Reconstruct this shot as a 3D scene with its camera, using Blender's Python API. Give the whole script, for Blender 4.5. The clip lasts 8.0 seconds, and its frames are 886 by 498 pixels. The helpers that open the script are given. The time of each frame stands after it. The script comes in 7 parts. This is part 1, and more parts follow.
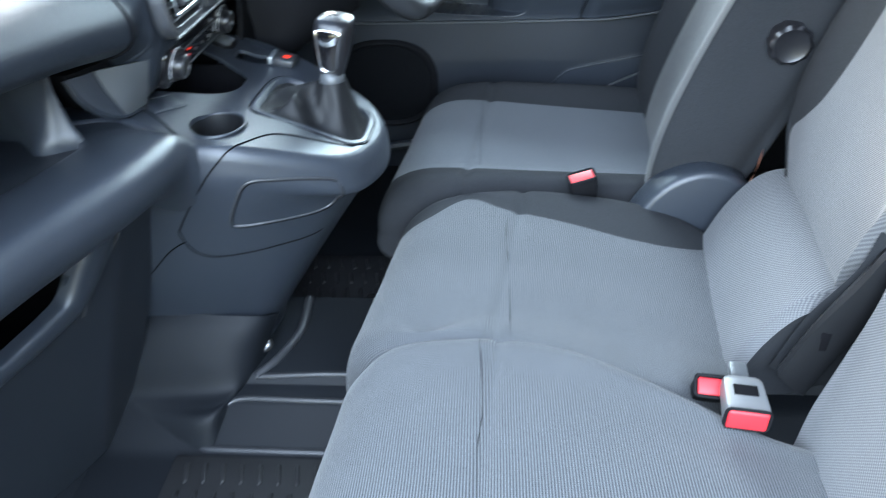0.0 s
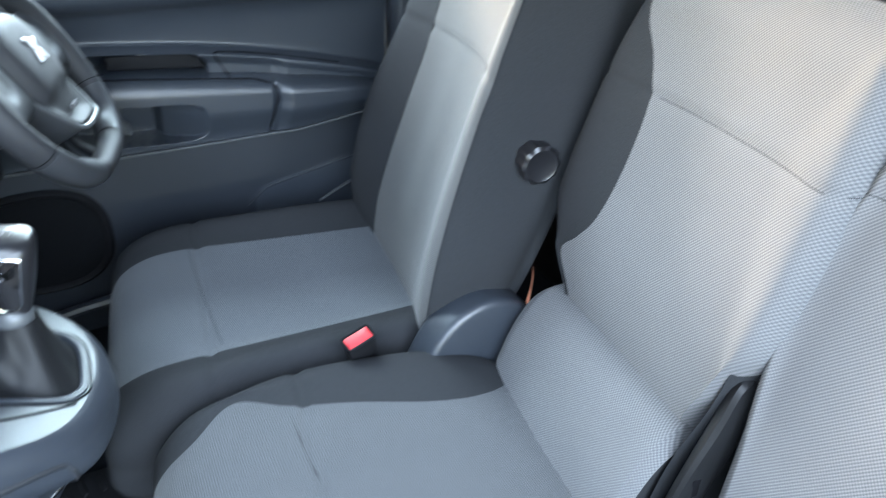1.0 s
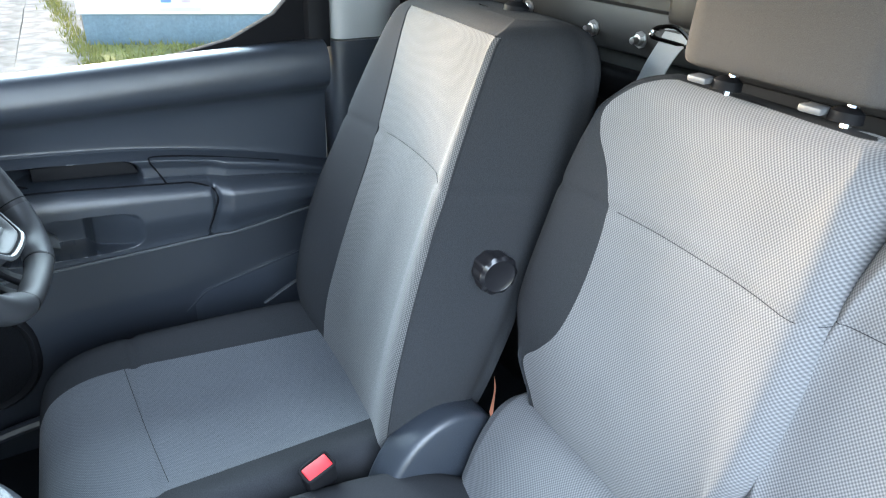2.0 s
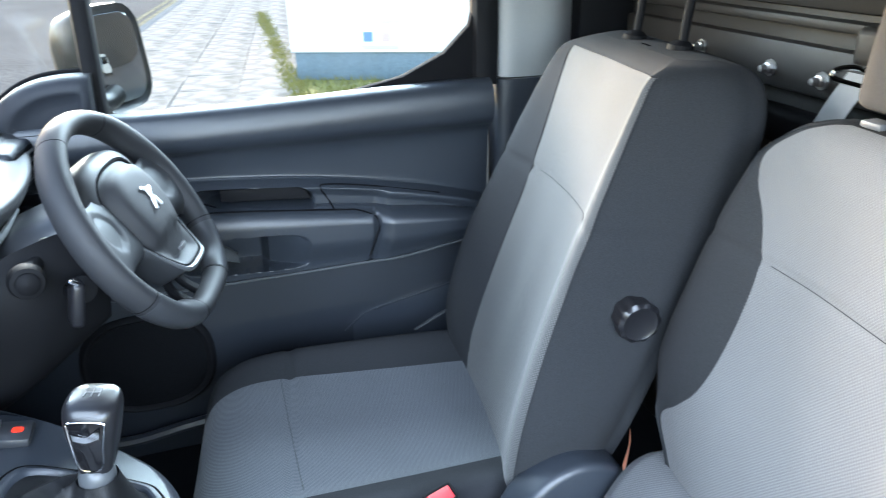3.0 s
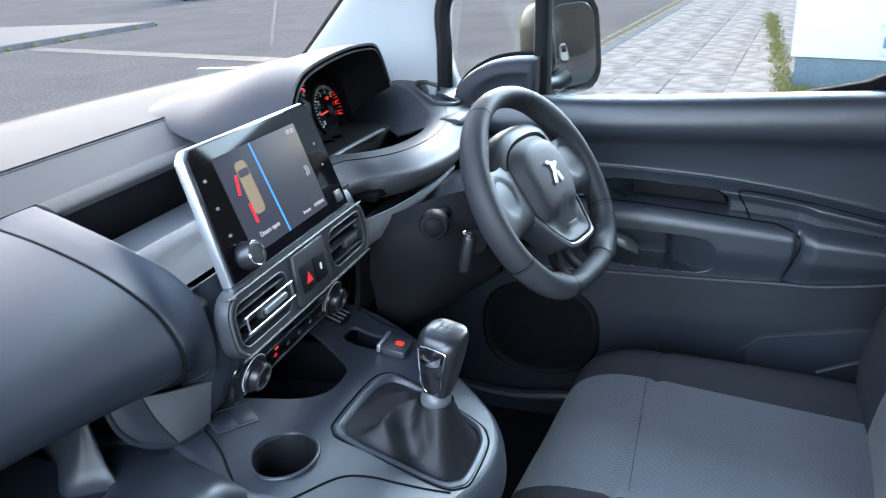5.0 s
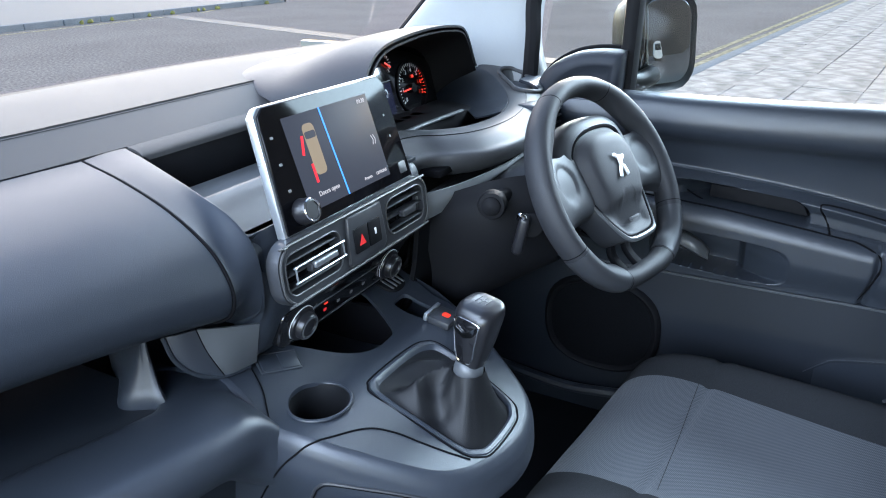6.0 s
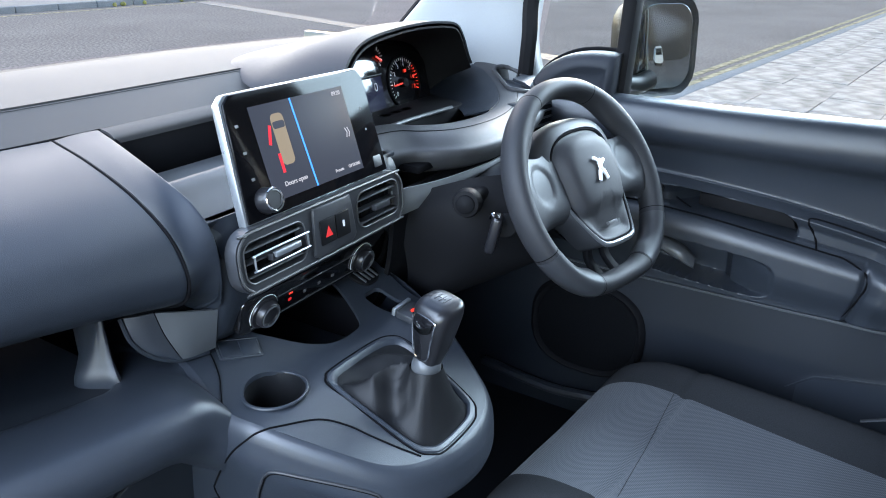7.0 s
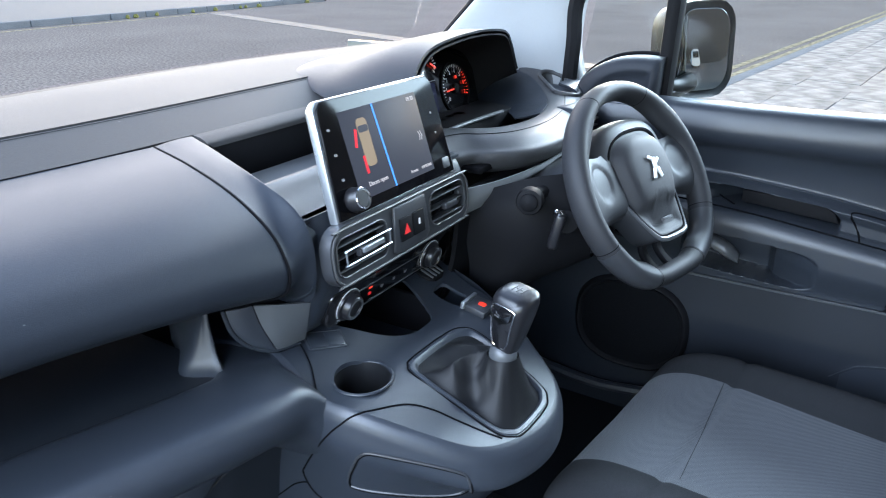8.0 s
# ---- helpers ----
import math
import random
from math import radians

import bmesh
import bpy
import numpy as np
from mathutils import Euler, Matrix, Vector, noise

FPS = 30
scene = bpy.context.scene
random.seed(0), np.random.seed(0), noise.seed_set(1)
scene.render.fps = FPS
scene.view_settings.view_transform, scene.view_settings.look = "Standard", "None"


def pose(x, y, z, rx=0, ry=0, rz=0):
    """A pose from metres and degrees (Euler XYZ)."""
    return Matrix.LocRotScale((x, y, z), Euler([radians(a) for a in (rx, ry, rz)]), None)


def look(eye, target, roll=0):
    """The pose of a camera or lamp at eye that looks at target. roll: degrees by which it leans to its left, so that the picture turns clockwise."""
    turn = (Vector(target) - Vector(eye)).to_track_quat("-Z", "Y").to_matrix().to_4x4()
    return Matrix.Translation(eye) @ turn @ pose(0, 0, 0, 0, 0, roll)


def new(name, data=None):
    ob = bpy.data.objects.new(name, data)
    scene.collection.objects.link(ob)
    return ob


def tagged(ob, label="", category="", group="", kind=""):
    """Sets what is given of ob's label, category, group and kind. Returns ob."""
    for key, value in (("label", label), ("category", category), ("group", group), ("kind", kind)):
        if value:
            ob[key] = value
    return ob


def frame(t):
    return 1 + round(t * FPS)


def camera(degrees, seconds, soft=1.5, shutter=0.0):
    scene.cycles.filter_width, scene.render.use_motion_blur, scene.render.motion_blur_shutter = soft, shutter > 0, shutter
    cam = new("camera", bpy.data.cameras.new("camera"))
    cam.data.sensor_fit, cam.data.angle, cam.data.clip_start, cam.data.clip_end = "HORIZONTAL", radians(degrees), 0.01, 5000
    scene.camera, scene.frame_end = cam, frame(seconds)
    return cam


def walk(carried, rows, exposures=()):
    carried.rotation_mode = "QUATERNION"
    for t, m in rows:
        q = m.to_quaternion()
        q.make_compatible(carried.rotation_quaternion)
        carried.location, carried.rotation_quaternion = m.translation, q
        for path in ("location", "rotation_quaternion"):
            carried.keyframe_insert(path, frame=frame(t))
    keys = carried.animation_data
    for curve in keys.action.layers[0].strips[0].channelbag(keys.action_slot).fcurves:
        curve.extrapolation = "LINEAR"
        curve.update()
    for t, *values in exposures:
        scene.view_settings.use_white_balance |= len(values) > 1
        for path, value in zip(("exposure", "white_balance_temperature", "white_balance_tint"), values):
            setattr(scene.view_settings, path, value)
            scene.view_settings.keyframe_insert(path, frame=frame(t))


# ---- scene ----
# x: towards the rear of the van, y: towards the driver's door, z: up from the cabin floor.
cam = camera(62.9, 8.0, soft=1.0, shutter=0.35)
PATH = [
    (0, (0.231, -1.006, 0.947), (0.103, 0.643, -0.178), -2.0),
    (0.5, (0.168, -0.857, 0.963), (0.496, 0.786, -0.129), -0.2),
    (1, (0.109, -0.718, 1.013), (0.898, 0.801, -0.021), 1.4),
    (1.2, (0.101, -0.687, 1.028), (1.017, 0.784, 0.03), 1.7),
    (2.3, (0.118, -0.642, 1.077), (1.095, 0.873, 0.211), 1.0),
    (2.5, (0.117, -0.644, 1.075), (0.995, 0.939, 0.225), 0.3),
    (3, (0.163, -0.665, 1.075), (0.716, 1.076, 0.26), -1.2),
    (3.5, (0.205, -0.665, 1.068), (0.424, 1.154, 0.266), -2.5),
    (4, (0.176, -0.625, 1.065), (0.077, 1.212, 0.279), -3.7),
    (4.5, (0.196, -0.629, 1.059), (-0.222, 1.168, 0.287), -4.3),
    (5, (0.271, -0.664, 1.053), (-0.374, 1.068, 0.289), -3.7),
    (5.2, (0.288, -0.674, 1.053), (-0.427, 1.031, 0.291), -3.2),
    (6.3, (0.369, -0.673, 1.041), (-0.544, 0.926, 0.259), -0.0),
    (6.5, (0.389, -0.661, 1.044), (-0.533, 0.931, 0.261), 0.4),
    (7, (0.404, -0.637, 1.044), (-0.53, 0.947, 0.257), 1.3),
    (7.5, (0.385, -0.663, 1.048), (-0.566, 0.915, 0.27), 1.1),
    (8, (0.358, -0.732, 1.051), (-0.599, 0.845, 0.28), 0.3),
]
EXPOSURES = [(0, 3.42, 6600, 14), (0.5, 3.43, 6650, 14), (1.2, 3.48, 6700, 14), (2.5, 3.55, 6600, 14), (3.5, 3.55, 6450, 16), (4.5, 3.24, 6350, 18), (5.2, 3.13, 6400, 18), (6.5, 3.15, 6450, 18), (8, 3.14, 6450, 18)]
walk(cam, [(t, look(eye, target, roll)) for t, eye, target, roll in PATH], EXPOSURES)

# ---- light: a clear morning with a low sun on the driver's side ----
SUN_EL, SUN_AZ = radians(12.0), math.atan2(0.976, -0.143)
SUN_DIR = Vector((math.cos(SUN_EL) * math.cos(SUN_AZ), math.cos(SUN_EL) * math.sin(SUN_AZ), math.sin(SUN_EL)))
world = bpy.data.worlds.new("sky")
scene.world = world
world.use_nodes = True
wn = world.node_tree.nodes
wl = world.node_tree.links
sky = wn.new("ShaderNodeTexSky")
sky.sky_type = "NISHITA"
sky.sun_disc = False
sky.sun_elevation = SUN_EL
sky.sun_rotation = math.pi / 2 - SUN_AZ
sky.air_density, sky.dust_density, sky.ozone_density = 1.0, 1.2, 1.0
wn["Background"].inputs["Strength"].default_value = 0.15
wl.new(sky.outputs[0], wn["Background"].inputs["Color"])
sun = new("sun", bpy.data.lights.new("sun", "SUN"))
sun.data.energy, sun.data.angle, sun.data.color = 0.75, radians(8.0), (1.0, 0.91, 0.83)
sun.matrix_world = look(SUN_DIR * 30, (0, 0, 0))
# the open sky before the wide open passenger doorway
door_sky = new("sky_light", bpy.data.lights.new("sky_light", "AREA"))
door_sky.data.shape, door_sky.data.size, door_sky.data.size_y = "RECTANGLE", 3.6, 2.6
door_sky.data.energy, door_sky.data.color = 52.0, (0.66, 0.82, 1.0)
door_sky.matrix_world = look((-0.35, -2.3, 2.3), (-0.1, 0.0, 0.5))
# the warm bright sky low before the windscreen
screen_sky = new("sky_light", bpy.data.lights.new("sky_light", "AREA"))
screen_sky.data.shape, screen_sky.data.size, screen_sky.data.size_y = "RECTANGLE", 2.2, 1.0
screen_sky.data.energy, screen_sky.data.color = 9.5, (1.0, 0.90, 0.79)
screen_sky.matrix_world = look((-2.3, 1.0, 1.65), (0.2, 0.1, 0.75))
# the bright sky over the street, before the driver's window
street_sky = new("sky_light", bpy.data.lights.new("sky_light", "AREA"))
street_sky.data.shape, street_sky.data.size, street_sky.data.size_y = "RECTANGLE", 3.6, 1.5
street_sky.data.energy, street_sky.data.color = 74.0, (0.64, 0.86, 1.0)
street_sky.matrix_world = look((0.25, 2.7, 2.1), (0.0, 0.0, 0.65))


# ---- small tools for building ----
from mathutils.bvhtree import BVHTree

def spline(pts, n, closed=False):
    """A smooth curve through pts along their first axis: n samples a segment (and the last point, where it is open)."""
    p = np.asarray(pts, float)
    k = len(p)
    segs = k if closed else k - 1
    t = np.linspace(0, 1, n, endpoint=False).reshape((-1,) + (1,) * (p.ndim - 1))
    out = []
    for i in range(segs):
        if closed:
            a, b, c, d = p[(i - 1) % k], p[i], p[(i + 1) % k], p[(i + 2) % k]
        else:
            b, c = p[i], p[i + 1]
            a = p[i - 1] if i else 2 * b - c
            d = p[i + 2] if i + 2 < k else 2 * c - b
        out.append(0.5 * (2 * b + (c - a) * t + (2 * a - 5 * b + 4 * c - d) * t**2 + (3 * b - a - 3 * c + d) * t**3))
    if not closed:
        out.append(p[-1:])
    return np.concatenate(out)


def smooth01(v):
    v = np.clip(v, 0, 1)
    return v * v * (3 - 2 * v)


def grid(P, ring=False, caps=False):
    """A skin over an array of points [rows][columns]; ring: the columns close; caps: the first and last row are filled."""
    bm = bmesh.new()
    n, m = P.shape[:2]
    vs = [[bm.verts.new(P[i, j]) for j in range(m)] for i in range(n)]
    for i in range(n - 1):
        for j in range(m if ring else m - 1):
            k = (j + 1) % m
            bm.faces.new((vs[i][j], vs[i][k], vs[i + 1][k], vs[i + 1][j]))
    if caps:
        bm.faces.new(vs[0][::-1])
        bm.faces.new(vs[-1])
    return bm


def loft(sections, n, m, ring=False, caps=False):
    return grid(spline([spline(s, m, ring) for s in sections], n), ring, caps)


def shell(bm, d):
    """Gives an open skin a thickness."""
    bm.normal_update()
    bmesh.ops.solidify(bm, geom=bm.faces[:], thickness=d)
    return bm


def bevelled(bm, r, seg=2, angle=30):
    bm.normal_update()
    edges = [e for e in bm.edges if len(e.link_faces) == 2 and e.calc_face_angle(0) > radians(angle)]
    if r > 0 and edges:
        bmesh.ops.bevel(bm, geom=edges, offset=r, segments=seg, affect="EDGES", profile=0.5, clamp_overlap=True)
    return bm


def prism(outline, lo, hi, axis="y", r=0.002, seg=2):
    """An outline of pairs, drawn out along an axis from lo to hi, with rounded edges. Pairs are the two other axes in order."""
    at = {"x": lambda a, b, c: (c, a, b), "y": lambda a, b, c: (a, c, b), "z": lambda a, b, c: (a, b, c)}[axis]
    bm = bmesh.new()
    low = [bm.verts.new(at(a, b, lo)) for a, b in outline]
    high = [bm.verts.new(at(a, b, hi)) for a, b in outline]
    bm.faces.new(low)
    bm.faces.new(high[::-1])
    for i in range(len(low)):
        j = (i + 1) % len(low)
        bm.faces.new((low[i], high[i], high[j], low[j]))
    bmesh.ops.recalc_face_normals(bm, faces=bm.faces)
    return bevelled(bm, r, seg)


def rrect(cx, cy, w, h, r, n=5):
    pts = []
    for sx, sy, a0 in ((1, 1, 0), (-1, 1, 90), (-1, -1, 180), (1, -1, 270)):
        for i in range(n + 1):
            a = radians(a0 + 90 * i / n)
            pts.append((cx + sx * (w / 2 - r) + r * math.cos(a), cy + sy * (h / 2 - r) + r * math.sin(a)))
    return pts


def box(lo, hi, r=0.003, seg=2):
    return prism([(lo[0], lo[1]), (hi[0], lo[1]), (hi[0], hi[1]), (lo[0], hi[1])], lo[2], hi[2], "z", r, seg)


def lathe(profile, m, n=28, caps=False):
    """Turns pairs of (radius, height) about the z axis of the pose m."""
    P = np.array([[m @ Vector((r * math.cos(2 * math.pi * j / n), r * math.sin(2 * math.pi * j / n), h)) for j in range(n)] for r, h in profile])
    return grid(P, ring=True, caps=caps)


def tube(path, r, n=10, closed=False, flat=1.0, per=6):
    """A round or flattened bar along a smooth path. r: one radius, or one for each point of the path."""
    rr = np.full(len(path), r) if np.isscalar(r) else np.asarray(r)
    q = spline(np.column_stack([np.asarray(path, float), rr]), per, closed)
    p, rr = q[:, :3], q[:, 3]
    k = len(p)
    tan = [(Vector(p[(i + 1) % k] if closed or i + 1 < k else p[i]) - Vector(p[i - 1] if closed or i else p[0])).normalized() for i in range(k)]
    side = Vector((0, 0, 1)) if abs(tan[0].z) < 0.9 else Vector((1, 0, 0))
    rows = []
    for i in range(k):
        side = (side - tan[i] * side.dot(tan[i])).normalized()
        up = tan[i].cross(side)
        rows.append([Vector(p[i]) + float(rr[i]) * (math.cos(2 * math.pi * j / n) * side * flat + math.sin(2 * math.pi * j / n) * up) for j in range(n)])
    if closed:
        rows.append(rows[0])
    bm = grid(np.array(rows), ring=True, caps=not closed)
    if closed:
        bmesh.ops.remove_doubles(bm, verts=bm.verts, dist=1e-6)
    return bm


def moved(bm, m):
    bmesh.ops.transform(bm, matrix=m, verts=bm.verts)
    return bm


def base_of(ob):
    v = Vector((0, 0, 0))
    while ob is not None:
        v += ob.location
        ob = ob.parent
    return v


def thing(name, at, label, category, group="", kind=""):
    ob = new(name)
    ob.location = at
    ob.empty_display_size = 0.05
    return tagged(ob, label, category, group, kind)


def part(name, bm, material, parent=None, label="", angle=40, fix=True):
    """Links a bmesh, given in the van's own places, as one mesh object, under a thing or a part."""
    if parent is not None:
        bmesh.ops.translate(bm, verts=bm.verts, vec=-base_of(parent))
    if fix:
        bmesh.ops.recalc_face_normals(bm, faces=bm.faces)
    me = bpy.data.meshes.new(name)
    bm.to_mesh(me)
    bm.free()
    me.materials.append(material)
    me.polygons.foreach_set("use_smooth", [True] * len(me.polygons))
    me.set_sharp_from_angle(angle=radians(angle))
    ob = new(name, me)
    ob.parent = parent
    if label:
        ob["label"] = label
    return ob


def solo(name, bm, material, label, category, kind="", group="", angle=40):
    return tagged(part(name, bm, material, None, "", angle), label, category, group, kind)


def words(text, size, m, material, parent, name="lettering", depth=0.0003):
    """Raised or printed words as a mesh; they read along x of the pose m."""
    cu = bpy.data.curves.new(name, "FONT")
    cu.body, cu.size, cu.extrude, cu.align_x, cu.align_y = text, size, depth, "CENTER", "CENTER"
    tmp = bpy.data.objects.new(name, cu)
    scene.collection.objects.link(tmp)
    me = bpy.data.meshes.new_from_object(tmp.evaluated_get(bpy.context.evaluated_depsgraph_get()))
    bpy.data.objects.remove(tmp)
    bpy.data.curves.remove(cu)
    bm = bmesh.new()
    bm.from_mesh(me)
    bpy.data.meshes.remove(me)
    return part(name, moved(bm, m), material, parent, fix=False)


# ---- materials ----
def mat(name, color, rough=0.5, metal=0.0, vary=0.12, grain=0.0, grain_size=900.0, bump=0.0, spec=0.5, emit=None, patch=6.0, rough_vary=0.08, coat=0.0, dust=0.0):
    """A surface with uneven colour and gloss at two scales and a fine relief. Sizes are per metre."""
    m = bpy.data.materials.new(name)
    m.use_nodes = True
    nt = m.node_tree
    n, l = nt.nodes, nt.links
    b = n["Principled BSDF"]
    b.inputs["Metallic"].default_value = metal
    b.inputs["Specular IOR Level"].default_value = spec
    b.inputs["Coat Weight"].default_value = coat
    tc = n.new("ShaderNodeTexCoord")
    big = n.new("ShaderNodeTexNoise")
    big.inputs["Scale"].default_value = patch
    big.inputs["Detail"].default_value = 5
    l.new(tc.outputs["Object"], big.inputs["Vector"])
    fine = n.new("ShaderNodeTexNoise")
    fine.inputs["Scale"].default_value = grain_size
    fine.inputs["Detail"].default_value = 2
    l.new(tc.outputs["Object"], fine.inputs["Vector"])
    mix = n.new("ShaderNodeMix")
    mix.data_type = "RGBA"
    mix.inputs["A"].default_value = (*[c * (1 - vary) for c in color], 1)
    mix.inputs["B"].default_value = (*[min(1, c * (1 + vary)) for c in color], 1)
    l.new(big.outputs["Fac"], mix.inputs["Factor"])
    out = mix.outputs["Result"]
    if grain:
        g = n.new("ShaderNodeMix")
        g.data_type = "RGBA"
        g.blend_type = "MULTIPLY"
        g.inputs["Factor"].default_value = grain
        ramp = n.new("ShaderNodeMapRange")
        ramp.inputs["From Min"].default_value, ramp.inputs["From Max"].default_value = 0.3, 0.7
        ramp.inputs["To Min"].default_value, ramp.inputs["To Max"].default_value = 0.4, 1.4
        l.new(fine.outputs["Fac"], ramp.inputs["Value"])
        l.new(out, g.inputs["A"])
        l.new(ramp.outputs["Result"], g.inputs["B"])
        out = g.outputs["Result"]
    if dust:
        # pale specks and lint lying on the surface
        sp = n.new("ShaderNodeTexVoronoi")
        sp.inputs["Scale"].default_value = 70
        l.new(tc.outputs["Object"], sp.inputs["Vector"])
        dot = n.new("ShaderNodeMath")
        dot.operation = "LESS_THAN"
        dot.inputs[1].default_value = 0.055
        l.new(sp.outputs["Distance"], dot.inputs[0])
        keep = n.new("ShaderNodeSeparateColor")
        l.new(sp.outputs["Color"], keep.inputs[0])
        some = n.new("ShaderNodeMath")
        some.operation = "GREATER_THAN"
        some.inputs[1].default_value = 0.94
        l.new(keep.outputs[0], some.inputs[0])
        both = n.new("ShaderNodeMath")
        both.operation = "MULTIPLY"
        l.new(dot.outputs[0], both.inputs[0])
        l.new(some.outputs[0], both.inputs[1])
        amount = n.new("ShaderNodeMath")
        amount.operation = "MULTIPLY"
        amount.inputs[1].default_value = dust
        l.new(both.outputs[0], amount.inputs[0])
        dm_ = n.new("ShaderNodeMix")
        dm_.data_type = "RGBA"
        dm_.inputs["B"].default_value = (0.35, 0.34, 0.32, 1)
        l.new(amount.outputs[0], dm_.inputs["Factor"])
        l.new(out, dm_.inputs["A"])
        out = dm_.outputs["Result"]
    l.new(out, b.inputs["Base Color"])
    rr = n.new("ShaderNodeMapRange")
    rr.inputs["To Min"].default_value, rr.inputs["To Max"].default_value = max(0, rough - rough_vary), min(1, rough + rough_vary)
    l.new(big.outputs["Fac"], rr.inputs["Value"])
    l.new(rr.outputs["Result"], b.inputs["Roughness"])
    if bump:
        bp = n.new("ShaderNodeBump")
        bp.inputs["Strength"].default_value = bump
        bp.inputs["Distance"].default_value = 0.0006
        l.new(fine.outputs["Fac"], bp.inputs["Height"])
        l.new(bp.outputs["Normal"], b.inputs["Normal"])
    if emit:
        b.inputs["Emission Color"].default_value = (*emit[:3], 1)
        b.inputs["Emission Strength"].default_value = emit[3]
    return m


def weave(name, light, dark, pitch, along="y", cross=0.5, rough=0.92, lie=(1.0, 1.0), dots=False):
    """A ribbed or dotted seat cloth: pale threads on a darker ground; along: the axis across the ribs."""
    m = bpy.data.materials.new(name)
    m.use_nodes = True
    n, l = m.node_tree.nodes, m.node_tree.links
    b = n["Principled BSDF"]
    b.inputs["Roughness"].default_value = rough
    b.inputs["Specular IOR Level"].default_value = 0.25
    b.inputs["Sheen Weight"].default_value = 0.12
    tc = n.new("ShaderNodeTexCoord")
    sep = n.new("ShaderNodeSeparateXYZ")
    l.new(tc.outputs["Object"], sep.inputs[0])

    def sine(socket, p, offset=None):
        mul = n.new("ShaderNodeMath")
        mul.operation = "MULTIPLY"
        mul.inputs[1].default_value = 2 * math.pi / p
        l.new(socket, mul.inputs[0])
        src = mul.outputs[0]
        if offset is not None:
            add = n.new("ShaderNodeMath")
            l.new(src, add.inputs[0])
            l.new(offset, add.inputs[1])
            src = add.outputs[0]
        s = n.new("ShaderNodeMath")
        s.operation = "SINE"
        l.new(src, s.inputs[0])
        return s.outputs[0]

    length = n.new("ShaderNodeMath")
    length.operation = "ADD"
    for k, axis in enumerate("XZ"):
        share = n.new("ShaderNodeMath")
        share.operation = "MULTIPLY"
        share.inputs[1].default_value = lie[k]
        l.new(sep.outputs[axis], share.inputs[0])
        l.new(share.outputs[0], length.inputs[k])
    across = sep.outputs["Y"] if along == "y" else length.outputs[0]
    other = length.outputs[0] if along == "y" else sep.outputs["Y"]
    wob = n.new("ShaderNodeTexNoise")
    wob.inputs["Scale"].default_value = 14
    l.new(tc.outputs["Object"], wob.inputs["Vector"])
    ws = n.new("ShaderNodeMath")
    ws.operation = "MULTIPLY"
    ws.inputs[1].default_value = 1.5
    l.new(wob.outputs["Fac"], ws.inputs[0])
    a = sine(across, pitch, ws.outputs[0])
    c = sine(other, pitch * 0.8)
    prod = n.new("ShaderNodeMath")
    if dots:
        prod.operation = "MULTIPLY"
        l.new(c, prod.inputs[0])
        l.new(a, prod.inputs[1])
    else:
        prod.operation = "MULTIPLY_ADD"
        prod.inputs[1].default_value = cross
        l.new(c, prod.inputs[0])
        l.new(a, prod.inputs[2])
    rng = n.new("ShaderNodeMapRange")
    rng.inputs["From Min"].default_value, rng.inputs["From Max"].default_value = -0.7, 1.1
    l.new(prod.outputs[0], rng.inputs["Value"])
    big = n.new("ShaderNodeTexNoise")
    big.inputs["Scale"].default_value = 9
    big.inputs["Detail"].default_value = 6
    l.new(tc.outputs["Object"], big.inputs["Vector"])
    mix = n.new("ShaderNodeMix")
    mix.data_type = "RGBA"
    mix.inputs["A"].default_value = (*dark, 1)
    mix.inputs["B"].default_value = (*light, 1)
    l.new(rng.outputs["Result"], mix.inputs["Factor"])
    soil = n.new("ShaderNodeMix")
    soil.data_type = "RGBA"
    soil.blend_type = "MULTIPLY"
    soil.inputs["Factor"].default_value = 0.5
    sr = n.new("ShaderNodeMapRange")
    sr.inputs["To Min"].default_value, sr.inputs["To Max"].default_value = 0.75, 1.2
    l.new(big.outputs["Fac"], sr.inputs["Value"])
    l.new(mix.outputs["Result"], soil.inputs["A"])
    l.new(sr.outputs["Result"], soil.inputs["B"])
    l.new(soil.outputs["Result"], b.inputs["Base Color"])
    bp = n.new("ShaderNodeBump")
    bp.inputs["Strength"].default_value = 0.35
    bp.inputs["Distance"].default_value = 0.0006
    l.new(rng.outputs["Result"], bp.inputs["Height"])
    l.new(bp.outputs["Normal"], b.inputs["Normal"])
    return m


def glass_mat(name, tint=(1, 1, 1), rough=0.0):
    m = bpy.data.materials.new(name)
    m.use_nodes = True
    n, l = m.node_tree.nodes, m.node_tree.links
    tr = n.new("ShaderNodeBsdfTransparent")
    tr.inputs["Color"].default_value = (*tint, 1)
    gl = n.new("ShaderNodeBsdfGlossy")
    gl.inputs["Roughness"].default_value = rough
    mx = n.new("ShaderNodeMixShader")
    mx.inputs[0].default_value = 0.04
    l.new(tr.outputs[0], mx.inputs[1])
    l.new(gl.outputs[0], mx.inputs[2])
    l.new(mx.outputs[0], n["Material Output"].inputs["Surface"])
    return m


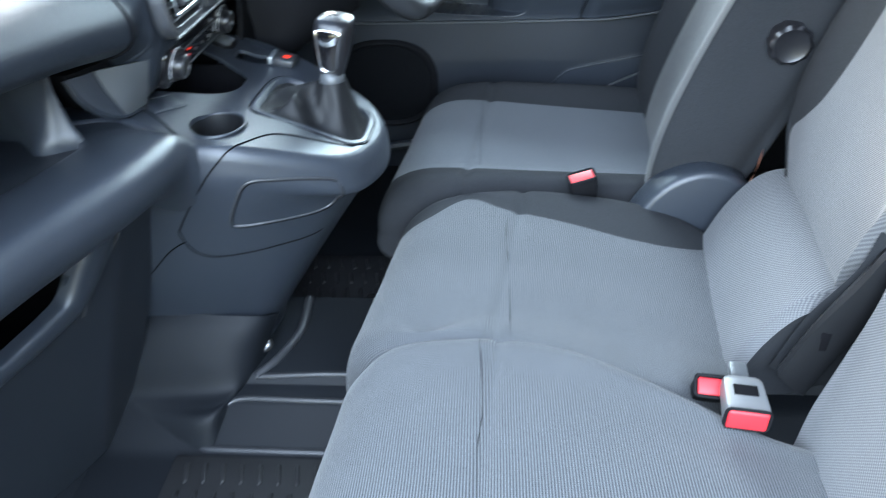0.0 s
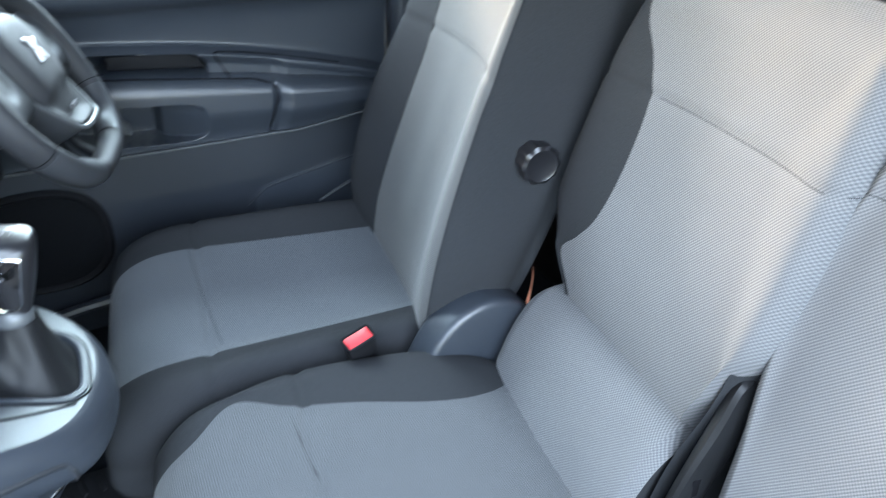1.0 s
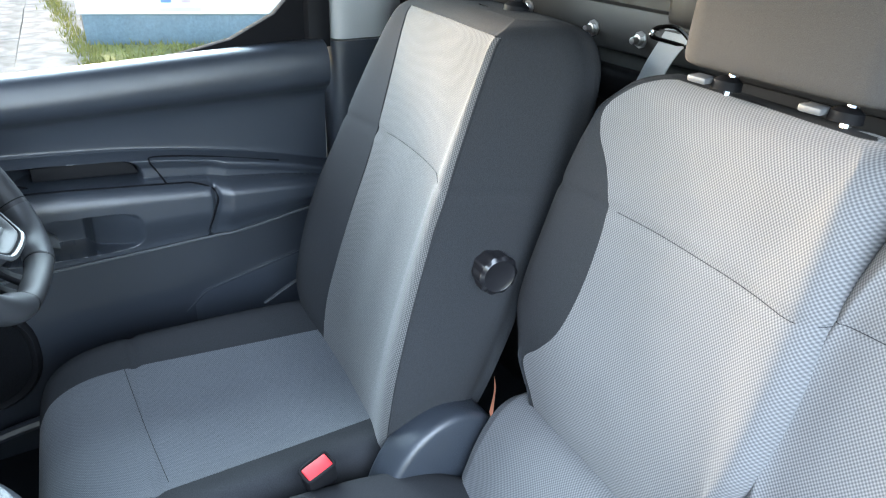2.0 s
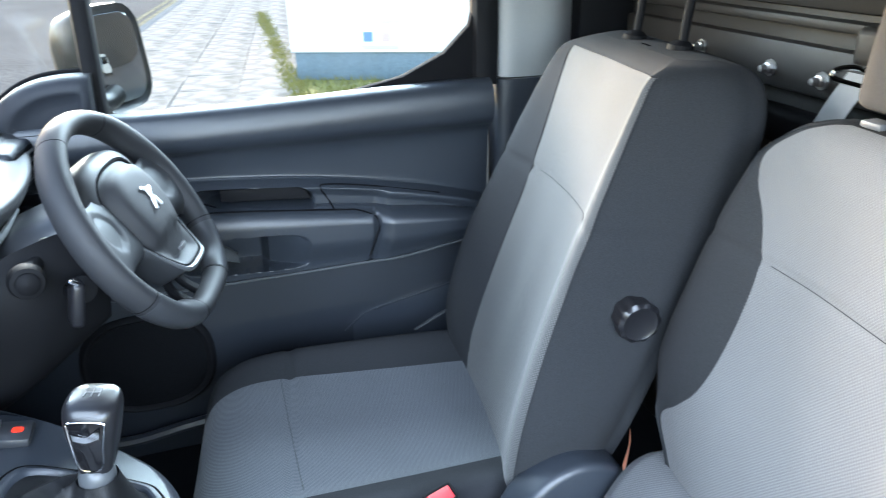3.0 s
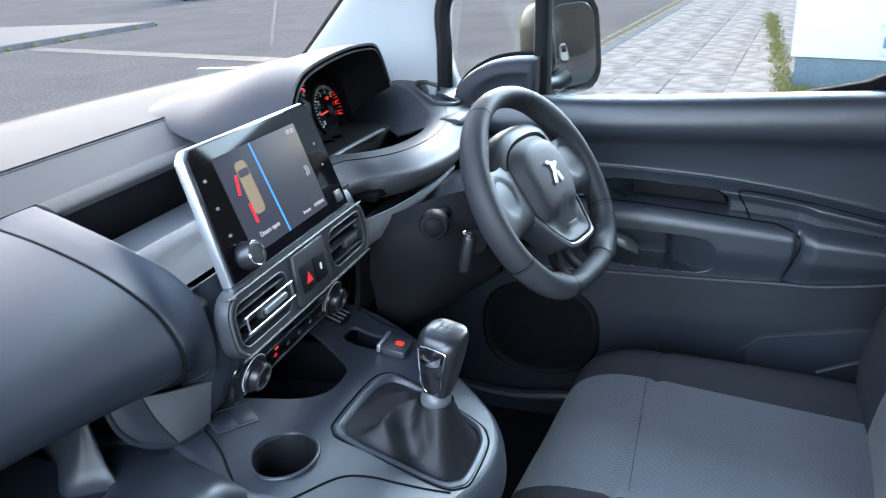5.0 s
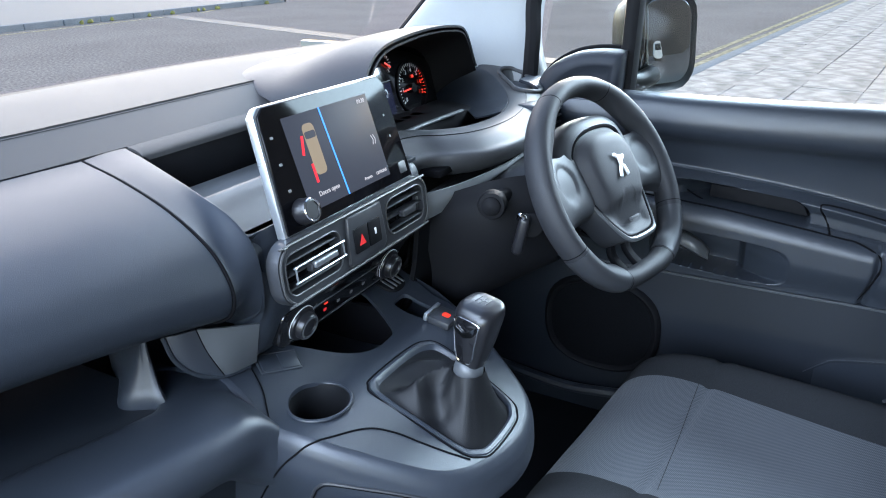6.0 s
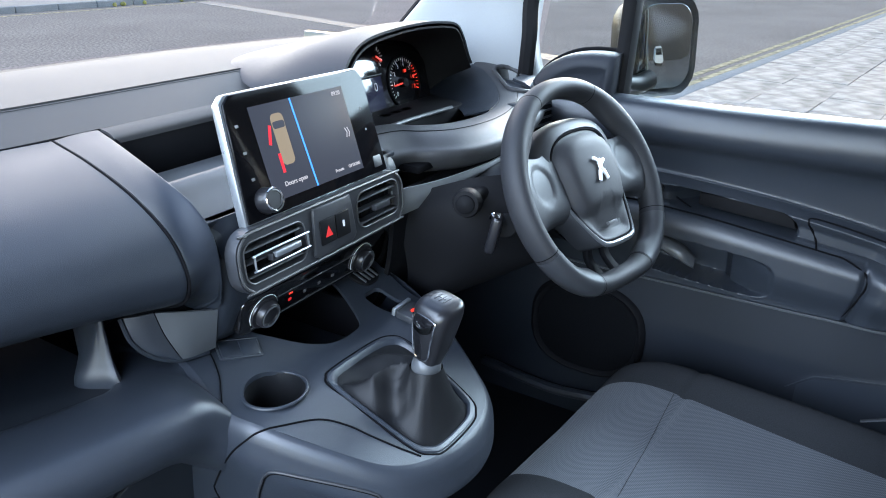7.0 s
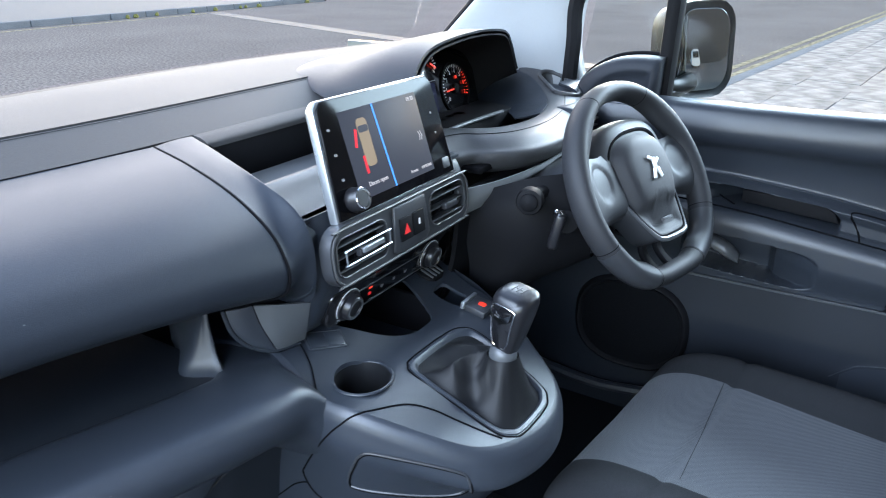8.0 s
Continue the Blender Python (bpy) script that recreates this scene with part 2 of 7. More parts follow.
DASH = mat("grained dark plastic", (0.019, 0.0235, 0.0310), 0.42, grain=0.35, grain_size=1300, bump=0.4, vary=0.15, spec=0.28, dust=0.35)
HARD = mat("hard grained lower dashboard plastic", (0.0255, 0.031, 0.0405), 0.37, grain=0.35, grain_size=1300, bump=0.4, vary=0.18, spec=0.6, dust=0.3)
HOODP = mat("matt instrument hood plastic", (0.021, 0.024, 0.030), 0.55, grain=0.35, grain_size=1200, bump=0.4, vary=0.12, spec=0.2, dust=0.2)
# paler than DASH: the brightness from the windscreen is put into the colour
DASH_TOP = mat("grained dash top plastic, paler for sky light", (0.038, 0.038, 0.039), 0.72, grain=0.4, grain_size=1100, bump=0.5, spec=0.22, vary=0.16, dust=0.4)
DOORP = mat("grained door plastic", (0.0245, 0.0295, 0.0375), 0.36, grain=0.3, grain_size=1300, bump=0.4, spec=0.6)
DOORLOW = mat("matt lower door plastic", (0.0165, 0.0200, 0.0260), 0.44, grain=0.3, grain_size=1300, bump=0.4, spec=0.42)
SATIN = mat("satin dark plastic", (0.034, 0.036, 0.04), 0.36, bump=0.12, grain_size=1500)
GLOSS = mat("gloss black plastic", (0.006, 0.006, 0.007), 0.08, rough_vary=0.04, coat=0.3)
SCREENGLASS = mat("screen glass", (0.004, 0.004, 0.005), 0.05, spec=0.12, rough_vary=0.02)
LINER = mat("matt hood lining", (0.009, 0.009, 0.010), 0.7, spec=0.2)
SEAL = mat("dull rubber seal", (0.008, 0.008, 0.009), 0.9, spec=0.03)
DIAL = mat("semi gloss dial plastic", (0.012, 0.012, 0.014), 0.3)
HOLDER = mat("black drink holder plastic", (0.008, 0.0085, 0.0095), 0.45, spec=0.3, bump=0.2)
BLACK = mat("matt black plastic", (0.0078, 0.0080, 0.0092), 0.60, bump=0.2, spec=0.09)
# near-black paints the shade inside hollows; joints and gaps use it too
DARKHOLE = mat("near black of shaded hollows and joints", (0.005, 0.005, 0.006), 0.85, spec=0.05)
BADGE = mat("bright silver badge", (0.8, 0.81, 0.82), 0.35, metal=0.3, vary=0.03)
RIM_SHEEN = mat("smooth satin grey, paler for rim sheen", (0.034, 0.036, 0.040), 0.36, bump=0.08, grain_size=1500)
SPOKE = mat("satin spoke plastic", (0.027, 0.029, 0.033), 0.52, bump=0.1, grain_size=1500)
LEDGE_MAT = mat("smooth grey ledge plastic", (0.046, 0.047, 0.050), 0.52, grain=0.25, grain_size=1300, bump=0.3, spec=0.35, vary=0.08)
GREYTRIM = mat("satin grey plastic trim", (0.065, 0.07, 0.075), 0.35, bump=0.1)
VENTEDGE = mat("satin vent edging", (0.060, 0.061, 0.062), 0.42, bump=0.1)
SILVER = mat("silver painted trim", (0.42, 0.45, 0.47), 0.28, metal=0.75, vary=0.05)
CHROME = mat("chrome", (0.75, 0.76, 0.78), 0.08, metal=1.0, vary=0.03, rough_vary=0.04)
STEEL = mat("zinc steel", (0.5, 0.5, 0.5), 0.35, metal=1.0, vary=0.2, patch=60)
LEATHER = mat("black grained leatherette", (0.007, 0.0075, 0.0085), 0.52, spec=0.26, bump=0.5, grain_size=700, vary=0.2)
RIM = mat("steering wheel skin", (0.02, 0.021, 0.024), 0.60, spec=0.4, bump=0.35, grain_size=1300)
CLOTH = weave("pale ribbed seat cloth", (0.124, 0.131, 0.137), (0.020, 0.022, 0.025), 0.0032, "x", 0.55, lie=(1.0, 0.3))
# bench backs and roll: paler, warmer than CLOTH, front light put into the colour
CLOTH_H = weave("dotted bench back cloth, paler for front light", (0.186, 0.186, 0.188), (0.066, 0.068, 0.072), 0.0048, "x", lie=(0.3, 1.0), dots=True)
CLOTH_DRIVER = weave("grey ribbed driver seat cloth", (0.124, 0.134, 0.146), (0.036, 0.041, 0.048), 0.0046, "x", lie=(1.0, 0.25), dots=True)
# warmer copy of CLOTH_DRIVER: the warm light on the back is in its colour
CLOTH_DRIVER_BACK = weave("ribbed driver back cloth, warmed for front light", (0.128, 0.128, 0.126), (0.036, 0.037, 0.038), 0.0046, "x", lie=(0.3, 1.0), dots=True)
DARKCLOTH = mat("dark charcoal seat cloth", (0.0205, 0.0220, 0.0245), 0.92, grain=0.5, grain_size=900, bump=0.5, spec=0.2)
HEADCLOTH = mat("dark headrest cloth", (0.05, 0.048, 0.046), 0.92, grain=0.4, grain_size=1500, bump=0.4, spec=0.2)
RUBBER = mat("rubber floor mat", (0.014, 0.0145, 0.016), 0.55, bump=0.4, grain_size=500, vary=0.25)
CARPET = mat("dark floor lining", (0.0075, 0.0095, 0.0125), 0.6, grain=0.5, grain_size=700, bump=0.6, spec=0.25)
PILLAR = mat("pale grey pillar lining", (0.25, 0.26, 0.265), 0.75, grain=0.15, grain_size=900, bump=0.2)
HEADLINER = mat("pale roof lining", (0.5, 0.5, 0.49), 0.9, grain=0.2, grain_size=900, bump=0.3)
BULK = mat("brown black bulkhead board", (0.015, 0.0142, 0.0132), 0.55, vary=0.2, bump=0.2)
BODY = mat("dark van paint", (0.03, 0.036, 0.037), 0.3, vary=0.05, coat=0.5)
MIRRORCAP = mat("dark green black mirror cap", (0.003, 0.0045, 0.0045), 0.45, bump=0.1, spec=0.2)
MIRROR = mat("tinted mirror glass", (0.25, 0.28, 0.29), 0.01, metal=1.0, vary=0.01, rough_vary=0.008)
RED = mat("red buckle plastic", (0.62, 0.022, 0.03), 0.5, vary=0.08)
ORANGE = mat("faded orange tag", (0.75, 0.28, 0.16), 0.6)
GREYPL = mat("grey buckle plastic", (0.12, 0.123, 0.126), 0.4)
WEBBING = mat("grey belt webbing", (0.3, 0.31, 0.32), 0.8, grain=0.3, grain_size=1800, bump=0.4)
REDLAMP = mat("lit red symbol", (0.5, 0.02, 0.01), 0.4, emit=(1.0, 0.05, 0.02, 0.11))
REDDIM = mat("dim red marking", (0.4, 0.02, 0.02), 0.4, emit=(1.0, 0.03, 0.03, 0.05))
WHITEMARK = mat("white printed marking", (0.75, 0.75, 0.75), 0.5)
SHIFTMARK = mat("pale grey printed marking", (0.11, 0.11, 0.115), 0.5)
GREYMARK = mat("grey moulded marking", (0.06, 0.062, 0.066), 0.5)
GLASS = glass_mat("clear window glass", (0.93, 0.96, 0.95), 0.06)


# ---- outdoors: road, pavement, far kerb, sign ----
GROUND = -0.5
ASPHALT = mat("worn asphalt", (0.166, 0.153, 0.142), 0.95, spec=0.0, rough_vary=0.02, vary=0.22, grain=0.75, grain_size=26, bump=0.5, patch=0.7)
ASPHALT_DARK = mat("patched asphalt strip", (0.075, 0.073, 0.073), 0.8, vary=0.15, grain=0.6, grain_size=70, patch=1.5)
SLAB = mat("worn grey stone paving", (0.33, 0.305, 0.272), 0.95, spec=0.0, vary=0.22, grain=0.6, grain_size=5, bump=0.5, patch=2.2, rough_vary=0.04)
KERBSTONE = mat("grey granite kerb", (0.19, 0.20, 0.205), 0.95, spec=0.0, vary=0.25, grain=0.4, grain_size=80, patch=3)
YELLOW = mat("worn yellow road paint", (0.26, 0.235, 0.160), 0.95, spec=0.0, vary=0.45, grain=1.0, grain_size=14, patch=4)
GRASS = mat("mossy grass", (0.2, 0.19, 0.04), 0.9, vary=0.5, grain=0.5, grain_size=120, patch=5)
SIGNWHITE = mat("white painted board", (0.82, 0.83, 0.85), 0.4, vary=0.03)
SIGNBLUE = mat("grey blue painted base", (0.115, 0.17, 0.215), 0.5, vary=0.2, grain=0.3, grain_size=40)
SIGNLOGO = mat("blue square print", (0.12, 0.24, 0.5), 0.4)
SIGNPINK = mat("pink square print", (0.6, 0.42, 0.5), 0.4)
SIGNGREY = mat("pale grey print", (0.6, 0.61, 0.65), 0.5)


def sheet(name, x0, x1, y0, y1, z, material, label, category):
    bm = bmesh.new()
    bm.faces.new([bm.verts.new(v) for v in ((x0, y0, z), (x1, y0, z), (x1, y1, z), (x0, y1, z))])
    return solo(name, bm, material, label, category, "structure")


sheet("ground", -400, 400, -400, 400, GROUND, ASPHALT, "grey worn asphalt ground running to the horizon", "road")

# paving on the near side, in rows of stone flags with open joints
pave = solo("pavement", box((-1.05, -14, GROUND + 0.002), (9, 40, GROUND + 0.029), 0.0), mat("joint grit", (0.17, 0.160, 0.145), 0.95, spec=0.0, grain=0.5, grain_size=90, patch=4),
            "grey stone flag pavement with dark open joints", "pavement", "structure")
STREET = Matrix.Translation((-1.55, 9.0, 0)) @ pose(0, 0, 0, 0, 0, -6.6) @ Matrix.Translation((1.2, -9.0, 0))
pave.matrix_world = STREET
rnd = random.Random(4)
flag_mesh = {}
for row in range(4):
    x0 = -0.86 + row * 0.62
    y = 3.4 + 0.3 * (row % 2)
    while y < 30:
        w = rnd.choice((0.6, 0.75, 0.9))
        key = (row > 0, w)
        if key not in flag_mesh:
            b = box((0.003, 0.003, 0), (0.617, w - 0.003, 0.03), 0.004, 1)
            me = bpy.data.meshes.new("flagstone")
            b.to_mesh(me)
            b.free()
            me.materials.append(SLAB)
            flag_mesh[key] = me
        o = new("flagstone", flag_mesh[key])
        o.parent = pave
        o.location = (x0 + rnd.uniform(-0.004, 0.004), y, GROUND + 0.012 + rnd.uniform(-0.002, 0.003))
        o.rotation_euler = (rnd.uniform(-0.006, 0.006), rnd.uniform(-0.008, 0.008), rnd.uniform(-0.006, 0.006))
        y += w
kerb_near = solo("kerb_near", moved(box((-1.04, -12, GROUND - 0.05), (-0.87, 34, GROUND + 0.035), 0.01), STREET), KERBSTONE, "low grey kerb along the pavement edge", "kerb", "structure")
for k, off in enumerate((-1.14, -1.34)):
    solo("road_line", moved(box((off - 0.05, 2.0, GROUND), (off + 0.05, 40, GROUND + 0.004), 0.0), STREET), YELLOW, "worn double yellow line beside the pavement", "road marking", "structure", "double yellow lines")

# far side of the road
solo("pavement_far", box((-30, -30, GROUND - 0.1), (-14.85, 17.2, GROUND + 0.11), 0.0), mat("far pavement", (0.10, 0.097, 0.095), 0.8, vary=0.2, grain=0.4, grain_size=20, patch=1),
                "grey pavement across the road", "pavement", "structure")
kerb_far = solo("kerb_far", box((-14.83, -30, GROUND - 0.1), (-14.72, 17.2, GROUND + 0.05), 0.0), DARKHOLE, "dark bed of the far kerb", "kerb", "structure")
kb = box((0, 0.008, 0), (0.16, 0.906, 0.24), 0.02, 2)
kerb_me = bpy.data.meshes.new("kerbstone")
kb.to_mesh(kerb_me)
kb.free()
kerb_me.materials.append(KERBSTONE)
for i in range(40):
    o = new("kerbstone", kerb_me)
    o.parent = kerb_far
    o.location = (-14.84 + rnd.uniform(-0.01, 0.01), 16.2 - i * 0.915, GROUND - 0.11 + rnd.uniform(-0.006, 0.006))
solo("road_line_far", box((-14.32, -30, GROUND), (-14.22, 12.6, GROUND + 0.004), 0), YELLOW, "worn yellow line beside the far kerb", "road marking", "structure")
solo("road_line_corner", moved(box((-0.05, 0, GROUND), (0.05, 3.4, GROUND + 0.004), 0), pose(-14.3, 13.4, 0, 0, 0, 24)), YELLOW, "yellow line curving round the far corner", "road marking", "structure")
solo("road_patch", moved(box((-0.22, 0, GROUND), (0.22, 11.5, GROUND + 0.005), 0), pose(-3.2, 9.2, 0, 0, 0, 74)), ASPHALT_DARK, "pale patched trench strip across the road", "road", "structure")
for i in range(14):
    a = rnd.uniform(0, 6.28)
    w = lathe([(0.0, 0), (0.05, 0.02), (0.035, 0.07), (0.0, 0.1)], pose(-14.66, rnd.uniform(3, 17), GROUND, rnd.uniform(-20, 20), rnd.uniform(-20, 20)), 6)
    solo("weed", w, GRASS, "small green weed at the foot of the far kerb", "weed", group="weeds along the far kerb")

# grass strip and the painted board at the pavement's back
g = bmesh.new()
for i in range(5200):
    x, y = rnd.gauss(1.0, 0.1) if i % 2 else rnd.uniform(0.95, 4.4), rnd.uniform(5.2, 15.0)
    if i % 2 == 0:
        y = rnd.uniform(6.3, 8.1) - 0.36 * (x - 1.0)
    else:
        x = 1.03 + 0.6 * (x - 1.0) + 0.045 * (y - 7.0)
    h, a = rnd.uniform(0.03, 0.1), rnd.uniform(0, 3.14)
    d = Vector((math.cos(a), math.sin(a), 0)) * 0.012
    p = Vector((x, y, GROUND + 0.015))
    tip = p + Vector((rnd.gauss(0, 0.03), rnd.gauss(0, 0.03), h))
    g.faces.new([g.verts.new(p - d), g.verts.new(p + d), g.verts.new(tip)])
tagged(part("grass", g, GRASS, None, fix=False), "rough yellow green grass round the painted board", "grass", kind="stuff")
solo("verge", moved(box((0, -2.3, GROUND), (4.2, 0.6, GROUND + 0.03), 0.01), pose(0.98, 7.9, 0, 0, 0, -19)), GRASS, "strip of mossy ground below the painted board", "ground", "structure")
solo("verge_edge", moved(box((-0.06, 0.0, GROUND), (0.10, 14, GROUND + 0.03), 0.01), pose(1.07, 8.2, 0, 0, 0, -2.6)), GRASS, "mossy strip along the pavement", "ground", "structure")

board = thing("sign_board", (1.09, 7.6, GROUND), "large white painted board on a grey blue base with small prints", "sign")
bpose = pose(1.086, 7.6, 0, 0, 0, -24.5)
part("panel", moved(box((0, 0, -0.165), (3.6, 0.5, 2.6), 0.01), bpose), SIGNWHITE, board)
part("base", moved(box((0.03, 0.04, -0.49), (3.6, 0.5, -0.167), 0.01), bpose), SIGNBLUE, board, "grey blue painted base with splashes")
part("blue_square", moved(box((0.82, -0.004, -0.05), (0.92, 0.01, 0.05), 0.0), bpose), SIGNLOGO, board, "small blue square print")
part("pink_square", moved(box((1.02, -0.004, -0.05), (1.11, 0.01, 0.04), 0.0), bpose), SIGNPINK, board, "small faint pink square print")
for x0, x1, z0 in ((0.77, 1.26, 0.13), (0.36, 1.62, 0.40), (0.8, 1.2, -0.13)):
    part("print_bar", moved(box((x0, -0.003, z0), (x1, 0.01, z0 + 0.035), 0.0), bpose), SIGNGREY, board, "pale line of small unreadable print")

# a parked vehicle far across the road, of which only the sill and a wheel show
car = thing("parked_car", (-23.5, 30.6, GROUND), "pale parked car far across the road", "car")
cpose = pose(-23.6, 31.2, GROUND, 0, 0, -50)
body = loft([[(-2.0 + 0.0, -0.8, 0.35), (-2.1, -0.85, 0.7), (-1.2, -0.7, 0.95), (-0.5, -0.55, 1.45), (1.2, -0.55, 1.45), (2.0, -0.7, 0.95), (2.1, -0.8, 0.35)],
             [(-2.1, 0.0, 0.35), (-2.2, 0.0, 0.7), (-1.2, 0.0, 1.0), (-0.5, 0.0, 1.5), (1.2, 0.0, 1.5), (2.1, 0.0, 1.0), (2.2, 0.0, 0.35)],
             [(-2.0, 0.8, 0.35), (-2.1, 0.85, 0.7), (-1.2, 0.7, 0.95), (-0.5, 0.55, 1.45), (1.2, 0.55, 1.45), (2.0, 0.7, 0.95), (2.1, 0.8, 0.35)]], 6, 5)
part("body", moved(shell(body, 0.03), cpose), mat("pale car paint", (0.6, 0.6, 0.6), 0.3), car)
part("sill", moved(box((-1.9, -0.82, 0.2), (1.9, 0.82, 0.42), 0.04), cpose), BLACK, car)
for sx in (-1.3, 1.3):
    for sy in (-0.74, 0.74):
        w = part("wheel", moved(lathe([(0.0, -0.1), (0.27, -0.1), (0.31, -0.07), (0.31, 0.07), (0.27, 0.1), (0.0, 0.1)], pose(sx, sy, 0.31, 90)), cpose), BLACK, car)

# houses and a hedge far behind, which only the wing mirror shows
BRICKDARK = mat("far brown brick", (0.055, 0.052, 0.050), 0.9, vary=0.3, grain=0.5, grain_size=6, patch=0.4)
solo("backdrop", box((26, -30, GROUND), (27, 60, 11.0), 0.0), BRICKDARK, "dark brown house fronts far behind the van", "houses", "structure")
whitevan = thing("parked_van", (16.0, 3.2, GROUND), "white van parked further down the street", "van")
part("body", loft([[(x, y, z) for y, z in ((2.3, -0.1), (2.3, 0.7), (2.5, 1.5), (2.7, 1.7), (3.7, 1.7), (3.9, 1.5), (4.1, 0.7), (4.1, -0.1))] for x in (14.0, 14.2, 16.0, 18.6)], 3, 3, True, True), SIGNWHITE, whitevan)
for wy in (2.45, 3.95):
    for wx in (14.9, 17.8):
        part("wheel", lathe([(0.0, -0.1), (0.25, -0.1), (0.31, -0.06), (0.31, 0.06), (0.25, 0.1), (0.0, 0.1)], pose(wx, wy, GROUND + 0.31, 90)), BLACK, whitevan)
part("windscreen", box((13.95, 2.5, 0.75), (14.02, 3.9, 1.45), 0.01), GLOSS, whitevan, "dark windscreen")

# ---- the van's shell ----
solo("floor", grid(spline([[(x, y, z) for y, z in ((-0.84, 0.0), (-0.6, 0.0), (-0.36, 0.0), (-0.245, 0.0), (-0.222, 0.004), (-0.172, 0.056), (-0.155, 0.061), (-0.128, 0.064), (-0.116, 0.078), (-0.09, 0.08), (0.0, 0.08), (0.10, 0.075), (0.16, 0.01), (0.3, 0.0), (0.84, 0.0))] for x in (-0.75, -0.3, 0.2, 0.6, 1.12)], 3)),
     CARPET, "black moulded floor lining with a raised tunnel", "floor", "structure")
solo("under_floor", box((-0.9, -0.84, -0.2), (1.15, 0.84, -0.03), 0.01), BLACK, "black underside of the cabin floor", "floor", "structure")
solo("toe_board", grid(spline([[(x, y, z) for x, z in ((-0.42, 0.0), (-0.55, 0.12), (-0.7, 0.4), (-0.76, 0.8))] for y in (-0.84, 0.0, 0.84)], 3)), CARPET, "black lining of the front footwell wall", "wall", "structure")
solo("bulkhead", box((1.06, -0.84, -0.02), (1.10, 0.84, 1.32), 0.004), BULK, "dark brown black bulkhead board behind the seats", "wall", "structure")
solo("ceiling", loft([[(x, y, z) for y, z in ((-0.80, 1.24), (-0.6, 1.285), (0, 1.31), (0.6, 1.285), (0.80, 1.24))] for x in (-0.12, 0.4, 1.1)], 4, 5), HEADLINER, "pale grey roof lining", "ceiling", "structure")
solo("roof", loft([[(x, y, z) for y, z in ((-0.86, 1.25), (-0.6, 1.33), (0, 1.36), (0.6, 1.33), (0.86, 1.25))] for x in (-0.16, 0.4, 1.15)], 4, 5), BODY, "dark painted van roof", "roof", "structure")
solo("bonnet", loft([[(x, y, z - 0.05 * (y / 0.8) ** 2) for y in (-0.8, -0.4, 0, 0.4, 0.8)] for x, z in ((-0.93, 0.66), (-1.2, 0.60), (-1.5, 0.50), (-1.62, 0.3), (-1.64, -0.2))], 4, 4), BODY, "dark van bonnet below the windscreen", "bonnet", "structure")


def glazing(name, bm, label):
    ob = solo(name, bm, GLASS, label, "window", "structure")
    ob.visible_shadow = False
    return ob


glazing("window_1", loft([[(-0.80 + 0.10 * (y / 0.78) ** 2, y * 1.0, 0.84), (-0.48 + 0.07 * (y / 0.78) ** 2, y * 0.96, 1.06), (-0.14 + 0.05 * (y / 0.78) ** 2, y * 0.9, 1.26)] for y in (-0.8, -0.4, 0, 0.4, 0.8)], 5, 5), "clear curved windscreen glass")
solo("scuttle", loft([[(x + 0.10 * (y / 0.78) ** 2, y, z) for x, z in ((-0.93, 0.66), (-0.86, 0.80), (-0.80, 0.835), (-0.765, 0.838))] for y in (-0.82, -0.4, 0, 0.4, 0.82)], 5, 3), BLACK, "black edge below the windscreen", "trim", "structure")
# left doorway: sill, front and rear posts (its door stands wide open, out of the way)
solo("sill_left", box((-0.35, -0.86, -0.1), (0.9, -0.8, 0.03), 0.01), BLACK, "black plastic door sill", "sill", "structure")
solo("pillar_left_front", loft([[(x + dx, -0.80 + 0.0 * dx, z) for dx in (-0.04, 0.06)] for x, z in ((-0.62, 0.84), (-0.42, 1.02), (-0.14, 1.24))], 4, 3), PILLAR, "pale grey windscreen pillar lining", "pillar", "structure")
solo("pillar_left_rear", box((0.92, -0.86, -0.1), (1.1, -0.78, 1.26), 0.01), PILLAR, "pale grey door pillar lining", "pillar", "structure")
solo("body_side_front", box((-0.9, -0.86, -0.2), (-0.42, -0.82, 0.82), 0.01), BODY, "dark painted wing beside the dashboard", "body panel", "structure")
solo("body_side_front_right", box((-0.9, 0.84, -0.2), (-0.36, 0.86, 0.82), 0.005), BODY, "dark painted wing beside the dashboard", "body panel", "structure")
solo("body_side_rear", box((0.76, 0.85, -0.25), (3.3, 0.88, 1.3), 0.01), BODY, "dark painted van side behind the door", "body panel", "structure")


# ---- dashboard ----
dash = thing("dashboard", (-0.45, 0.0, 0.4), "dark grained plastic dashboard with a closed glovebox lid", "dashboard")


def lean(secs):
    """The dashboard's left half runs slightly forwards."""
    return [[(x + 0.10 * min(0.0, y + 0.15), y, z) for x, y, z in sec] for sec in secs]


def bow(y):
    return 0.10 * (y / 0.78) ** 2


def drift(y):
    return 0.10 * min(0.0, y + 0.15)


top = [[(-0.775 + bow(y), y, 0.838), (-0.68 + bow(y) * 0.6, y, 0.8450), (-0.575 + drift(y), y, 0.8440), (-0.502 + drift(y), y, 0.8405), (-0.494 + drift(y), y, 0.8385), (-0.465 + drift(y), y, 0.8250), (-0.437 + drift(y), y, 0.8120)] for y in (-0.82, -0.5, -0.2, 0.1, 0.4, 0.82)]
part("top_pad", shell(loft(top, 6, 6), 0.004), DASH_TOP, dash, "dashboard top, paler for the windscreen light")
LID = [(-0.435, 0.8105), (-0.36, 0.797), (-0.285, 0.773), (-0.23, 0.740), (-0.204, 0.708), (-0.199, 0.684), (-0.211, 0.664), (-0.25, 0.652), (-0.36, 0.648)]
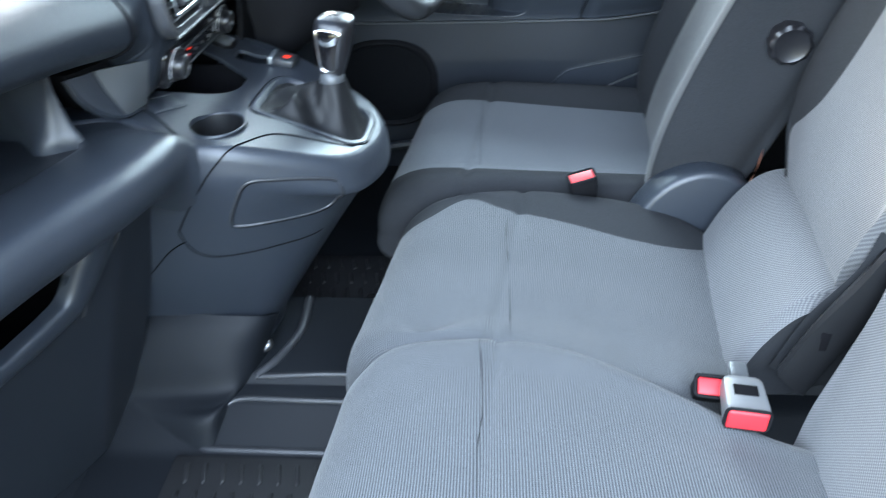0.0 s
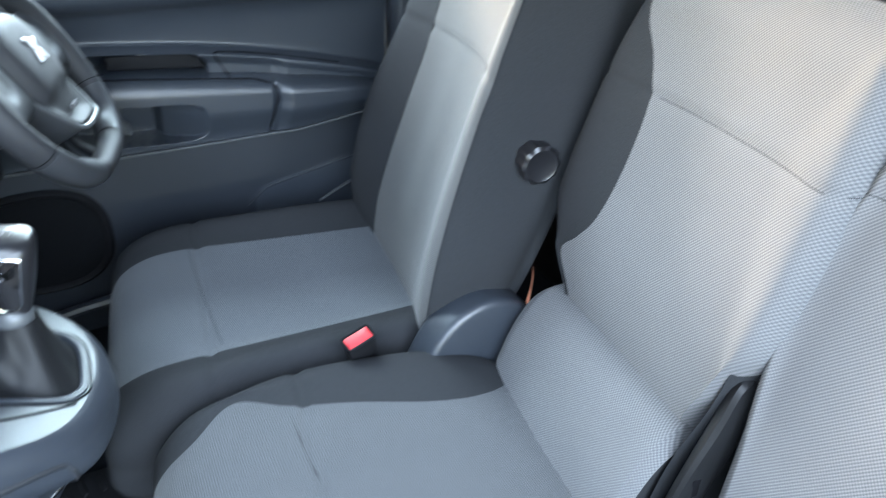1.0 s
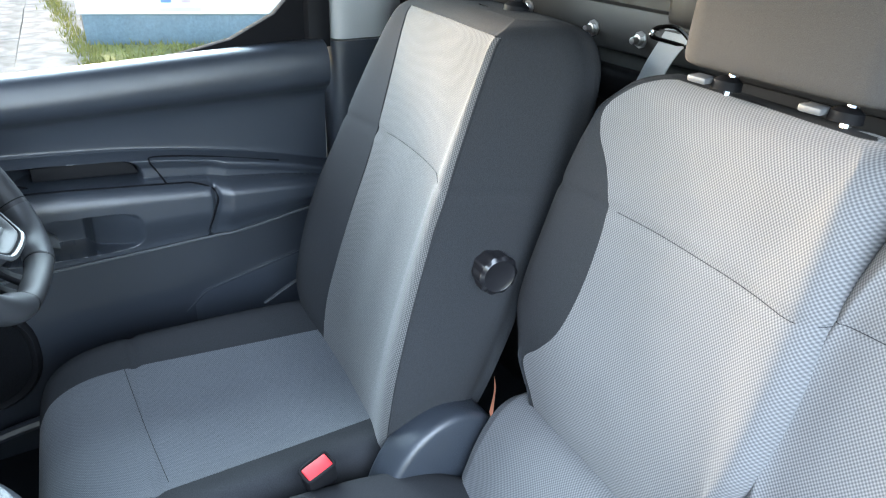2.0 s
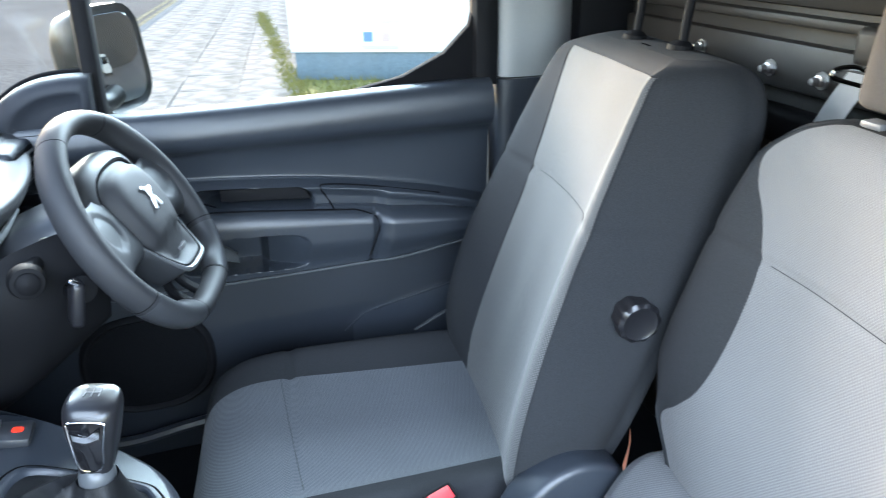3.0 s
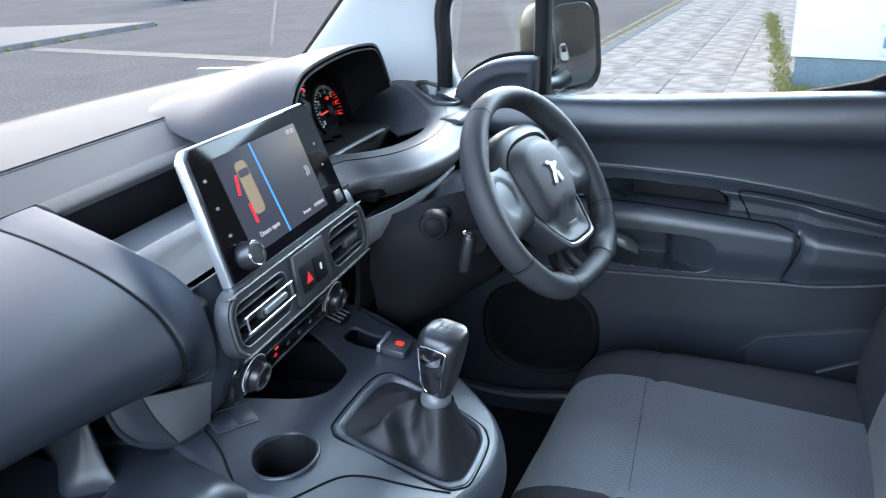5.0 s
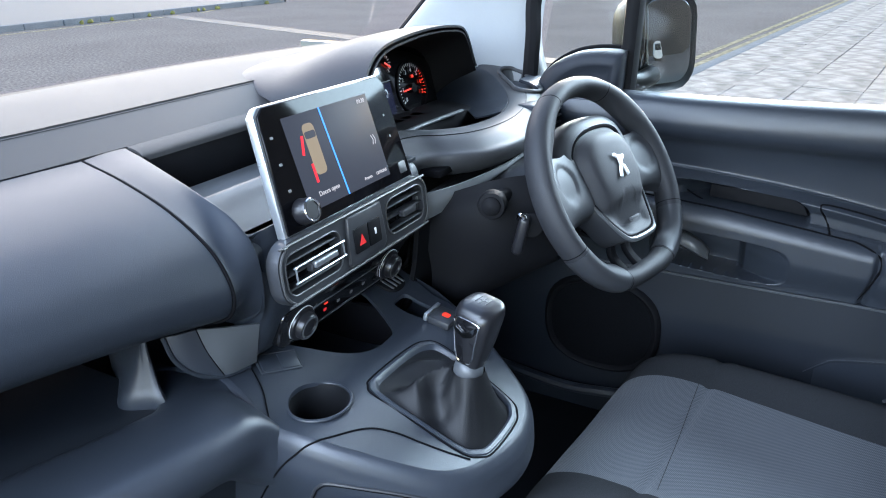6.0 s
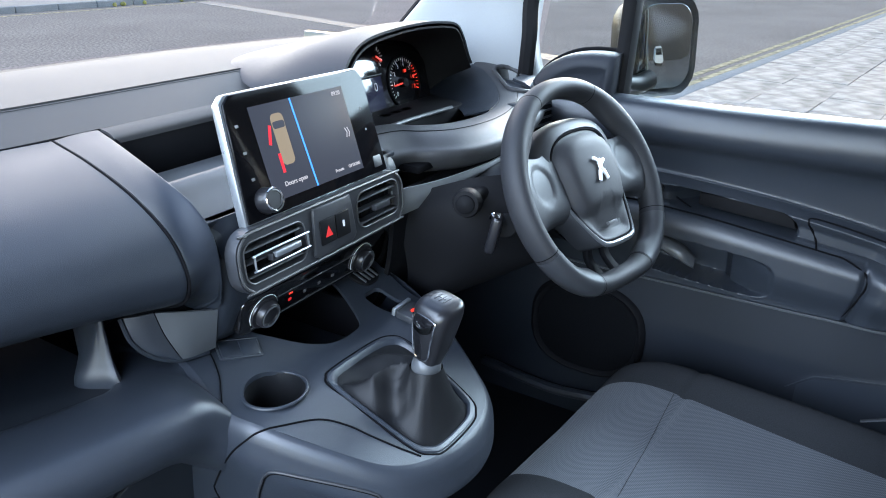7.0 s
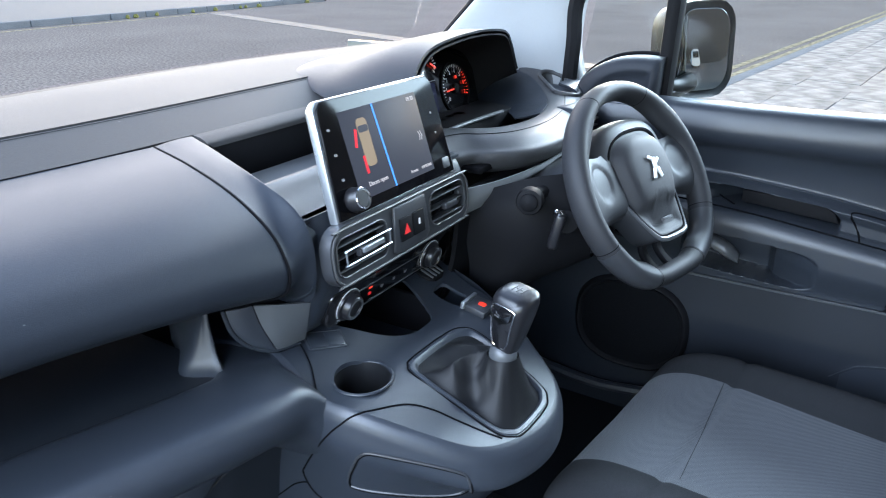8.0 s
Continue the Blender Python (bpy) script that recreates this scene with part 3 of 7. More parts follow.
LID_OUTER = [(-0.435, 0.8105), (-0.36, 0.800), (-0.288, 0.783), (-0.243, 0.762), (-0.221, 0.740), (-0.215, 0.722), (-0.223, 0.704), (-0.25, 0.693), (-0.36, 0.688)]
seam_y = [-0.148, -0.154, -0.158, -0.160, -0.163, -0.165, -0.167, -0.170, -0.172]
lid_secs = [[((1 - w) * a[0] + w * b[0], y, (1 - w) * a[1] + w * b[1]) for a, b in zip(LID, LID_OUTER)] for y, w in ((-0.82, 1.15), (-0.65, 1.1), (-0.45, 0.9), (-0.28, 0.45))] + [[(x, s, z) for (x, z), s in zip(LID, seam_y)]]
part("glovebox_lid", shell(loft(lean(lid_secs), 8, 6), 0.008), DASH, dash, "broad rounded glovebox lid")
part("lid_seam", tube([(x, s + 0.0022, z - 0.0012) for (x, z), s in zip(LID, seam_y)], 0.0018, 6), DARKHOLE, dash)
part("lid_edge", tube([(-0.437 + 0.10 * (y + 0.15), y, 0.8105) for y in (-0.82, -0.5, -0.3, -0.15)], 0.0014, 6), DARKHOLE, dash)
# one smooth strip from the lid's seam over to the recess behind the screen, running down into the centre stack
F0 = [(x, s + 0.0045, z) for (x, z), s in zip(LID, seam_y)]
F2 = [(-0.434, -0.088, 0.8120), (-0.391, -0.094, 0.8035), (-0.330, -0.103, 0.7890), (-0.284, -0.111, 0.7775), (-0.234, -0.118, 0.7605), (-0.203, -0.122, 0.7330), (-0.194, -0.124, 0.692), (-0.202, -0.124, 0.655), (-0.245, -0.124, 0.628)]
F1 = [tuple(0.5 * (p + q) + (0.0012 if k == 2 else 0.0) for k, (p, q) in enumerate(zip(a, b))) for a, b in zip(F0, F2)]
F3 = [(x, y + 0.003, z - 0.003) for x, y, z in F2]
F4 = [(x - 0.003, y + 0.005, z - 0.013) for x, y, z in F2]
part("fascia_strip", shell(loft([F0, F1, F2, F3, F4], 8, 6), 0.004), DASH, dash)
# open recess behind the screen
part("tray_floor", box((-0.43, -0.118, 0.735), (-0.215, 0.26, 0.742), 0.002), DASH, dash)
# recess walls are black, the shade behind the screen put into their colour
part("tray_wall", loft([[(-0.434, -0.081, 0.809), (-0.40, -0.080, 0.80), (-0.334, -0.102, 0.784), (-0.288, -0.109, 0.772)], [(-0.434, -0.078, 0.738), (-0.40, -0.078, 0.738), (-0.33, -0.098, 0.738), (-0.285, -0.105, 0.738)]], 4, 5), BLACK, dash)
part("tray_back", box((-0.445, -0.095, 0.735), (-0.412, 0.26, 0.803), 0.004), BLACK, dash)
part("tray_top_lip", shell(loft([[(-0.437, y, 0.8120), (-0.422, y, 0.8095), (-0.412, y, 0.804), (-0.410, y, 0.796)] for y in (-0.080, 0.05, 0.22, 0.27)], 4, 5), 0.004), DASH_TOP, dash)
part("tray_mat", box((-0.405, -0.076, 0.742), (-0.292, 0.25, 0.7455), 0.001), GREYTRIM, dash, "grey rubber tray mat")
part("tray_front", shell(loft([[(-0.297, y, 0.742), (-0.292, y, 0.766), (-0.284, y, 0.7755), (-0.272, y, 0.772), (-0.256, y, 0.759), (-0.234, y, 0.745), (-0.212, y, 0.730), (-0.20, y, 0.70)] for y in (-0.112, -0.05, 0.1, 0.25)], 5, 5), 0.004), DASH, dash)
# centre stack block, narrowing downwards
def ring(y0, y1, x0, x1, z, r=0.02):
    return [(x, y, z) for x, y in rrect((x0 + x1) / 2, (y0 + y1) / 2, x1 - x0, y1 - y0, r, 3)]


part("stack_body", loft([ring(-0.116, 0.25, -0.44, -0.215, 0.742), ring(-0.118, 0.25, -0.44, -0.199, 0.70), ring(-0.118, 0.25, -0.44, -0.197, 0.65), ring(-0.116, 0.24, -0.44, -0.215, 0.605),
                    ring(-0.115, 0.22, -0.44, -0.232, 0.578), ring(-0.08, 0.2, -0.44, -0.26, 0.556)], 5, 1, True, True), DASH, dash)
FAIR = [(-0.283, -0.197, 0.636), (-0.272, -0.195, 0.608), (-0.260, -0.180, 0.585), (-0.248, -0.153, 0.570)]
CHEEK = [(-0.262, -0.166, 0.636), (-0.256, -0.162, 0.610), (-0.249, -0.157, 0.590), (-0.244, -0.150, 0.571)]
part("stack_cheek", shell(loft([CHEEK, [(-0.238, -0.148, 0.636), (-0.236, -0.146, 0.610), (-0.236, -0.143, 0.590), (-0.239, -0.136, 0.570)], [(-0.212, -0.116, 0.632), (-0.219, -0.114, 0.610), (-0.225, -0.112, 0.590), (-0.233, -0.108, 0.570)]], 5, 5), 0.003), GREYTRIM, dash, "satin grey cheek below the vents")
part("stack_fairing", shell(loft([FAIR, [(a[0] * 0.5 + b[0] * 0.5 + 0.001, a[1] * 0.5 + b[1] * 0.5 - 0.001, a[2] * 0.5 + b[2] * 0.5) for a, b in zip(FAIR, CHEEK)], [(x - 0.001, y - 0.001, z) for x, y, z in CHEEK]], 5, 5), 0.003), HARD, dash)
part("fairing_edge", tube(FAIR + [(-0.238, -0.115, 0.566)], 0.003, 8), DASH, dash)
# near-black filler paints the shade behind the cheek
part("stack_fill", loft([[(-0.30, -0.19, 0.64), (-0.27, -0.165, 0.64), (-0.26, -0.1, 0.64), (-0.40, -0.1, 0.64)], [(-0.285, -0.18, 0.60), (-0.26, -0.16, 0.60), (-0.26, -0.1, 0.60), (-0.40, -0.1, 0.60)], [(-0.262, -0.155, 0.572), (-0.255, -0.145, 0.572), (-0.25, -0.1, 0.572), (-0.40, -0.1, 0.572)]], 4, 3, True, True), DARKHOLE, dash)
# shelf, its divider and the long padded roll
def deck_z(x):
    """Height of the console's deck, which climbs a little towards the stack and falls to the rear."""
    return 0.532 + 0.032 * float(smooth01((-0.15 - x) / 0.11)) - 0.075 * float(smooth01((x + 0.14) / 0.24)) - 0.03 * max(0.0, x - 0.02)


crest = spline([(-0.315, -0.84, 0.574), (-0.272, -0.60, 0.573), (-0.240, -0.46, 0.572), (-0.213, -0.37, 0.571), (-0.193, -0.30, 0.570), (-0.180, -0.250, 0.570), (-0.168, -0.215, 0.570), (-0.150, -0.190, 0.570), (-0.122, -0.172, 0.570)], 8)
# sections of the roll: by the open shelf it drops away behind its flat top, beside the console it runs level up to the stack
ROLL_SHELF = [(-0.092, -0.100), (-0.094, -0.045), (-0.091, -0.012), (-0.082, -0.003), (-0.060, 0.0), (-0.030, 0.001), (0.0, 0.0), (0.014, -0.006), (0.022, -0.019), (0.022, -0.038), (0.012, -0.060), (-0.012, -0.078), (-0.050, -0.090)]
ROLL_FLAT = [(-0.260, 0.0), (-0.210, 0.0), (-0.160, 0.0), (-0.110, 0.0), (-0.070, 0.0), (-0.030, 0.0), (0.0, -0.002), (0.010, -0.008), (0.015, -0.020), (0.014, -0.042), (0.004, -0.072), (-0.014, -0.100), (-0.045, -0.120)]
rows_ = []
for i in range(len(crest)):
    d = crest[min(i + 1, len(crest) - 1)] - crest[max(i - 1, 0)]
    d = d / np.hypot(d[0], d[1])
    flat_ = float(smooth01((crest[i][1] + 0.262) / 0.045))
    end = float(smooth01((i - 30) / 28))
    sec_ = []
    for k, ((o1, h1), (o2, h2)) in enumerate(zip(ROLL_SHELF, ROLL_FLAT)):
        oo, h = o1 * (1 - flat_) + o2 * flat_, h1 * (1 - flat_) + h2 * flat_
        oo = oo * (1 - 0.85 * float(smooth01((i - 50) / 12))) if k < 5 else oo
        x, y = crest[i][0] + oo * d[1], crest[i][1] - oo * d[0]
        w = max(float(smooth01((y + 0.240) / 0.085)), float(smooth01((i - 42) / 14)))
        well = 0.0 if k > 3 else 0.09 * float(smooth01((x + 0.205) / 0.03) * smooth01((y + 0.158) / 0.02))
        z = -well + (crest[i][2] + 0.001) * (1 - w) + (deck_z(x) - 0.004 * float(smooth01((y + 0.170) / 0.02))) * w + h
        if k >= 4:
            # the front face runs out into the console's side in a hollow curve
            side = float(np.interp(z, (0.40, 0.47, 0.515, 0.535), (-0.145, -0.156, -0.162, -0.150)))
            y = y * (1 - end) + side * end
            z -= 0.010 * end
        sec_.append((x, y, z))
    rows_.append(spline(sec_, 4))
part("padded_roll", grid(np.array(rows_)), HARD, dash, "long rounded lower dashboard roll")
# shelf back and floor darkened to paint the shade under the lid
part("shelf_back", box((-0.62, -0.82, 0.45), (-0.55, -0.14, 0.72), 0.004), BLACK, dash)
part("shelf_floor", box((-0.60, -0.82, 0.540), (-0.27, -0.20, 0.559), 0.004), DOORLOW, dash, "floor of the open shelf, darkened for shade")
FIN = [(0.668, (-0.300, -0.213), (-0.296, -0.206)), (0.634, (-0.302, -0.219), (-0.295, -0.210)), (0.605, (-0.306, -0.226), (-0.288, -0.212)), (0.585, (-0.311, -0.234), (-0.281, -0.214)), (0.570, (-0.317, -0.242), (-0.273, -0.215)), (0.545, (-0.322, -0.246), (-0.266, -0.212))]
part("shelf_divider", loft([[(a[0], a[1], z), (0.4 * a[0] + 0.6 * b[0] + 0.004, 0.4 * a[1] + 0.6 * b[1] - 0.004, z), (b[0], b[1], z), (-0.34, -0.190, z), (-0.42, -0.168, z), (-0.42, -0.176, z), (-0.36, -0.208, z)] for z, a, b in FIN], 6, 4, True, True), HARD, dash, "slim satin shelf divider")
# knee panel below the roll with a dark open pocket
def knee_x(y, z):
    """The leaning front of the lower dashboard."""
    return -0.222 + 0.4 * (min(y, -0.238) + 0.238) + 0.35 * (z - 0.478) + 0.1 * max(0.0, y + 0.238)


RIM_IN = [(-0.292, 0.496), (-0.300, 0.478), (-0.313, 0.437), (-0.327, 0.403), (-0.347, 0.392), (-0.381, 0.383), (-0.43, 0.374), (-0.60, 0.362), (-0.82, 0.355)]
RIM_OUT = [(-0.250, 0.500), (-0.260, 0.482), (-0.267, 0.447), (-0.288, 0.401), (-0.309, 0.371), (-0.350, 0.358), (-0.43, 0.344), (-0.60, 0.332), (-0.82, 0.325)]
bm = loft([[(knee_x(y, z) - 0.016, y, z) for z in (0.50, 0.44, 0.38, 0.30, 0.20, 0.10, 0.01)] for y in (-0.82, -0.6, -0.44, -0.36, -0.30, -0.26, -0.235, -0.20, -0.165, -0.13)], 5, 6)
bmesh.ops.delete(bm, geom=[f for f in bm.faces if f.calc_center_median().y < -0.302 and f.calc_center_median().z > float(np.interp(f.calc_center_median().y, [p[0] for p in RIM_IN[::-1]], [p[1] for p in RIM_IN[::-1]])) - 0.004], context="FACES")
part("lower_panel", shell(bm, 0.006), DOORLOW, dash)
part("pocket_rim", shell(loft([[(knee_x(y, z) - 0.022, y, z + 0.004) for y, z in RIM_IN], [(knee_x(y, z) - 0.002, y, z) for y, z in RIM_IN], [(knee_x(0.5 * (a[0] + b[0]), 0.5 * (a[1] + b[1])) + 0.003, 0.5 * (a[0] + b[0]), 0.5 * (a[1] + b[1])) for a, b in zip(RIM_IN, RIM_OUT)],
                                [(knee_x(y, z) - 0.002, y, z) for y, z in RIM_OUT], [(knee_x(y, z) - 0.020, y, z - 0.003) for y, z in RIM_OUT]], 4, 5), 0.003), HARD, dash, "broad rim of the lower pocket")
# near-black boxes put the pocket's inner shade into the colour
part("pocket_hollow", box((-0.56, -0.80, 0.30), (-0.46, -0.28, 0.50), 0.01), DARKHOLE, dash, "open lower pocket with its shade painted dark")
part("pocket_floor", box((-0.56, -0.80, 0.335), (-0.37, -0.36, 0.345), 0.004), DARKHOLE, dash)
part("pocket_lip", tube([(knee_x(y, 0.474) + 0.004, y, z) for y, z in ((-0.335, 0.480), (-0.43, 0.474), (-0.6, 0.47), (-0.8, 0.468))], 0.004, 8), HARD, dash)
part("panel_crease", tube([(knee_x(y, z) - 0.014, y, z) for y, z in ((-0.236, 0.479), (-0.238, 0.468), (-0.250, 0.436), (-0.282, 0.396), (-0.293, 0.347))], 0.0022, 6), SATIN, dash)

# ---- instrument hood, cluster, driver side ----
hood = thing("instrument_cluster", (-0.4, 0.47, 0.74), "hooded instrument cluster with white dials and red needles, ignition on", "instrument cluster")


RIM_EDGE = [(-0.245, 0.178, 0.775), (-0.250, 0.182, 0.835), (-0.258, 0.205, 0.872), (-0.268, 0.255, 0.897), (-0.279, 0.34, 0.906), (-0.290, 0.45, 0.908), (-0.303, 0.55, 0.902), (-0.311, 0.61, 0.892), (-0.317, 0.645, 0.868), (-0.325, 0.682, 0.828), (-0.335, 0.715, 0.806)]
HOOD_MID = [(-0.36, 0.182, 0.80), (-0.36, 0.192, 0.838), (-0.36, 0.218, 0.868), (-0.36, 0.265, 0.888), (-0.36, 0.34, 0.899), (-0.36, 0.45, 0.902), (-0.365, 0.55, 0.897), (-0.365, 0.615, 0.886), (-0.37, 0.655, 0.862), (-0.375, 0.695, 0.83), (-0.38, 0.73, 0.808)]
HOOD_FAR = [(-0.455, 0.20, 0.822), (-0.455, 0.215, 0.838), (-0.455, 0.242, 0.852), (-0.455, 0.285, 0.866), (-0.455, 0.35, 0.874), (-0.455, 0.45, 0.877), (-0.455, 0.55, 0.874), (-0.455, 0.615, 0.866), (-0.455, 0.66, 0.85), (-0.455, 0.70, 0.832), (-0.455, 0.74, 0.812)]
HOOD_END = [(-0.56, 0.25, 0.836), (-0.56, 0.265, 0.839), (-0.56, 0.285, 0.843), (-0.56, 0.32, 0.848), (-0.56, 0.38, 0.852), (-0.56, 0.45, 0.853), (-0.56, 0.54, 0.851), (-0.56, 0.60, 0.847), (-0.56, 0.65, 0.84), (-0.56, 0.69, 0.834), (-0.56, 0.73, 0.825)]
HOOD_TIP = [(-0.64, 0.36 + 0.02 * k, 0.834) for k in range(11)]
part("cowl", shell(loft([HOOD_TIP, HOOD_END, HOOD_FAR, HOOD_MID, RIM_EDGE], 6, 5), 0.004), HOODP, hood, "dark matt instrument hood")
hood_grid = spline([spline(q, 5) for q in (HOOD_TIP, HOOD_END, HOOD_FAR, HOOD_MID, RIM_EDGE)], 6)
part("cowl_joint", tube([tuple(hood_grid[16, k] + np.array([0, 0, 0.0002])) for k in range(3, 40)], 0.0009, 6, per=2), DARKHOLE, hood)
PLATE_EDGE = [(-0.41, 0.268, 0.745), (-0.41, 0.270, 0.79), (-0.41, 0.28, 0.825), (-0.41, 0.32, 0.850), (-0.41, 0.40, 0.866), (-0.41, 0.50, 0.870), (-0.41, 0.57, 0.862), (-0.41, 0.615, 0.845), (-0.41, 0.64, 0.82), (-0.41, 0.65, 0.785), (-0.41, 0.652, 0.745)]
part("cowl_liner", shell(loft([[(x + 0.001, y + (0.004 if y < 0.4 else -0.004), z - 0.004) for x, y, z in RIM_EDGE], [(0.45 * a[0] + 0.55 * b[0], 0.45 * a[1] + 0.55 * b[1], 0.45 * a[2] + 0.55 * b[2] + 0.006) for a, b in zip(RIM_EDGE, PLATE_EDGE)], PLATE_EDGE], 6, 5), 0.003), LINER, hood, "black hood lining")
# the ledge's inner edge: under the dials, then round and up to the hood's right foot
LEDGE_IN = [(-0.305, 0.240, 0.760), (-0.300, 0.300, 0.759), (-0.285, 0.345, 0.758), (-0.250, 0.368, 0.757), (-0.215, 0.408, 0.757), (-0.199, 0.470, 0.757), (-0.199, 0.540, 0.758), (-0.214, 0.605, 0.763), (-0.242, 0.655, 0.773), (-0.278, 0.695, 0.786), (-0.315, 0.725, 0.796), (-0.350, 0.748, 0.800)]
LEDGE_OUT = [(-0.235, 0.205, 0.726), (-0.232, 0.260, 0.727), (-0.212, 0.305, 0.728), (-0.178, 0.330, 0.729), (-0.143, 0.374, 0.730), (-0.122, 0.450, 0.732), (-0.118, 0.530, 0.736), (-0.126, 0.610, 0.744), (-0.150, 0.690, 0.755), (-0.195, 0.758, 0.770), (-0.262, 0.798, 0.788), (-0.340, 0.806, 0.800)]
BOWL_MID = [(-0.225, 0.552, 0.748), (-0.243, 0.592, 0.751), (-0.275, 0.632, 0.757), (-0.312, 0.662, 0.766), (-0.352, 0.690, 0.775), (-0.388, 0.712, 0.782)]
BOWL_LOW = [(-0.255, 0.548, 0.740), (-0.285, 0.585, 0.740), (-0.318, 0.612, 0.742), (-0.350, 0.632, 0.744), (-0.382, 0.648, 0.746), (-0.412, 0.660, 0.748)]
part("bowl", shell(loft([LEDGE_IN[6:], BOWL_MID, BOWL_LOW], 8, 6), 0.003), DASH, hood, "dark bowl beside the dials")
face = Matrix.Translation((-0.398, 0.515, 0.783)) @ pose(0, 0, 0, 90, 0, 90) @ pose(0, 0, 0, -14)
part("dial_plate", moved(box((-0.245, -0.065, -0.006), (0.13, 0.088, 0.0), 0.003), face), GLOSS, hood, "gloss black dial plate")
for cx, cy, r0, n_big in ((0.042, 0.0, 0.047, 8), (-0.190, 0.0, 0.047, 8)):
    part("dial_ring", moved(lathe([(r0 + 0.006, 0), (r0 + 0.006, 0.003), (r0 + 0.003, 0.004), (r0 + 0.003, 0)], pose(cx, cy, 0), 40), face), BLACK, hood)
    for i in range(29):
        a = radians(212 - i * 232 / 28)
        big = i % 4 == 0
        bm = box((-0.0005 - 0.0003 * big, r0 - 0.004 - 0.003 * big, 0.0), (0.0005 + 0.0003 * big, r0 + 0.001, 0.0012), 0)
        part("tick", moved(moved(bm, pose(0, 0, 0.001, 0, 0, math.degrees(a) - 90)), face @ pose(cx, cy, 0)), REDLAMP if (i > 20 and cx > 0) else WHITEMARK, hood)
    for i in range(n_big):
        a = radians(212 - i * 232 / 7)
        words(str(i) if cx > 0 else str(i * 30), 0.0115 if cx > 0 else 0.007, face @ pose(cx + (r0 - 0.0125) * math.cos(a), cy + (r0 - 0.0125) * math.sin(a), 0.002), WHITEMARK if i < 6 else REDLAMP, hood, "numeral")
    part("needle", moved(moved(box((-0.006, -0.0013, 0.003), (0.036, 0.0013, 0.0045), 0), pose(0, 0, 0, 0, 0, 183 if cx > 0 else 215)), face @ pose(cx, cy, 0)), REDLAMP, hood, "lit red needle")
    part("needle_hub", moved(lathe([(0.009, 0.002), (0.009, 0.006), (0.0, 0.007)], pose(cx, cy, 0), 16), face), BLACK, hood)
for i in range(7):
    a = radians(60 - i * 20)
    part("fuel_tick", moved(moved(box((-0.0007, 0.013, 0.0), (0.0007, 0.018 + 0.002 * (i % 3 == 0), 0.0014), 0), pose(0, 0, 0.001, 0, 0, math.degrees(a) - 90)), face @ pose(-0.034, 0.058, 0)), WHITEMARK, hood)
part("needle", moved(moved(box((-0.002, -0.0016, 0.003), (0.017, 0.0016, 0.0045), 0), pose(0, 0, 0, 0, 0, -32)), face @ pose(-0.034, 0.058, 0)), REDLAMP, hood, "lit red fuel needle")
part("display_edge", moved(box((-0.118, 0.0255, 0.0), (-0.026, 0.0270, 0.0012), 0), face), GREYMARK, hood)
part("trip_display", moved(box((-0.112, -0.036, 0.0), (-0.030, 0.023, 0.0015), 0.001), face), mat("dark display", (0.01, 0.011, 0.02), 0.15, emit=(0.1, 0.13, 0.3, 0.012)), hood, "dark trip display")
words("0", 0.022, face @ pose(-0.052, 0.004, 0.0025), WHITEMARK, hood, "speed_numeral")
for cx, cy, w, h in ((0.052, 0.022, 0.006, 0.006), (0.060, -0.044, 0.007, 0.006), (-0.108, 0.064, 0.008, 0.006)):
    part("warning_lamp", moved(box((cx - w / 2, cy - h / 2, 0.0), (cx + w / 2, cy + h / 2, 0.002), 0.0005), face), REDLAMP, hood, "lit red warning lamp")
for k in range(3):
    part("trip_button", box((-0.370, 0.42 + 0.035 * k, 0.738), (-0.345, 0.45 + 0.035 * k, 0.746), 0.003), SATIN, hood)
# one broad ledge below the dials, sweeping round and up to the door, with a long drink holder sunk in its corner
HOLD_C, HOLD_U, HOLD_V = Vector((-0.236, 0.716, 0.790)), Vector((0.72, -0.69, -0.10)), Vector((0.69, 0.72, 0.02))


def in_holder(p, grow=0.0):
    d = p - HOLD_C
    u, v = d.dot(HOLD_U), d.dot(HOLD_V)
    ex = max(0.0, abs(u) - 0.034)
    return ex * ex + v * v < (0.029 + grow) ** 2


led = []
for k, (a, b) in enumerate(zip(LEDGE_IN, LEDGE_OUT)):
    a, b = Vector(a), Vector(b)
    o = Vector((b.x - a.x, b.y - a.y, 0)).normalized()
    led.append([tuple(v) for v in (a - o * 0.006 - Vector((0, 0, 0.022)), a - o * 0.001 - Vector((0, 0, 0.006)), a + o * 0.004, a.lerp(b, 0.30) + Vector((0, 0, 0.007)), a.lerp(b, 0.60) + Vector((0, 0, 0.008)), a.lerp(b, 0.86) + Vector((0, 0, 0.003)),
                                       b, b - o * 0.003 - Vector((0, 0, 0.016)), b - o * 0.022 - Vector((0, 0, 0.036)), b - o * 0.06 - Vector((0, 0, 0.048)))])
bm = loft(led, 8, 7)
bmesh.ops.delete(bm, geom=[f for f in bm.faces if f.calc_center_median().z > 0.75 and in_holder(f.calc_center_median())], context="FACES")
part("ledge", shell(bm, 0.003), LEDGE_MAT, dash, "paler rounded ledge below the dials", angle=60)
part("ledge_line", tube([tuple(Vector(a).lerp(Vector(b), 0.42) + Vector((0, 0, 0.0082))) for a, b in zip(LEDGE_IN[1:9], LEDGE_OUT[1:9])], 0.0009, 6), BLACK, dash)
hold_ring = []
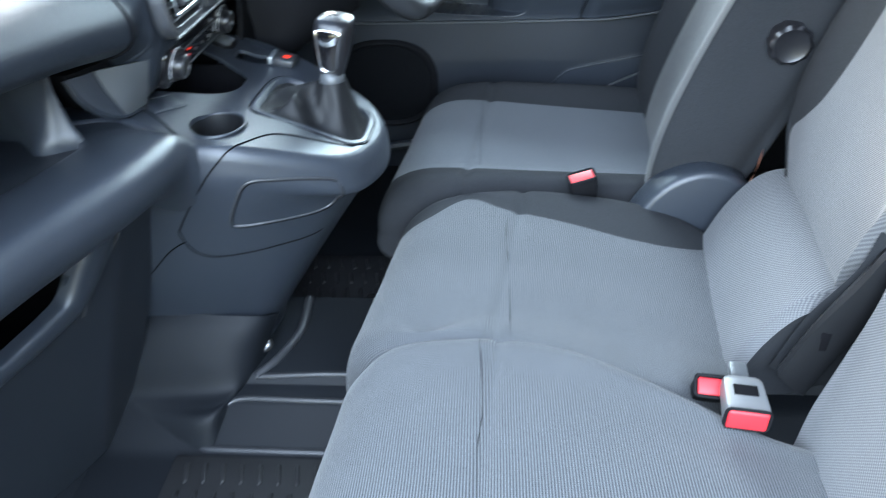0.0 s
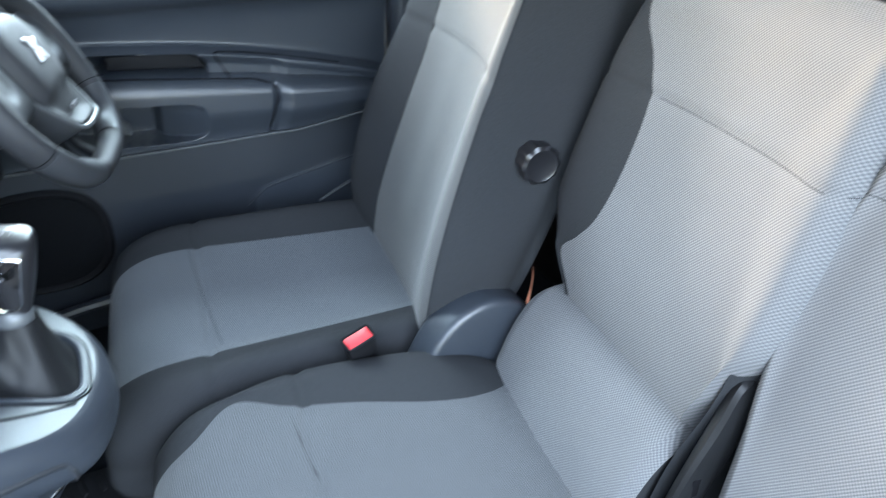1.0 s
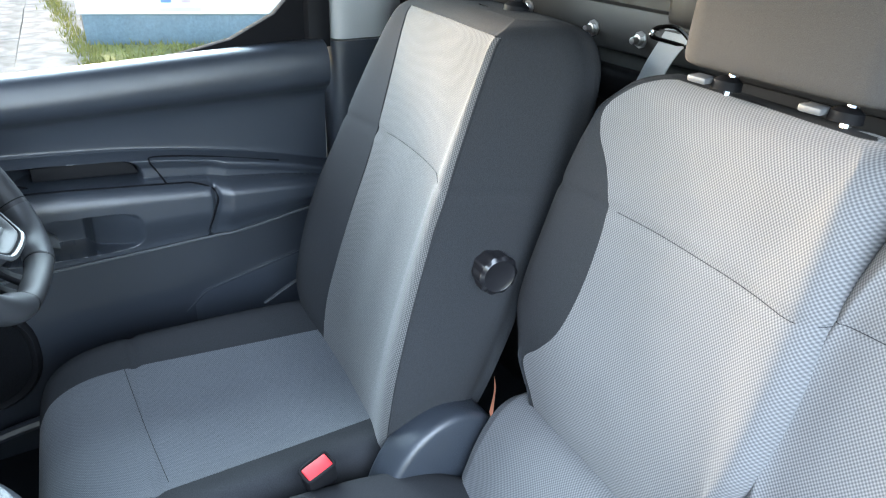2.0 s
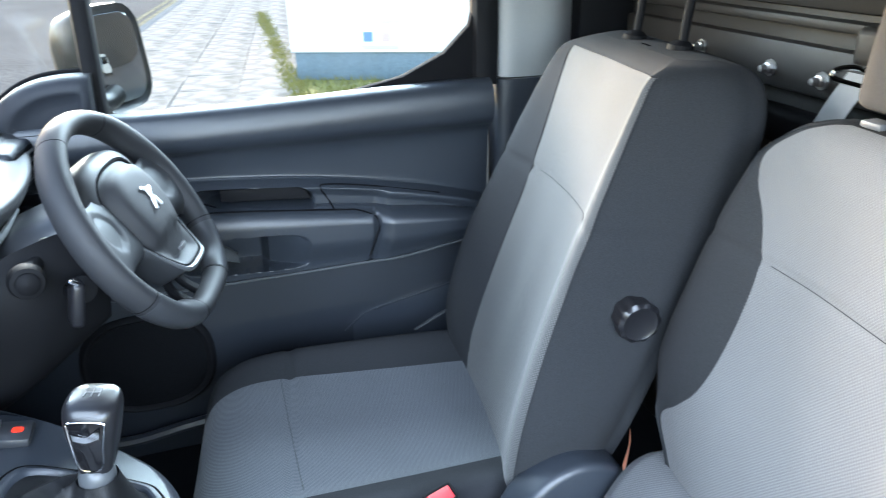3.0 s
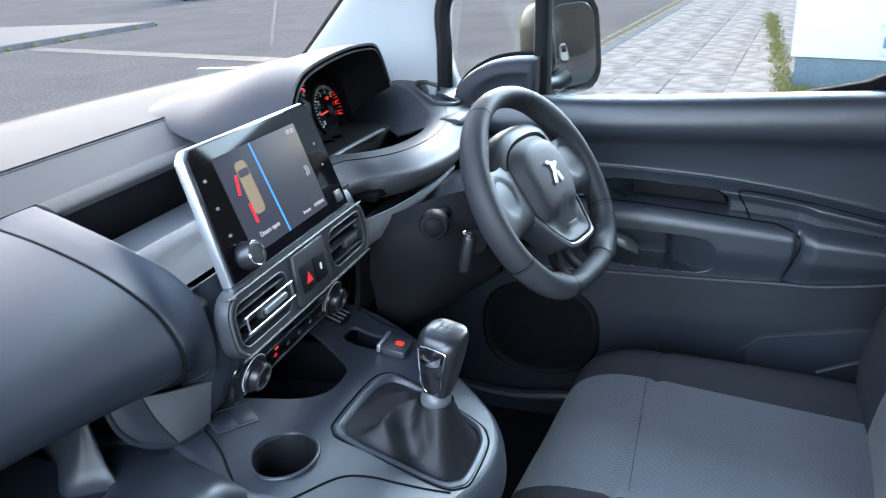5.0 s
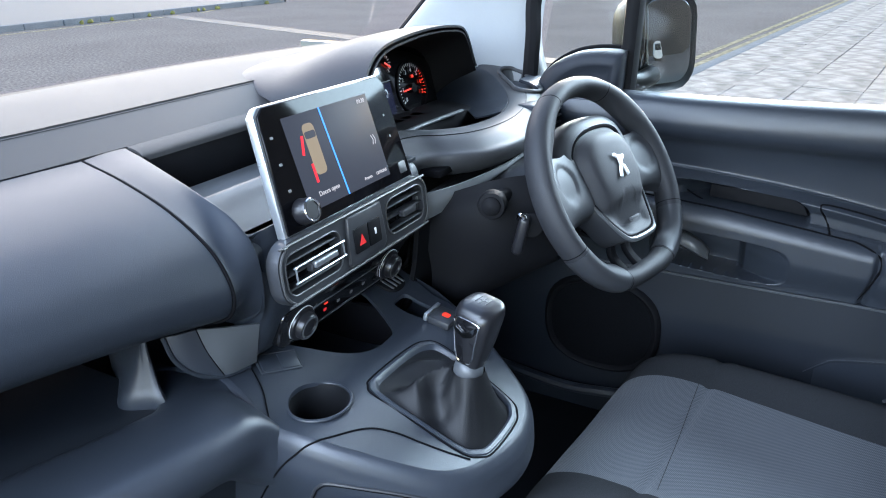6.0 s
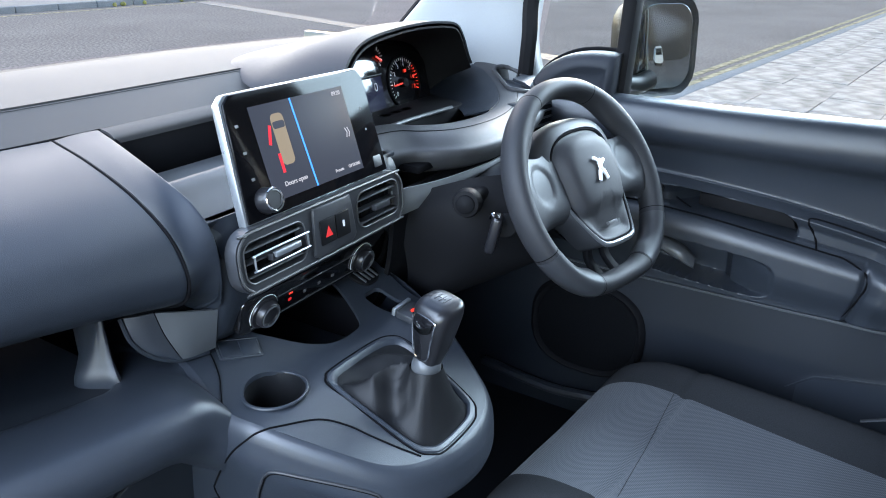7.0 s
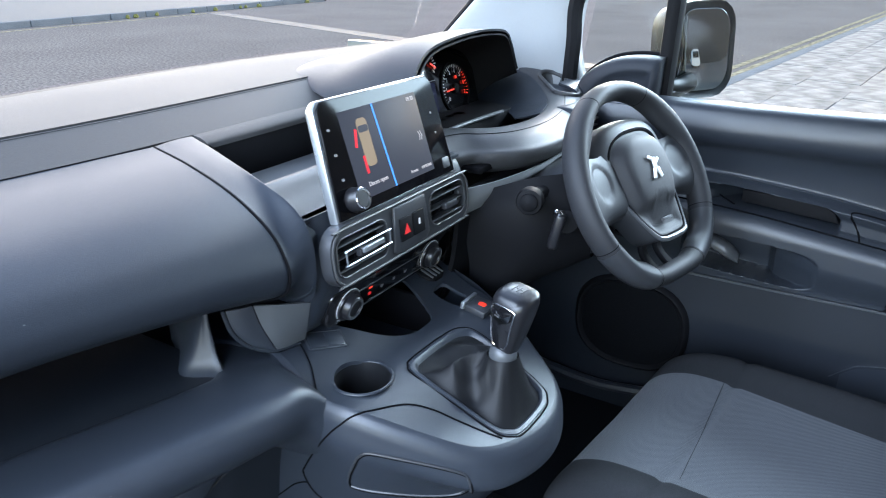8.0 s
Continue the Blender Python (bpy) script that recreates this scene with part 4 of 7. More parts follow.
for k in range(40):
    f = 2 * math.pi * k / 40
    u = 0.029 * math.cos(f) + (0.034 if math.cos(f) > 0 else -0.034)
    hold_ring.append(HOLD_C + HOLD_U * u + HOLD_V * (0.029 * math.sin(f)))
led_bvh = BVHTree.FromPolygons([Vector(p) for p in np.reshape(spline([spline(q, 7) for q in led], 8), (-1, 3))], [(i * 64 + j, i * 64 + j + 1, (i + 1) * 64 + j + 1, (i + 1) * 64 + j) for i in range(88) for j in range(63)])
hold_rim = []
for p in hold_ring:
    hit = led_bvh.ray_cast(p + Vector((0, 0, 0.1)), Vector((0, 0, -1)))[0]
    hold_rim.append(Vector((p.x, p.y, hit.z if hit is not None else p.z)))
part("drink_holder", tube([tuple(p + Vector((0, 0, 0.0015))) for p in hold_rim], 0.0046, 8, True, 1, 2), LEDGE_MAT, dash, "rounded lip of the long drink holder")
part("drink_hollow", grid(np.array([[tuple(HOLD_C + (p - HOLD_C) * f + Vector((0, 0, -d))) for p in hold_rim] for f, d in ((1.0, 0.0), (0.97, 0.012), (0.94, 0.04), (0.86, 0.05), (0.02, 0.052))]), ring=True), GREYTRIM, dash, "grey sunk drink holder")
# slot floor is near-black to paint the shade below the dials
part("slot_floor", box((-0.33, 0.29, 0.70), (-0.19, 0.66, 0.712), 0.003), DARKHOLE, dash, "slot pocket below the dials, shade painted dark")
part("slot_edge", tube([(-0.296, 0.33, 0.7475), (-0.292, 0.42, 0.750), (-0.284, 0.55, 0.750)], 0.004, 8), GREYTRIM, dash)
part("cluster_floor", box((-0.45, 0.22, 0.715), (-0.292, 0.68, 0.746), 0.004), BLACK, dash)
# air vent by the door
vm = Matrix.Translation((-0.138, 0.632, 0.728)) @ pose(0, 0, 0, 0, 0, -6)
vent = part("side_vent", moved(box((-0.05, -0.055, -0.036), (0.0, 0.055, 0.036), 0.01, 3), vm), DASH, dash)
part("vent_mouth", moved(prism(rrect(0, 0, 0.09, 0.056, 0.008), -0.002, 0.0015, "x", 0.001), vm), DARKHOLE, dash)
for k in range(4):
    part("vent_slat", moved(box((-0.004, -0.042, -0.022 + 0.013 * k), (0.006, 0.042, -0.019 + 0.013 * k), 0.001), vm), SATIN, dash)
part("side_end", shell(loft([[(-0.23, y, 0.79), (-0.19, y, 0.775), (-0.17, y, 0.72), (-0.19, y, 0.66), (-0.28, y, 0.6)] for y in (0.70, 0.80)], 5, 5), 0.006), DASH, dash)
# knee panel for the driver and its grey strip
part("knee_panel", shell(loft([[(-0.19, y, 0.685), (-0.19, y, 0.64), (-0.20, y, 0.56), (-0.23, y, 0.48), (-0.33, y, 0.40), (-0.45, y, 0.36)] for y in (0.22, 0.4, 0.6, 0.80)], 5, 5), 0.008), BLACK, dash)
part("grey_strip", shell(loft([[(-0.187, 0.212, 0.695), (-0.186, 0.210, 0.67), (-0.19, 0.208, 0.648)], [(-0.158, 0.30, 0.694), (-0.157, 0.30, 0.678), (-0.165, 0.30, 0.66)], [(-0.140, 0.42, 0.694), (-0.140, 0.42, 0.684), (-0.15, 0.42, 0.674)], [(-0.138, 0.52, 0.696), (-0.138, 0.52, 0.690), (-0.15, 0.52, 0.682)]], 6, 5), 0.004), mat("pale satin strip plastic", (0.135, 0.143, 0.147), 0.5, bump=0.1), dash, "satin grey strip under the dials")
part("centre_side", shell(loft([[(-0.21, 0.245, 0.66), (-0.22, 0.25, 0.60), (-0.24, 0.25, 0.54), (-0.30, 0.25, 0.44)], [(-0.42, 0.25, 0.66), (-0.42, 0.25, 0.6), (-0.42, 0.25, 0.54), (-0.42, 0.25, 0.44)]], 4, 4), 0.004), BLACK, dash)

# ---- steering column and wheel ----
column = thing("steering_column", (-0.08, 0.42, 0.6), "black steering column shroud with stalks and key barrel", "steering column")
ax0, ax1 = Vector((-0.24, 0.50, 0.545)), Vector((-0.005, 0.462, 0.668))
dirc = (ax1 - ax0).normalized()
side = Vector((0, 1, 0)) - dirc * dirc.y
side.normalize()
upc = dirc.cross(side) * -1
if upc.z < 0:
    upc = -upc


def col_ring(s, w, h):
    c = ax0 + (ax1 - ax0) * s
    return [tuple(c + side * a + upc * b) for a, b in rrect(0, 0, w, h, min(w, h) * 0.32, 3)]


part("shroud", loft([col_ring(0.0, 0.16, 0.15), col_ring(0.35, 0.175, 0.16), col_ring(0.7, 0.17, 0.15), col_ring(0.9, 0.155, 0.135), col_ring(1.0, 0.13, 0.115)], 5, 1, True, True), SATIN, column)
# skirt is BLACK to paint the shade under the dash, unlike the satin shroud
part("shroud_skirt", loft([[(-0.20, 0.275, 0.67), (-0.10, 0.30, 0.708), (-0.03, 0.35, 0.716)], [(-0.20, 0.255, 0.63), (-0.095, 0.275, 0.665), (-0.02, 0.335, 0.675)], [(-0.19, 0.258, 0.55), (-0.09, 0.278, 0.60), (-0.01, 0.345, 0.625)], [(-0.20, 0.28, 0.47), (-0.12, 0.30, 0.51), (-0.02, 0.38, 0.56)], [(-0.22, 0.42, 0.44), (-0.14, 0.42, 0.48), (-0.03, 0.44, 0.545)]], 6, 6), BLACK, column)
part("stalk", tube([(-0.075, 0.36, 0.690), (-0.080, 0.31, 0.688), (-0.084, 0.278, 0.686)], [0.012, 0.011, 0.013], 10), BLACK, column)
part("stalk_knob", moved(lathe([(0.0, -0.004), (0.015, -0.003), (0.0190, 0.004), (0.0190, 0.016), (0.0170, 0.022), (0.0125, 0.023), (0.0120, 0.026), (0.008, 0.029), (0.0, 0.030)], Matrix.Identity(4), 24), Matrix.Translation((-0.088, 0.272, 0.682)) @ pose(0, 0, 0, 84, 0, 16) @ Matrix.Scale(1.15, 4)), BLACK, column, "rounded stalk end")
part("stalk", tube([(-0.04, 0.55, 0.69), (-0.05, 0.62, 0.69), (-0.055, 0.66, 0.688)], [0.010, 0.009, 0.011], 10), SATIN, column)
part("key_barrel", moved(lathe([(0.016, -0.03), (0.019, 0.0), (0.018, 0.008), (0.012, 0.010), (0.0, 0.010)], Matrix.Identity(4), 18), Matrix.Translation((-0.032, 0.285, 0.650)) @ pose(0, 0, 0, 70, 0, 25)), BLACK, column)
part("key_head", moved(box((-0.008, -0.015, -0.036), (0.008, 0.015, 0.024), 0.006, 3), Matrix.Translation((-0.034, 0.255, 0.652)) @ pose(0, 0, 0, 0, 12, 20)), DIAL, column, "black key head in the barrel")
part("key_loop", tube([(-0.040, 0.25, 0.672), (-0.034, 0.244, 0.680), (-0.026, 0.246, 0.675)], 0.003, 8), CHROME, column)

wheel = thing("steering_wheel", (0.0, 0.46, 0.66), "black flat-bottomed steering wheel with silver lower spoke trim", "steering wheel")
WM = Matrix.Translation((0.0435, 0.4235, 0.6870)) @ pose(0, 0, 0, 0, 0, -14.4) @ pose(0, 0, 0, 0, 90 - 29.7, 0) @ pose(0, 0, 0, 0, 0, 90)
# in the wheel's own frame: x to the driver's right, y up the wheel, z towards the driver


def rim_point(a):
    """The rim's centre line: a circle with a flat bottom and soft corners."""
    c, s = math.cos(radians(a)), math.sin(radians(a))
    y = 0.164 * s
    return (0.163 * c, -0.152 + 0.007 * math.log(1 + math.exp((y + 0.152) / 0.007)), 0.0)


def rim_swell(a):
    """Extra thickness inwards: thumb rests above the spokes and at the lower corners."""
    near = lambda c, w: math.exp(-(((a - c + 180) % 360 - 180) / w) ** 2)
    return 0.013 * (near(40, 15) + near(140, 15)) + 0.010 * (near(238, 10) + near(302, 10)) + 0.003 * (near(0, 22) + near(180, 22))


def rim_ring(a, grow=0.0):
    """One cross section of the rim, oval along the column, fuller on its inner side where the thumbs rest."""
    p, q = Vector(rim_point(a)), Vector(rim_point(a + 0.5)) - Vector(rim_point(a - 0.5))
    out = Vector((q.y, -q.x, 0)).normalized()
    sw = rim_swell(a)
    row = []
    for k in range(18):
        f = 2 * math.pi * k / 18
        r = (0.0160 + grow) * math.cos(f)
        if r < 0:
            r *= 1 + sw / 0.016
        row.append(p + out * r + Vector((0, 0, (0.0225 + grow) * math.sin(f) * (1 - 0.25 * (sw / 0.013) * max(0.0, -math.cos(f))))))
    return row


rim_rows = [rim_ring(a) for a in np.arange(0, 360, 2.5)]
rim_bm = grid(np.array(rim_rows + [rim_rows[0]]), ring=True)
bmesh.ops.remove_doubles(rim_bm, verts=rim_bm.verts, dist=1e-6)
part("rim", moved(rim_bm, WM), RIM, wheel)
for a0 in (64, 116, 206, 334, 247, 293):
    part("rim_seam", moved(grid(np.array([rim_ring(a0 + d, g) for d, g in ((-0.28, 0.0), (-0.12, 0.0003), (0.12, 0.0003), (0.28, 0.0))]), ring=True), WM), DARKHOLE, wheel)
# sheen on the lower rim, painted as a smoother paler sleeve round the flat bottom's corners
for a0 in (208, 294):
    part("rim_sheen", moved(grid(np.array([rim_ring(a, 0.0006) for a in np.arange(a0, a0 + 38.5, 1.75)]), ring=True, caps=True), WM), RIM_SHEEN, wheel, "paler satin sleeve for the rim's sheen")
# airbag pad: a domed upper shield and a sunk grained lower tongue inside a V-shaped rim
PAD = [(0.0, 0.090, 0.012), (0.030, 0.088, 0.011), (0.055, 0.079, 0.008), (0.071, 0.060, 0.004), (0.076, 0.034, 0.002), (0.074, 0.005, 0.003), (0.068, -0.022, 0.007), (0.056, -0.052, 0.014), (0.042, -0.078, 0.021), (0.030, -0.087, 0.024), (0.0, -0.089, 0.025)]
PAD = PAD + [(-x, y, h) for x, y, h in PAD[-2:0:-1]]
pad_edge = spline(PAD, 4, True)


def pad_rows(rows):
    """Rings round the pad: the shoulder is broad above and beside it and thin below."""
    out, c = [], np.array([0.0, 0.012, 0.0])
    for k, w, z in rows:
        ring_ = []
        for x, y, h in pad_edge:
            f = 1 + (k - 1) * (0.22 + 0.78 * float(smooth01((y + 0.055) / 0.06))) if k > 1 else k
            ring_.append(tuple(c + (np.array([x, y, 0]) - c) * f + np.array([0, 0, h * w + z])))
        out.append(ring_)
    return np.array(out)


def pad_height(x, y):
    """The dome over the pad's upper part and the step down to its lower tongue."""
    u = math.sqrt((x / 0.074) ** 2 + ((y - 0.02) / 0.085) ** 2)
    dome = 0.0325 - 0.012 * u ** 3
    return dome - 0.007 * float(smooth01((-0.026 - 0.10 * abs(x) - y) / 0.010))


part("hub_bezel", moved(grid(pad_rows(((1.30, 0.6, -0.042), (1.33, 0.7, -0.020), (1.28, 0.85, -0.007), (1.20, 0.95, -0.001), (1.10, 1.0, 0.002), (1.05, 1.0, 0.003), (1.015, 1.0, -0.001), (0.99, 1.0, -0.006))), ring=True, caps=True), WM), SPOKE, wheel, "smooth satin shoulder round the airbag pad")
part("pad_gap", moved(tube([(x * 1.005, 0.012 + (y - 0.012) * 1.005, h + 0.0005) for x, y, h in pad_edge], 0.0022, 6, True, 1, 1), WM), DARKHOLE, wheel)
dome_rows = []
for k in (0.985, 0.975, 0.95, 0.90, 0.82, 0.72, 0.60, 0.48, 0.36, 0.24, 0.12, 0.01):
    row = []
    for x, y, h in pad_edge:
        px, py = x * k, 0.012 + (y - 0.012) * k
        w = float(smooth01((0.985 - k) / 0.22))
        row.append((px, py, (h + 0.001) * (1 - w) + pad_height(px, py) * w))
    dome_rows.append(row)
pad_ob = part("airbag_pad", moved(grid(np.array(dome_rows), ring=True), WM), RIM, wheel, "grained airbag pad with a blank silver badge", angle=60)
# plain badge shape of the maker, a silver figure of simple bars
for bm in (box((-0.004, -0.004, -0.001), (0.004, 0.014, 0.0018), 0.0010), moved(box((-0.003, -0.012, -0.001), (0.003, 0.004, 0.0018), 0.0010), pose(-0.005, -0.006, 0, 0, 0, -25)),
           moved(box((-0.003, -0.012, -0.001), (0.003, 0.004, 0.0018), 0.0010), pose(0.005, -0.006, 0, 0, 0, 20)), moved(box((-0.010, -0.0025, -0.001), (0.006, 0.0025, 0.0018), 0.0010), pose(-0.003, 0.012, 0, 0, 0, -30)),
           moved(box((-0.006, -0.0025, -0.001), (0.010, 0.0025, 0.0018), 0.0010), pose(0.004, 0.006, 0, 0, 0, 35))):
    part("badge", moved(bm, WM @ pose(0, 0.022, 0.0345) @ Matrix.Scale(1.1, 4)), BADGE, pad_ob, "small silver badge bar")
part("print_bar", moved(box((-0.011, -0.066, 0.0185), (0.011, -0.061, 0.0245), 0.0005), WM), GREYMARK, pad_ob)
part("print_bar", moved(box((-0.052, 0.002, 0.022), (-0.040, 0.006, 0.0275), 0.0005), WM), GREYMARK, pad_ob)
V_TRIM = [p for p in PAD if p[1] < 0.006]
part("lower_trim", moved(tube([(x * 1.06, 0.012 + (y - 0.012) * 1.06, h + 0.001) for x, y, h in V_TRIM], [0.0018, 0.002, 0.0024, 0.0034, 0.0044, 0.0048, 0.0044, 0.0034, 0.0024, 0.002, 0.0018][:len(V_TRIM)], 8), WM), GREYTRIM, wheel, "satin grey trim below the airbag pad")
# spokes with an oval pressed blank in each
for sx in (1, -1):
    SP = spline([spline(q_, 8) for q_ in ([(sx * 0.070, 0.070, -0.004), (sx * 0.074, 0.030, 0.004), (sx * 0.070, -0.022, 0.004), (sx * 0.068, -0.036, -0.014)], [(sx * 0.098, 0.064, -0.002), (sx * 0.100, 0.028, 0.006), (sx * 0.098, -0.020, 0.004), (sx * 0.096, -0.036, -0.014)],
                                          [(sx * 0.128, 0.068, 0.002), (sx * 0.130, 0.028, 0.009), (sx * 0.128, -0.022, 0.006), (sx * 0.124, -0.040, -0.012)], [(sx * 0.152, 0.080, 0.004), (sx * 0.156, 0.030, 0.012), (sx * 0.152, -0.030, 0.008), (sx * 0.147, -0.052, -0.008)])], 8)
    dip = SP.copy()
    for i in range(dip.shape[0]):
        for j in range(dip.shape[1]):
            x, y, z = dip[i, j]
            u = ((abs(x) - 0.116) / 0.026) ** 2 + ((y - 0.024) / 0.030) ** 2
            dip[i, j, 2] -= 0.0035 * float(smooth01((1.15 - u) / 0.35))
    part("spoke", moved(shell(grid(dip), 0.006), WM), SPOKE, wheel, "satin grey spoke with an oval blank")
for sx in (-0.022, 0.022):
    part("lower_spoke", moved(loft([[(sx - 0.007, -0.070, -0.020), (sx - 0.007, -0.070, -0.008), (sx + 0.007, -0.070, -0.008), (sx + 0.007, -0.070, -0.020)], [(sx - 0.006, -0.11, -0.034), (sx - 0.006, -0.11, -0.024), (sx + 0.006, -0.11, -0.024), (sx + 0.006, -0.11, -0.034)],
                                    [(sx - 0.008, -0.156, -0.016), (sx - 0.008, -0.156, -0.004), (sx + 0.008, -0.156, -0.004), (sx + 0.008, -0.156, -0.016)]], 5, 3, True, True), WM), BLACK, wheel)
part("hub_neck", moved(lathe([(0.062, -0.12), (0.072, -0.07), (0.092, -0.030)], Matrix.Translation((0, 0.005, 0)), 28), WM), BLACK, wheel)

# ---- touch screen, vents, climate panel ----
screen = thing("touch_screen", (-0.21, 0.05, 0.73), "upright black touch screen with silver side edges, switched on", "screen")
S_BL, S_BR, S_TL = Vector((-0.187, -0.099, 0.732)), Vector((-0.188, 0.190, 0.731)), Vector((-0.236, -0.077, 0.877))
sx_ = (S_BR - S_BL).normalized()
sy_ = (S_TL + Vector((0.0, 0.0, 0.0)) - S_BL)
sy_ = Vector((-0.048, 0.0, 0.146)).normalized()
sz_ = sx_.cross(sy_).normalized()
SM = Matrix.Translation((-0.2130, 0.067, 0.8025)) @ Matrix((sx_, sy_, sz_)).transposed().to_4x4()
SW, SH = 0.278, 0.153
quad = [(-SW / 2 - 0.008, -SH / 2), (SW / 2, -SH / 2), (SW / 2 - 0.002, SH / 2 - 0.012), (SW / 2 - 0.012, SH / 2), (-SW / 2 + 0.020, SH / 2), (-SW / 2 + 0.008, SH / 2 - 0.010)]
part("casing", moved(prism(quad, -0.016, -0.002, "z", 0.003, 2), SM), SILVER, screen, "silver casing edge")
q2 = [(x * 0.985 + (0.002 if x < 0 else -0.001), y * 0.97) for x, y in quad]
part("front_glass", moved(prism(q2, -0.003, 0.001, "z", 0.001, 1), SM), SCREENGLASS, screen, "gloss black front glass")
part("foot", moved(box((-0.12, -0.10, -0.05), (0.12, -0.05, -0.012), 0.01), SM), BLACK, screen)


def glow(name, c, s):
    return mat(name, [v * 0.15 for v in c], 0.45, emit=(*c, s * 0.14), vary=0.02, spec=0.05)


LCD = glow("dark grey display picture", (0.045, 0.055, 0.075), 1.0)
LCD_BLUE = glow("blue display line", (0.05, 0.3, 0.95), 1.6)
LCD_TAN = glow("tan display picture", (0.30, 0.25, 0.17), 0.9)
LCD_RED = glow("red display picture", (0.8, 0.03, 0.05), 1.0)
LCD_TXT = glow("pale display lettering", (0.6, 0.62, 0.65), 0.8)
disp = part("display", moved(box((-0.093, -0.060, 0.0005), (0.084, 0.056, 0.0016), 0.0004), SM), LCD, screen, "lit dark display with a van plan and blue line")
part("blue_line", moved(moved(box((-0.0012, -0.060, 0.0014), (0.0012, 0.056, 0.0021), 0), pose(-0.018, 0, 0, 0, 0, 3)), SM), LCD_BLUE, disp)
van_body = rrect(-0.052, 0.01, 0.022, 0.064, 0.007)
part("van_plan", moved(prism(van_body, 0.0014, 0.0021, "z", 0), SM), LCD_TAN, disp)
part("van_screen", moved(prism(rrect(-0.052, 0.028, 0.02, 0.009, 0.003), 0.0014, 0.0024, "z", 0), SM), LCD, disp)
part("open_door_mark", moved(moved(box((-0.0022, -0.012, 0.0014), (0.0022, 0.012, 0.0022), 0), pose(-0.071, 0.018, 0, 0, 0, -18)), SM), LCD_RED, disp)
part("open_door_mark", moved(moved(box((-0.0022, -0.012, 0.0014), (0.0022, 0.012, 0.0022), 0), pose(-0.065, -0.018, 0, 0, 0, 0)), SM), LCD_RED, disp)
words("Doors open", 0.0085, SM @ pose(-0.050, -0.044, 0.002), LCD_TXT, disp)
words("OPTIONS", 0.006, SM @ pose(0.066, -0.051, 0.002), LCD_TXT, disp)
words("Presets", 0.006, SM @ pose(0.034, -0.051, 0.002), LCD_TXT, disp)
words("09:20", 0.008, SM @ pose(0.068, 0.048, 0.002), LCD_TXT, disp)
for k in range(2):
    for up in (1, -1):
        part("arrow_mark", moved(prism([(0.066 + 0.005 * k, -0.006 + 0.0065 * up), (0.0675 + 0.005 * k, -0.006 + 0.0065 * up), (0.0705 + 0.005 * k, -0.006), (0.069 + 0.005 * k, -0.006)], 0.0014, 0.002, "z", 0), SM), LCD_TXT, disp)
for y in (0.038, 0.006, -0.026):
    part("key_symbol", moved(prism(rrect(-0.117, y, 0.0055, 0.0035, 0.0012), 0.0008, 0.0014, "z", 0), SM), SHIFTMARK, screen, "small white touch symbol")
for y in (0.02, -0.01):
    part("key_symbol", moved(prism(rrect(0.112, y, 0.0035, 0.0035, 0.0015), 0.0008, 0.0014, "z", 0), SM), SHIFTMARK, screen, "small white touch symbol")
part("usb_door", moved(prism(rrect(0.118, -0.058, 0.018, 0.016, 0.002), 0.0006, 0.002, "z", 0.0005), SM), SATIN, screen)
knob = part("volume_knob", moved(lathe([(0.0155, 0.0), (0.0165, 0.003), (0.0155, 0.006), (0.0155, 0.016), (0.0145, 0.019), (0.011, 0.0195), (0.0105, 0.0185), (0.0, 0.0185)], pose(-0.110, -0.054, 0.0)), SM), DIAL, screen, "ribbed volume knob with a chrome ring")
part("knob_ring", moved(lathe([(0.0118, 0.0190), (0.0135, 0.0202), (0.0145, 0.0190)], pose(-0.110, -0.054, 0.0)), SM), CHROME, knob)

ventbar = thing("vent_panel", (-0.19, 0.055, 0.69), "black vent panel with two slatted air vents and hazard switch between", "air vent")
VM = Matrix.Translation((-0.1835, 0.0575, 0.6905)) @ pose(0, 0, 0, 0, -6)


def plate_with_holes(outer, holes, d, front, axis_m):
    """A flat plate (y, z pairs) with openings through it, d thick, its face at x = front."""
    bm = bmesh.new()
    loops = []
    for loop in [outer] + holes:
        vs = [bm.verts.new((front, y, z)) for y, z in loop]
        loops.append(vs)
        for i in range(len(vs)):
            bm.edges.new((vs[i], vs[(i + 1) % len(vs)]))
    bmesh.ops.triangle_fill(bm, edges=bm.edges[:], use_beauty=True, normal=(1, 0, 0))
    r = bmesh.ops.extrude_face_region(bm, geom=bm.faces[:])
    bmesh.ops.translate(bm, verts=[v for v in r["geom"] if isinstance(v, bmesh.types.BMVert)], vec=(-d, 0, 0))
    bmesh.ops.recalc_face_normals(bm, faces=bm.faces)
    return moved(bm, axis_m)


holes = [rrect(-0.1045, 0.0, 0.106, 0.052, 0.015, 5), rrect(0.1055, 0.002, 0.100, 0.052, 0.018, 5)]
part("panel", plate_with_holes(rrect(0, 0, 0.338, 0.080, 0.030, 6), holes, 0.018, 0.006, VM), SATIN, ventbar)
part("bright_edge", moved(tube([(0.007, y, z) for y, z in rrect(0, 0, 0.331, 0.073, 0.027, 4)], 0.0016, 6, True, 1, 3), VM), VENTEDGE, ventbar)
for h in holes:
    part("mouth", moved(prism(h, -0.03, -0.012, "x", 0), VM), DARKHOLE, ventbar)
    part("mouth_rim", moved(tube([(0.0065, y, z) for y, z in h], 0.0011, 6, True, 1, 1), VM), VENTEDGE, ventbar, "thin pale rim round the vent")
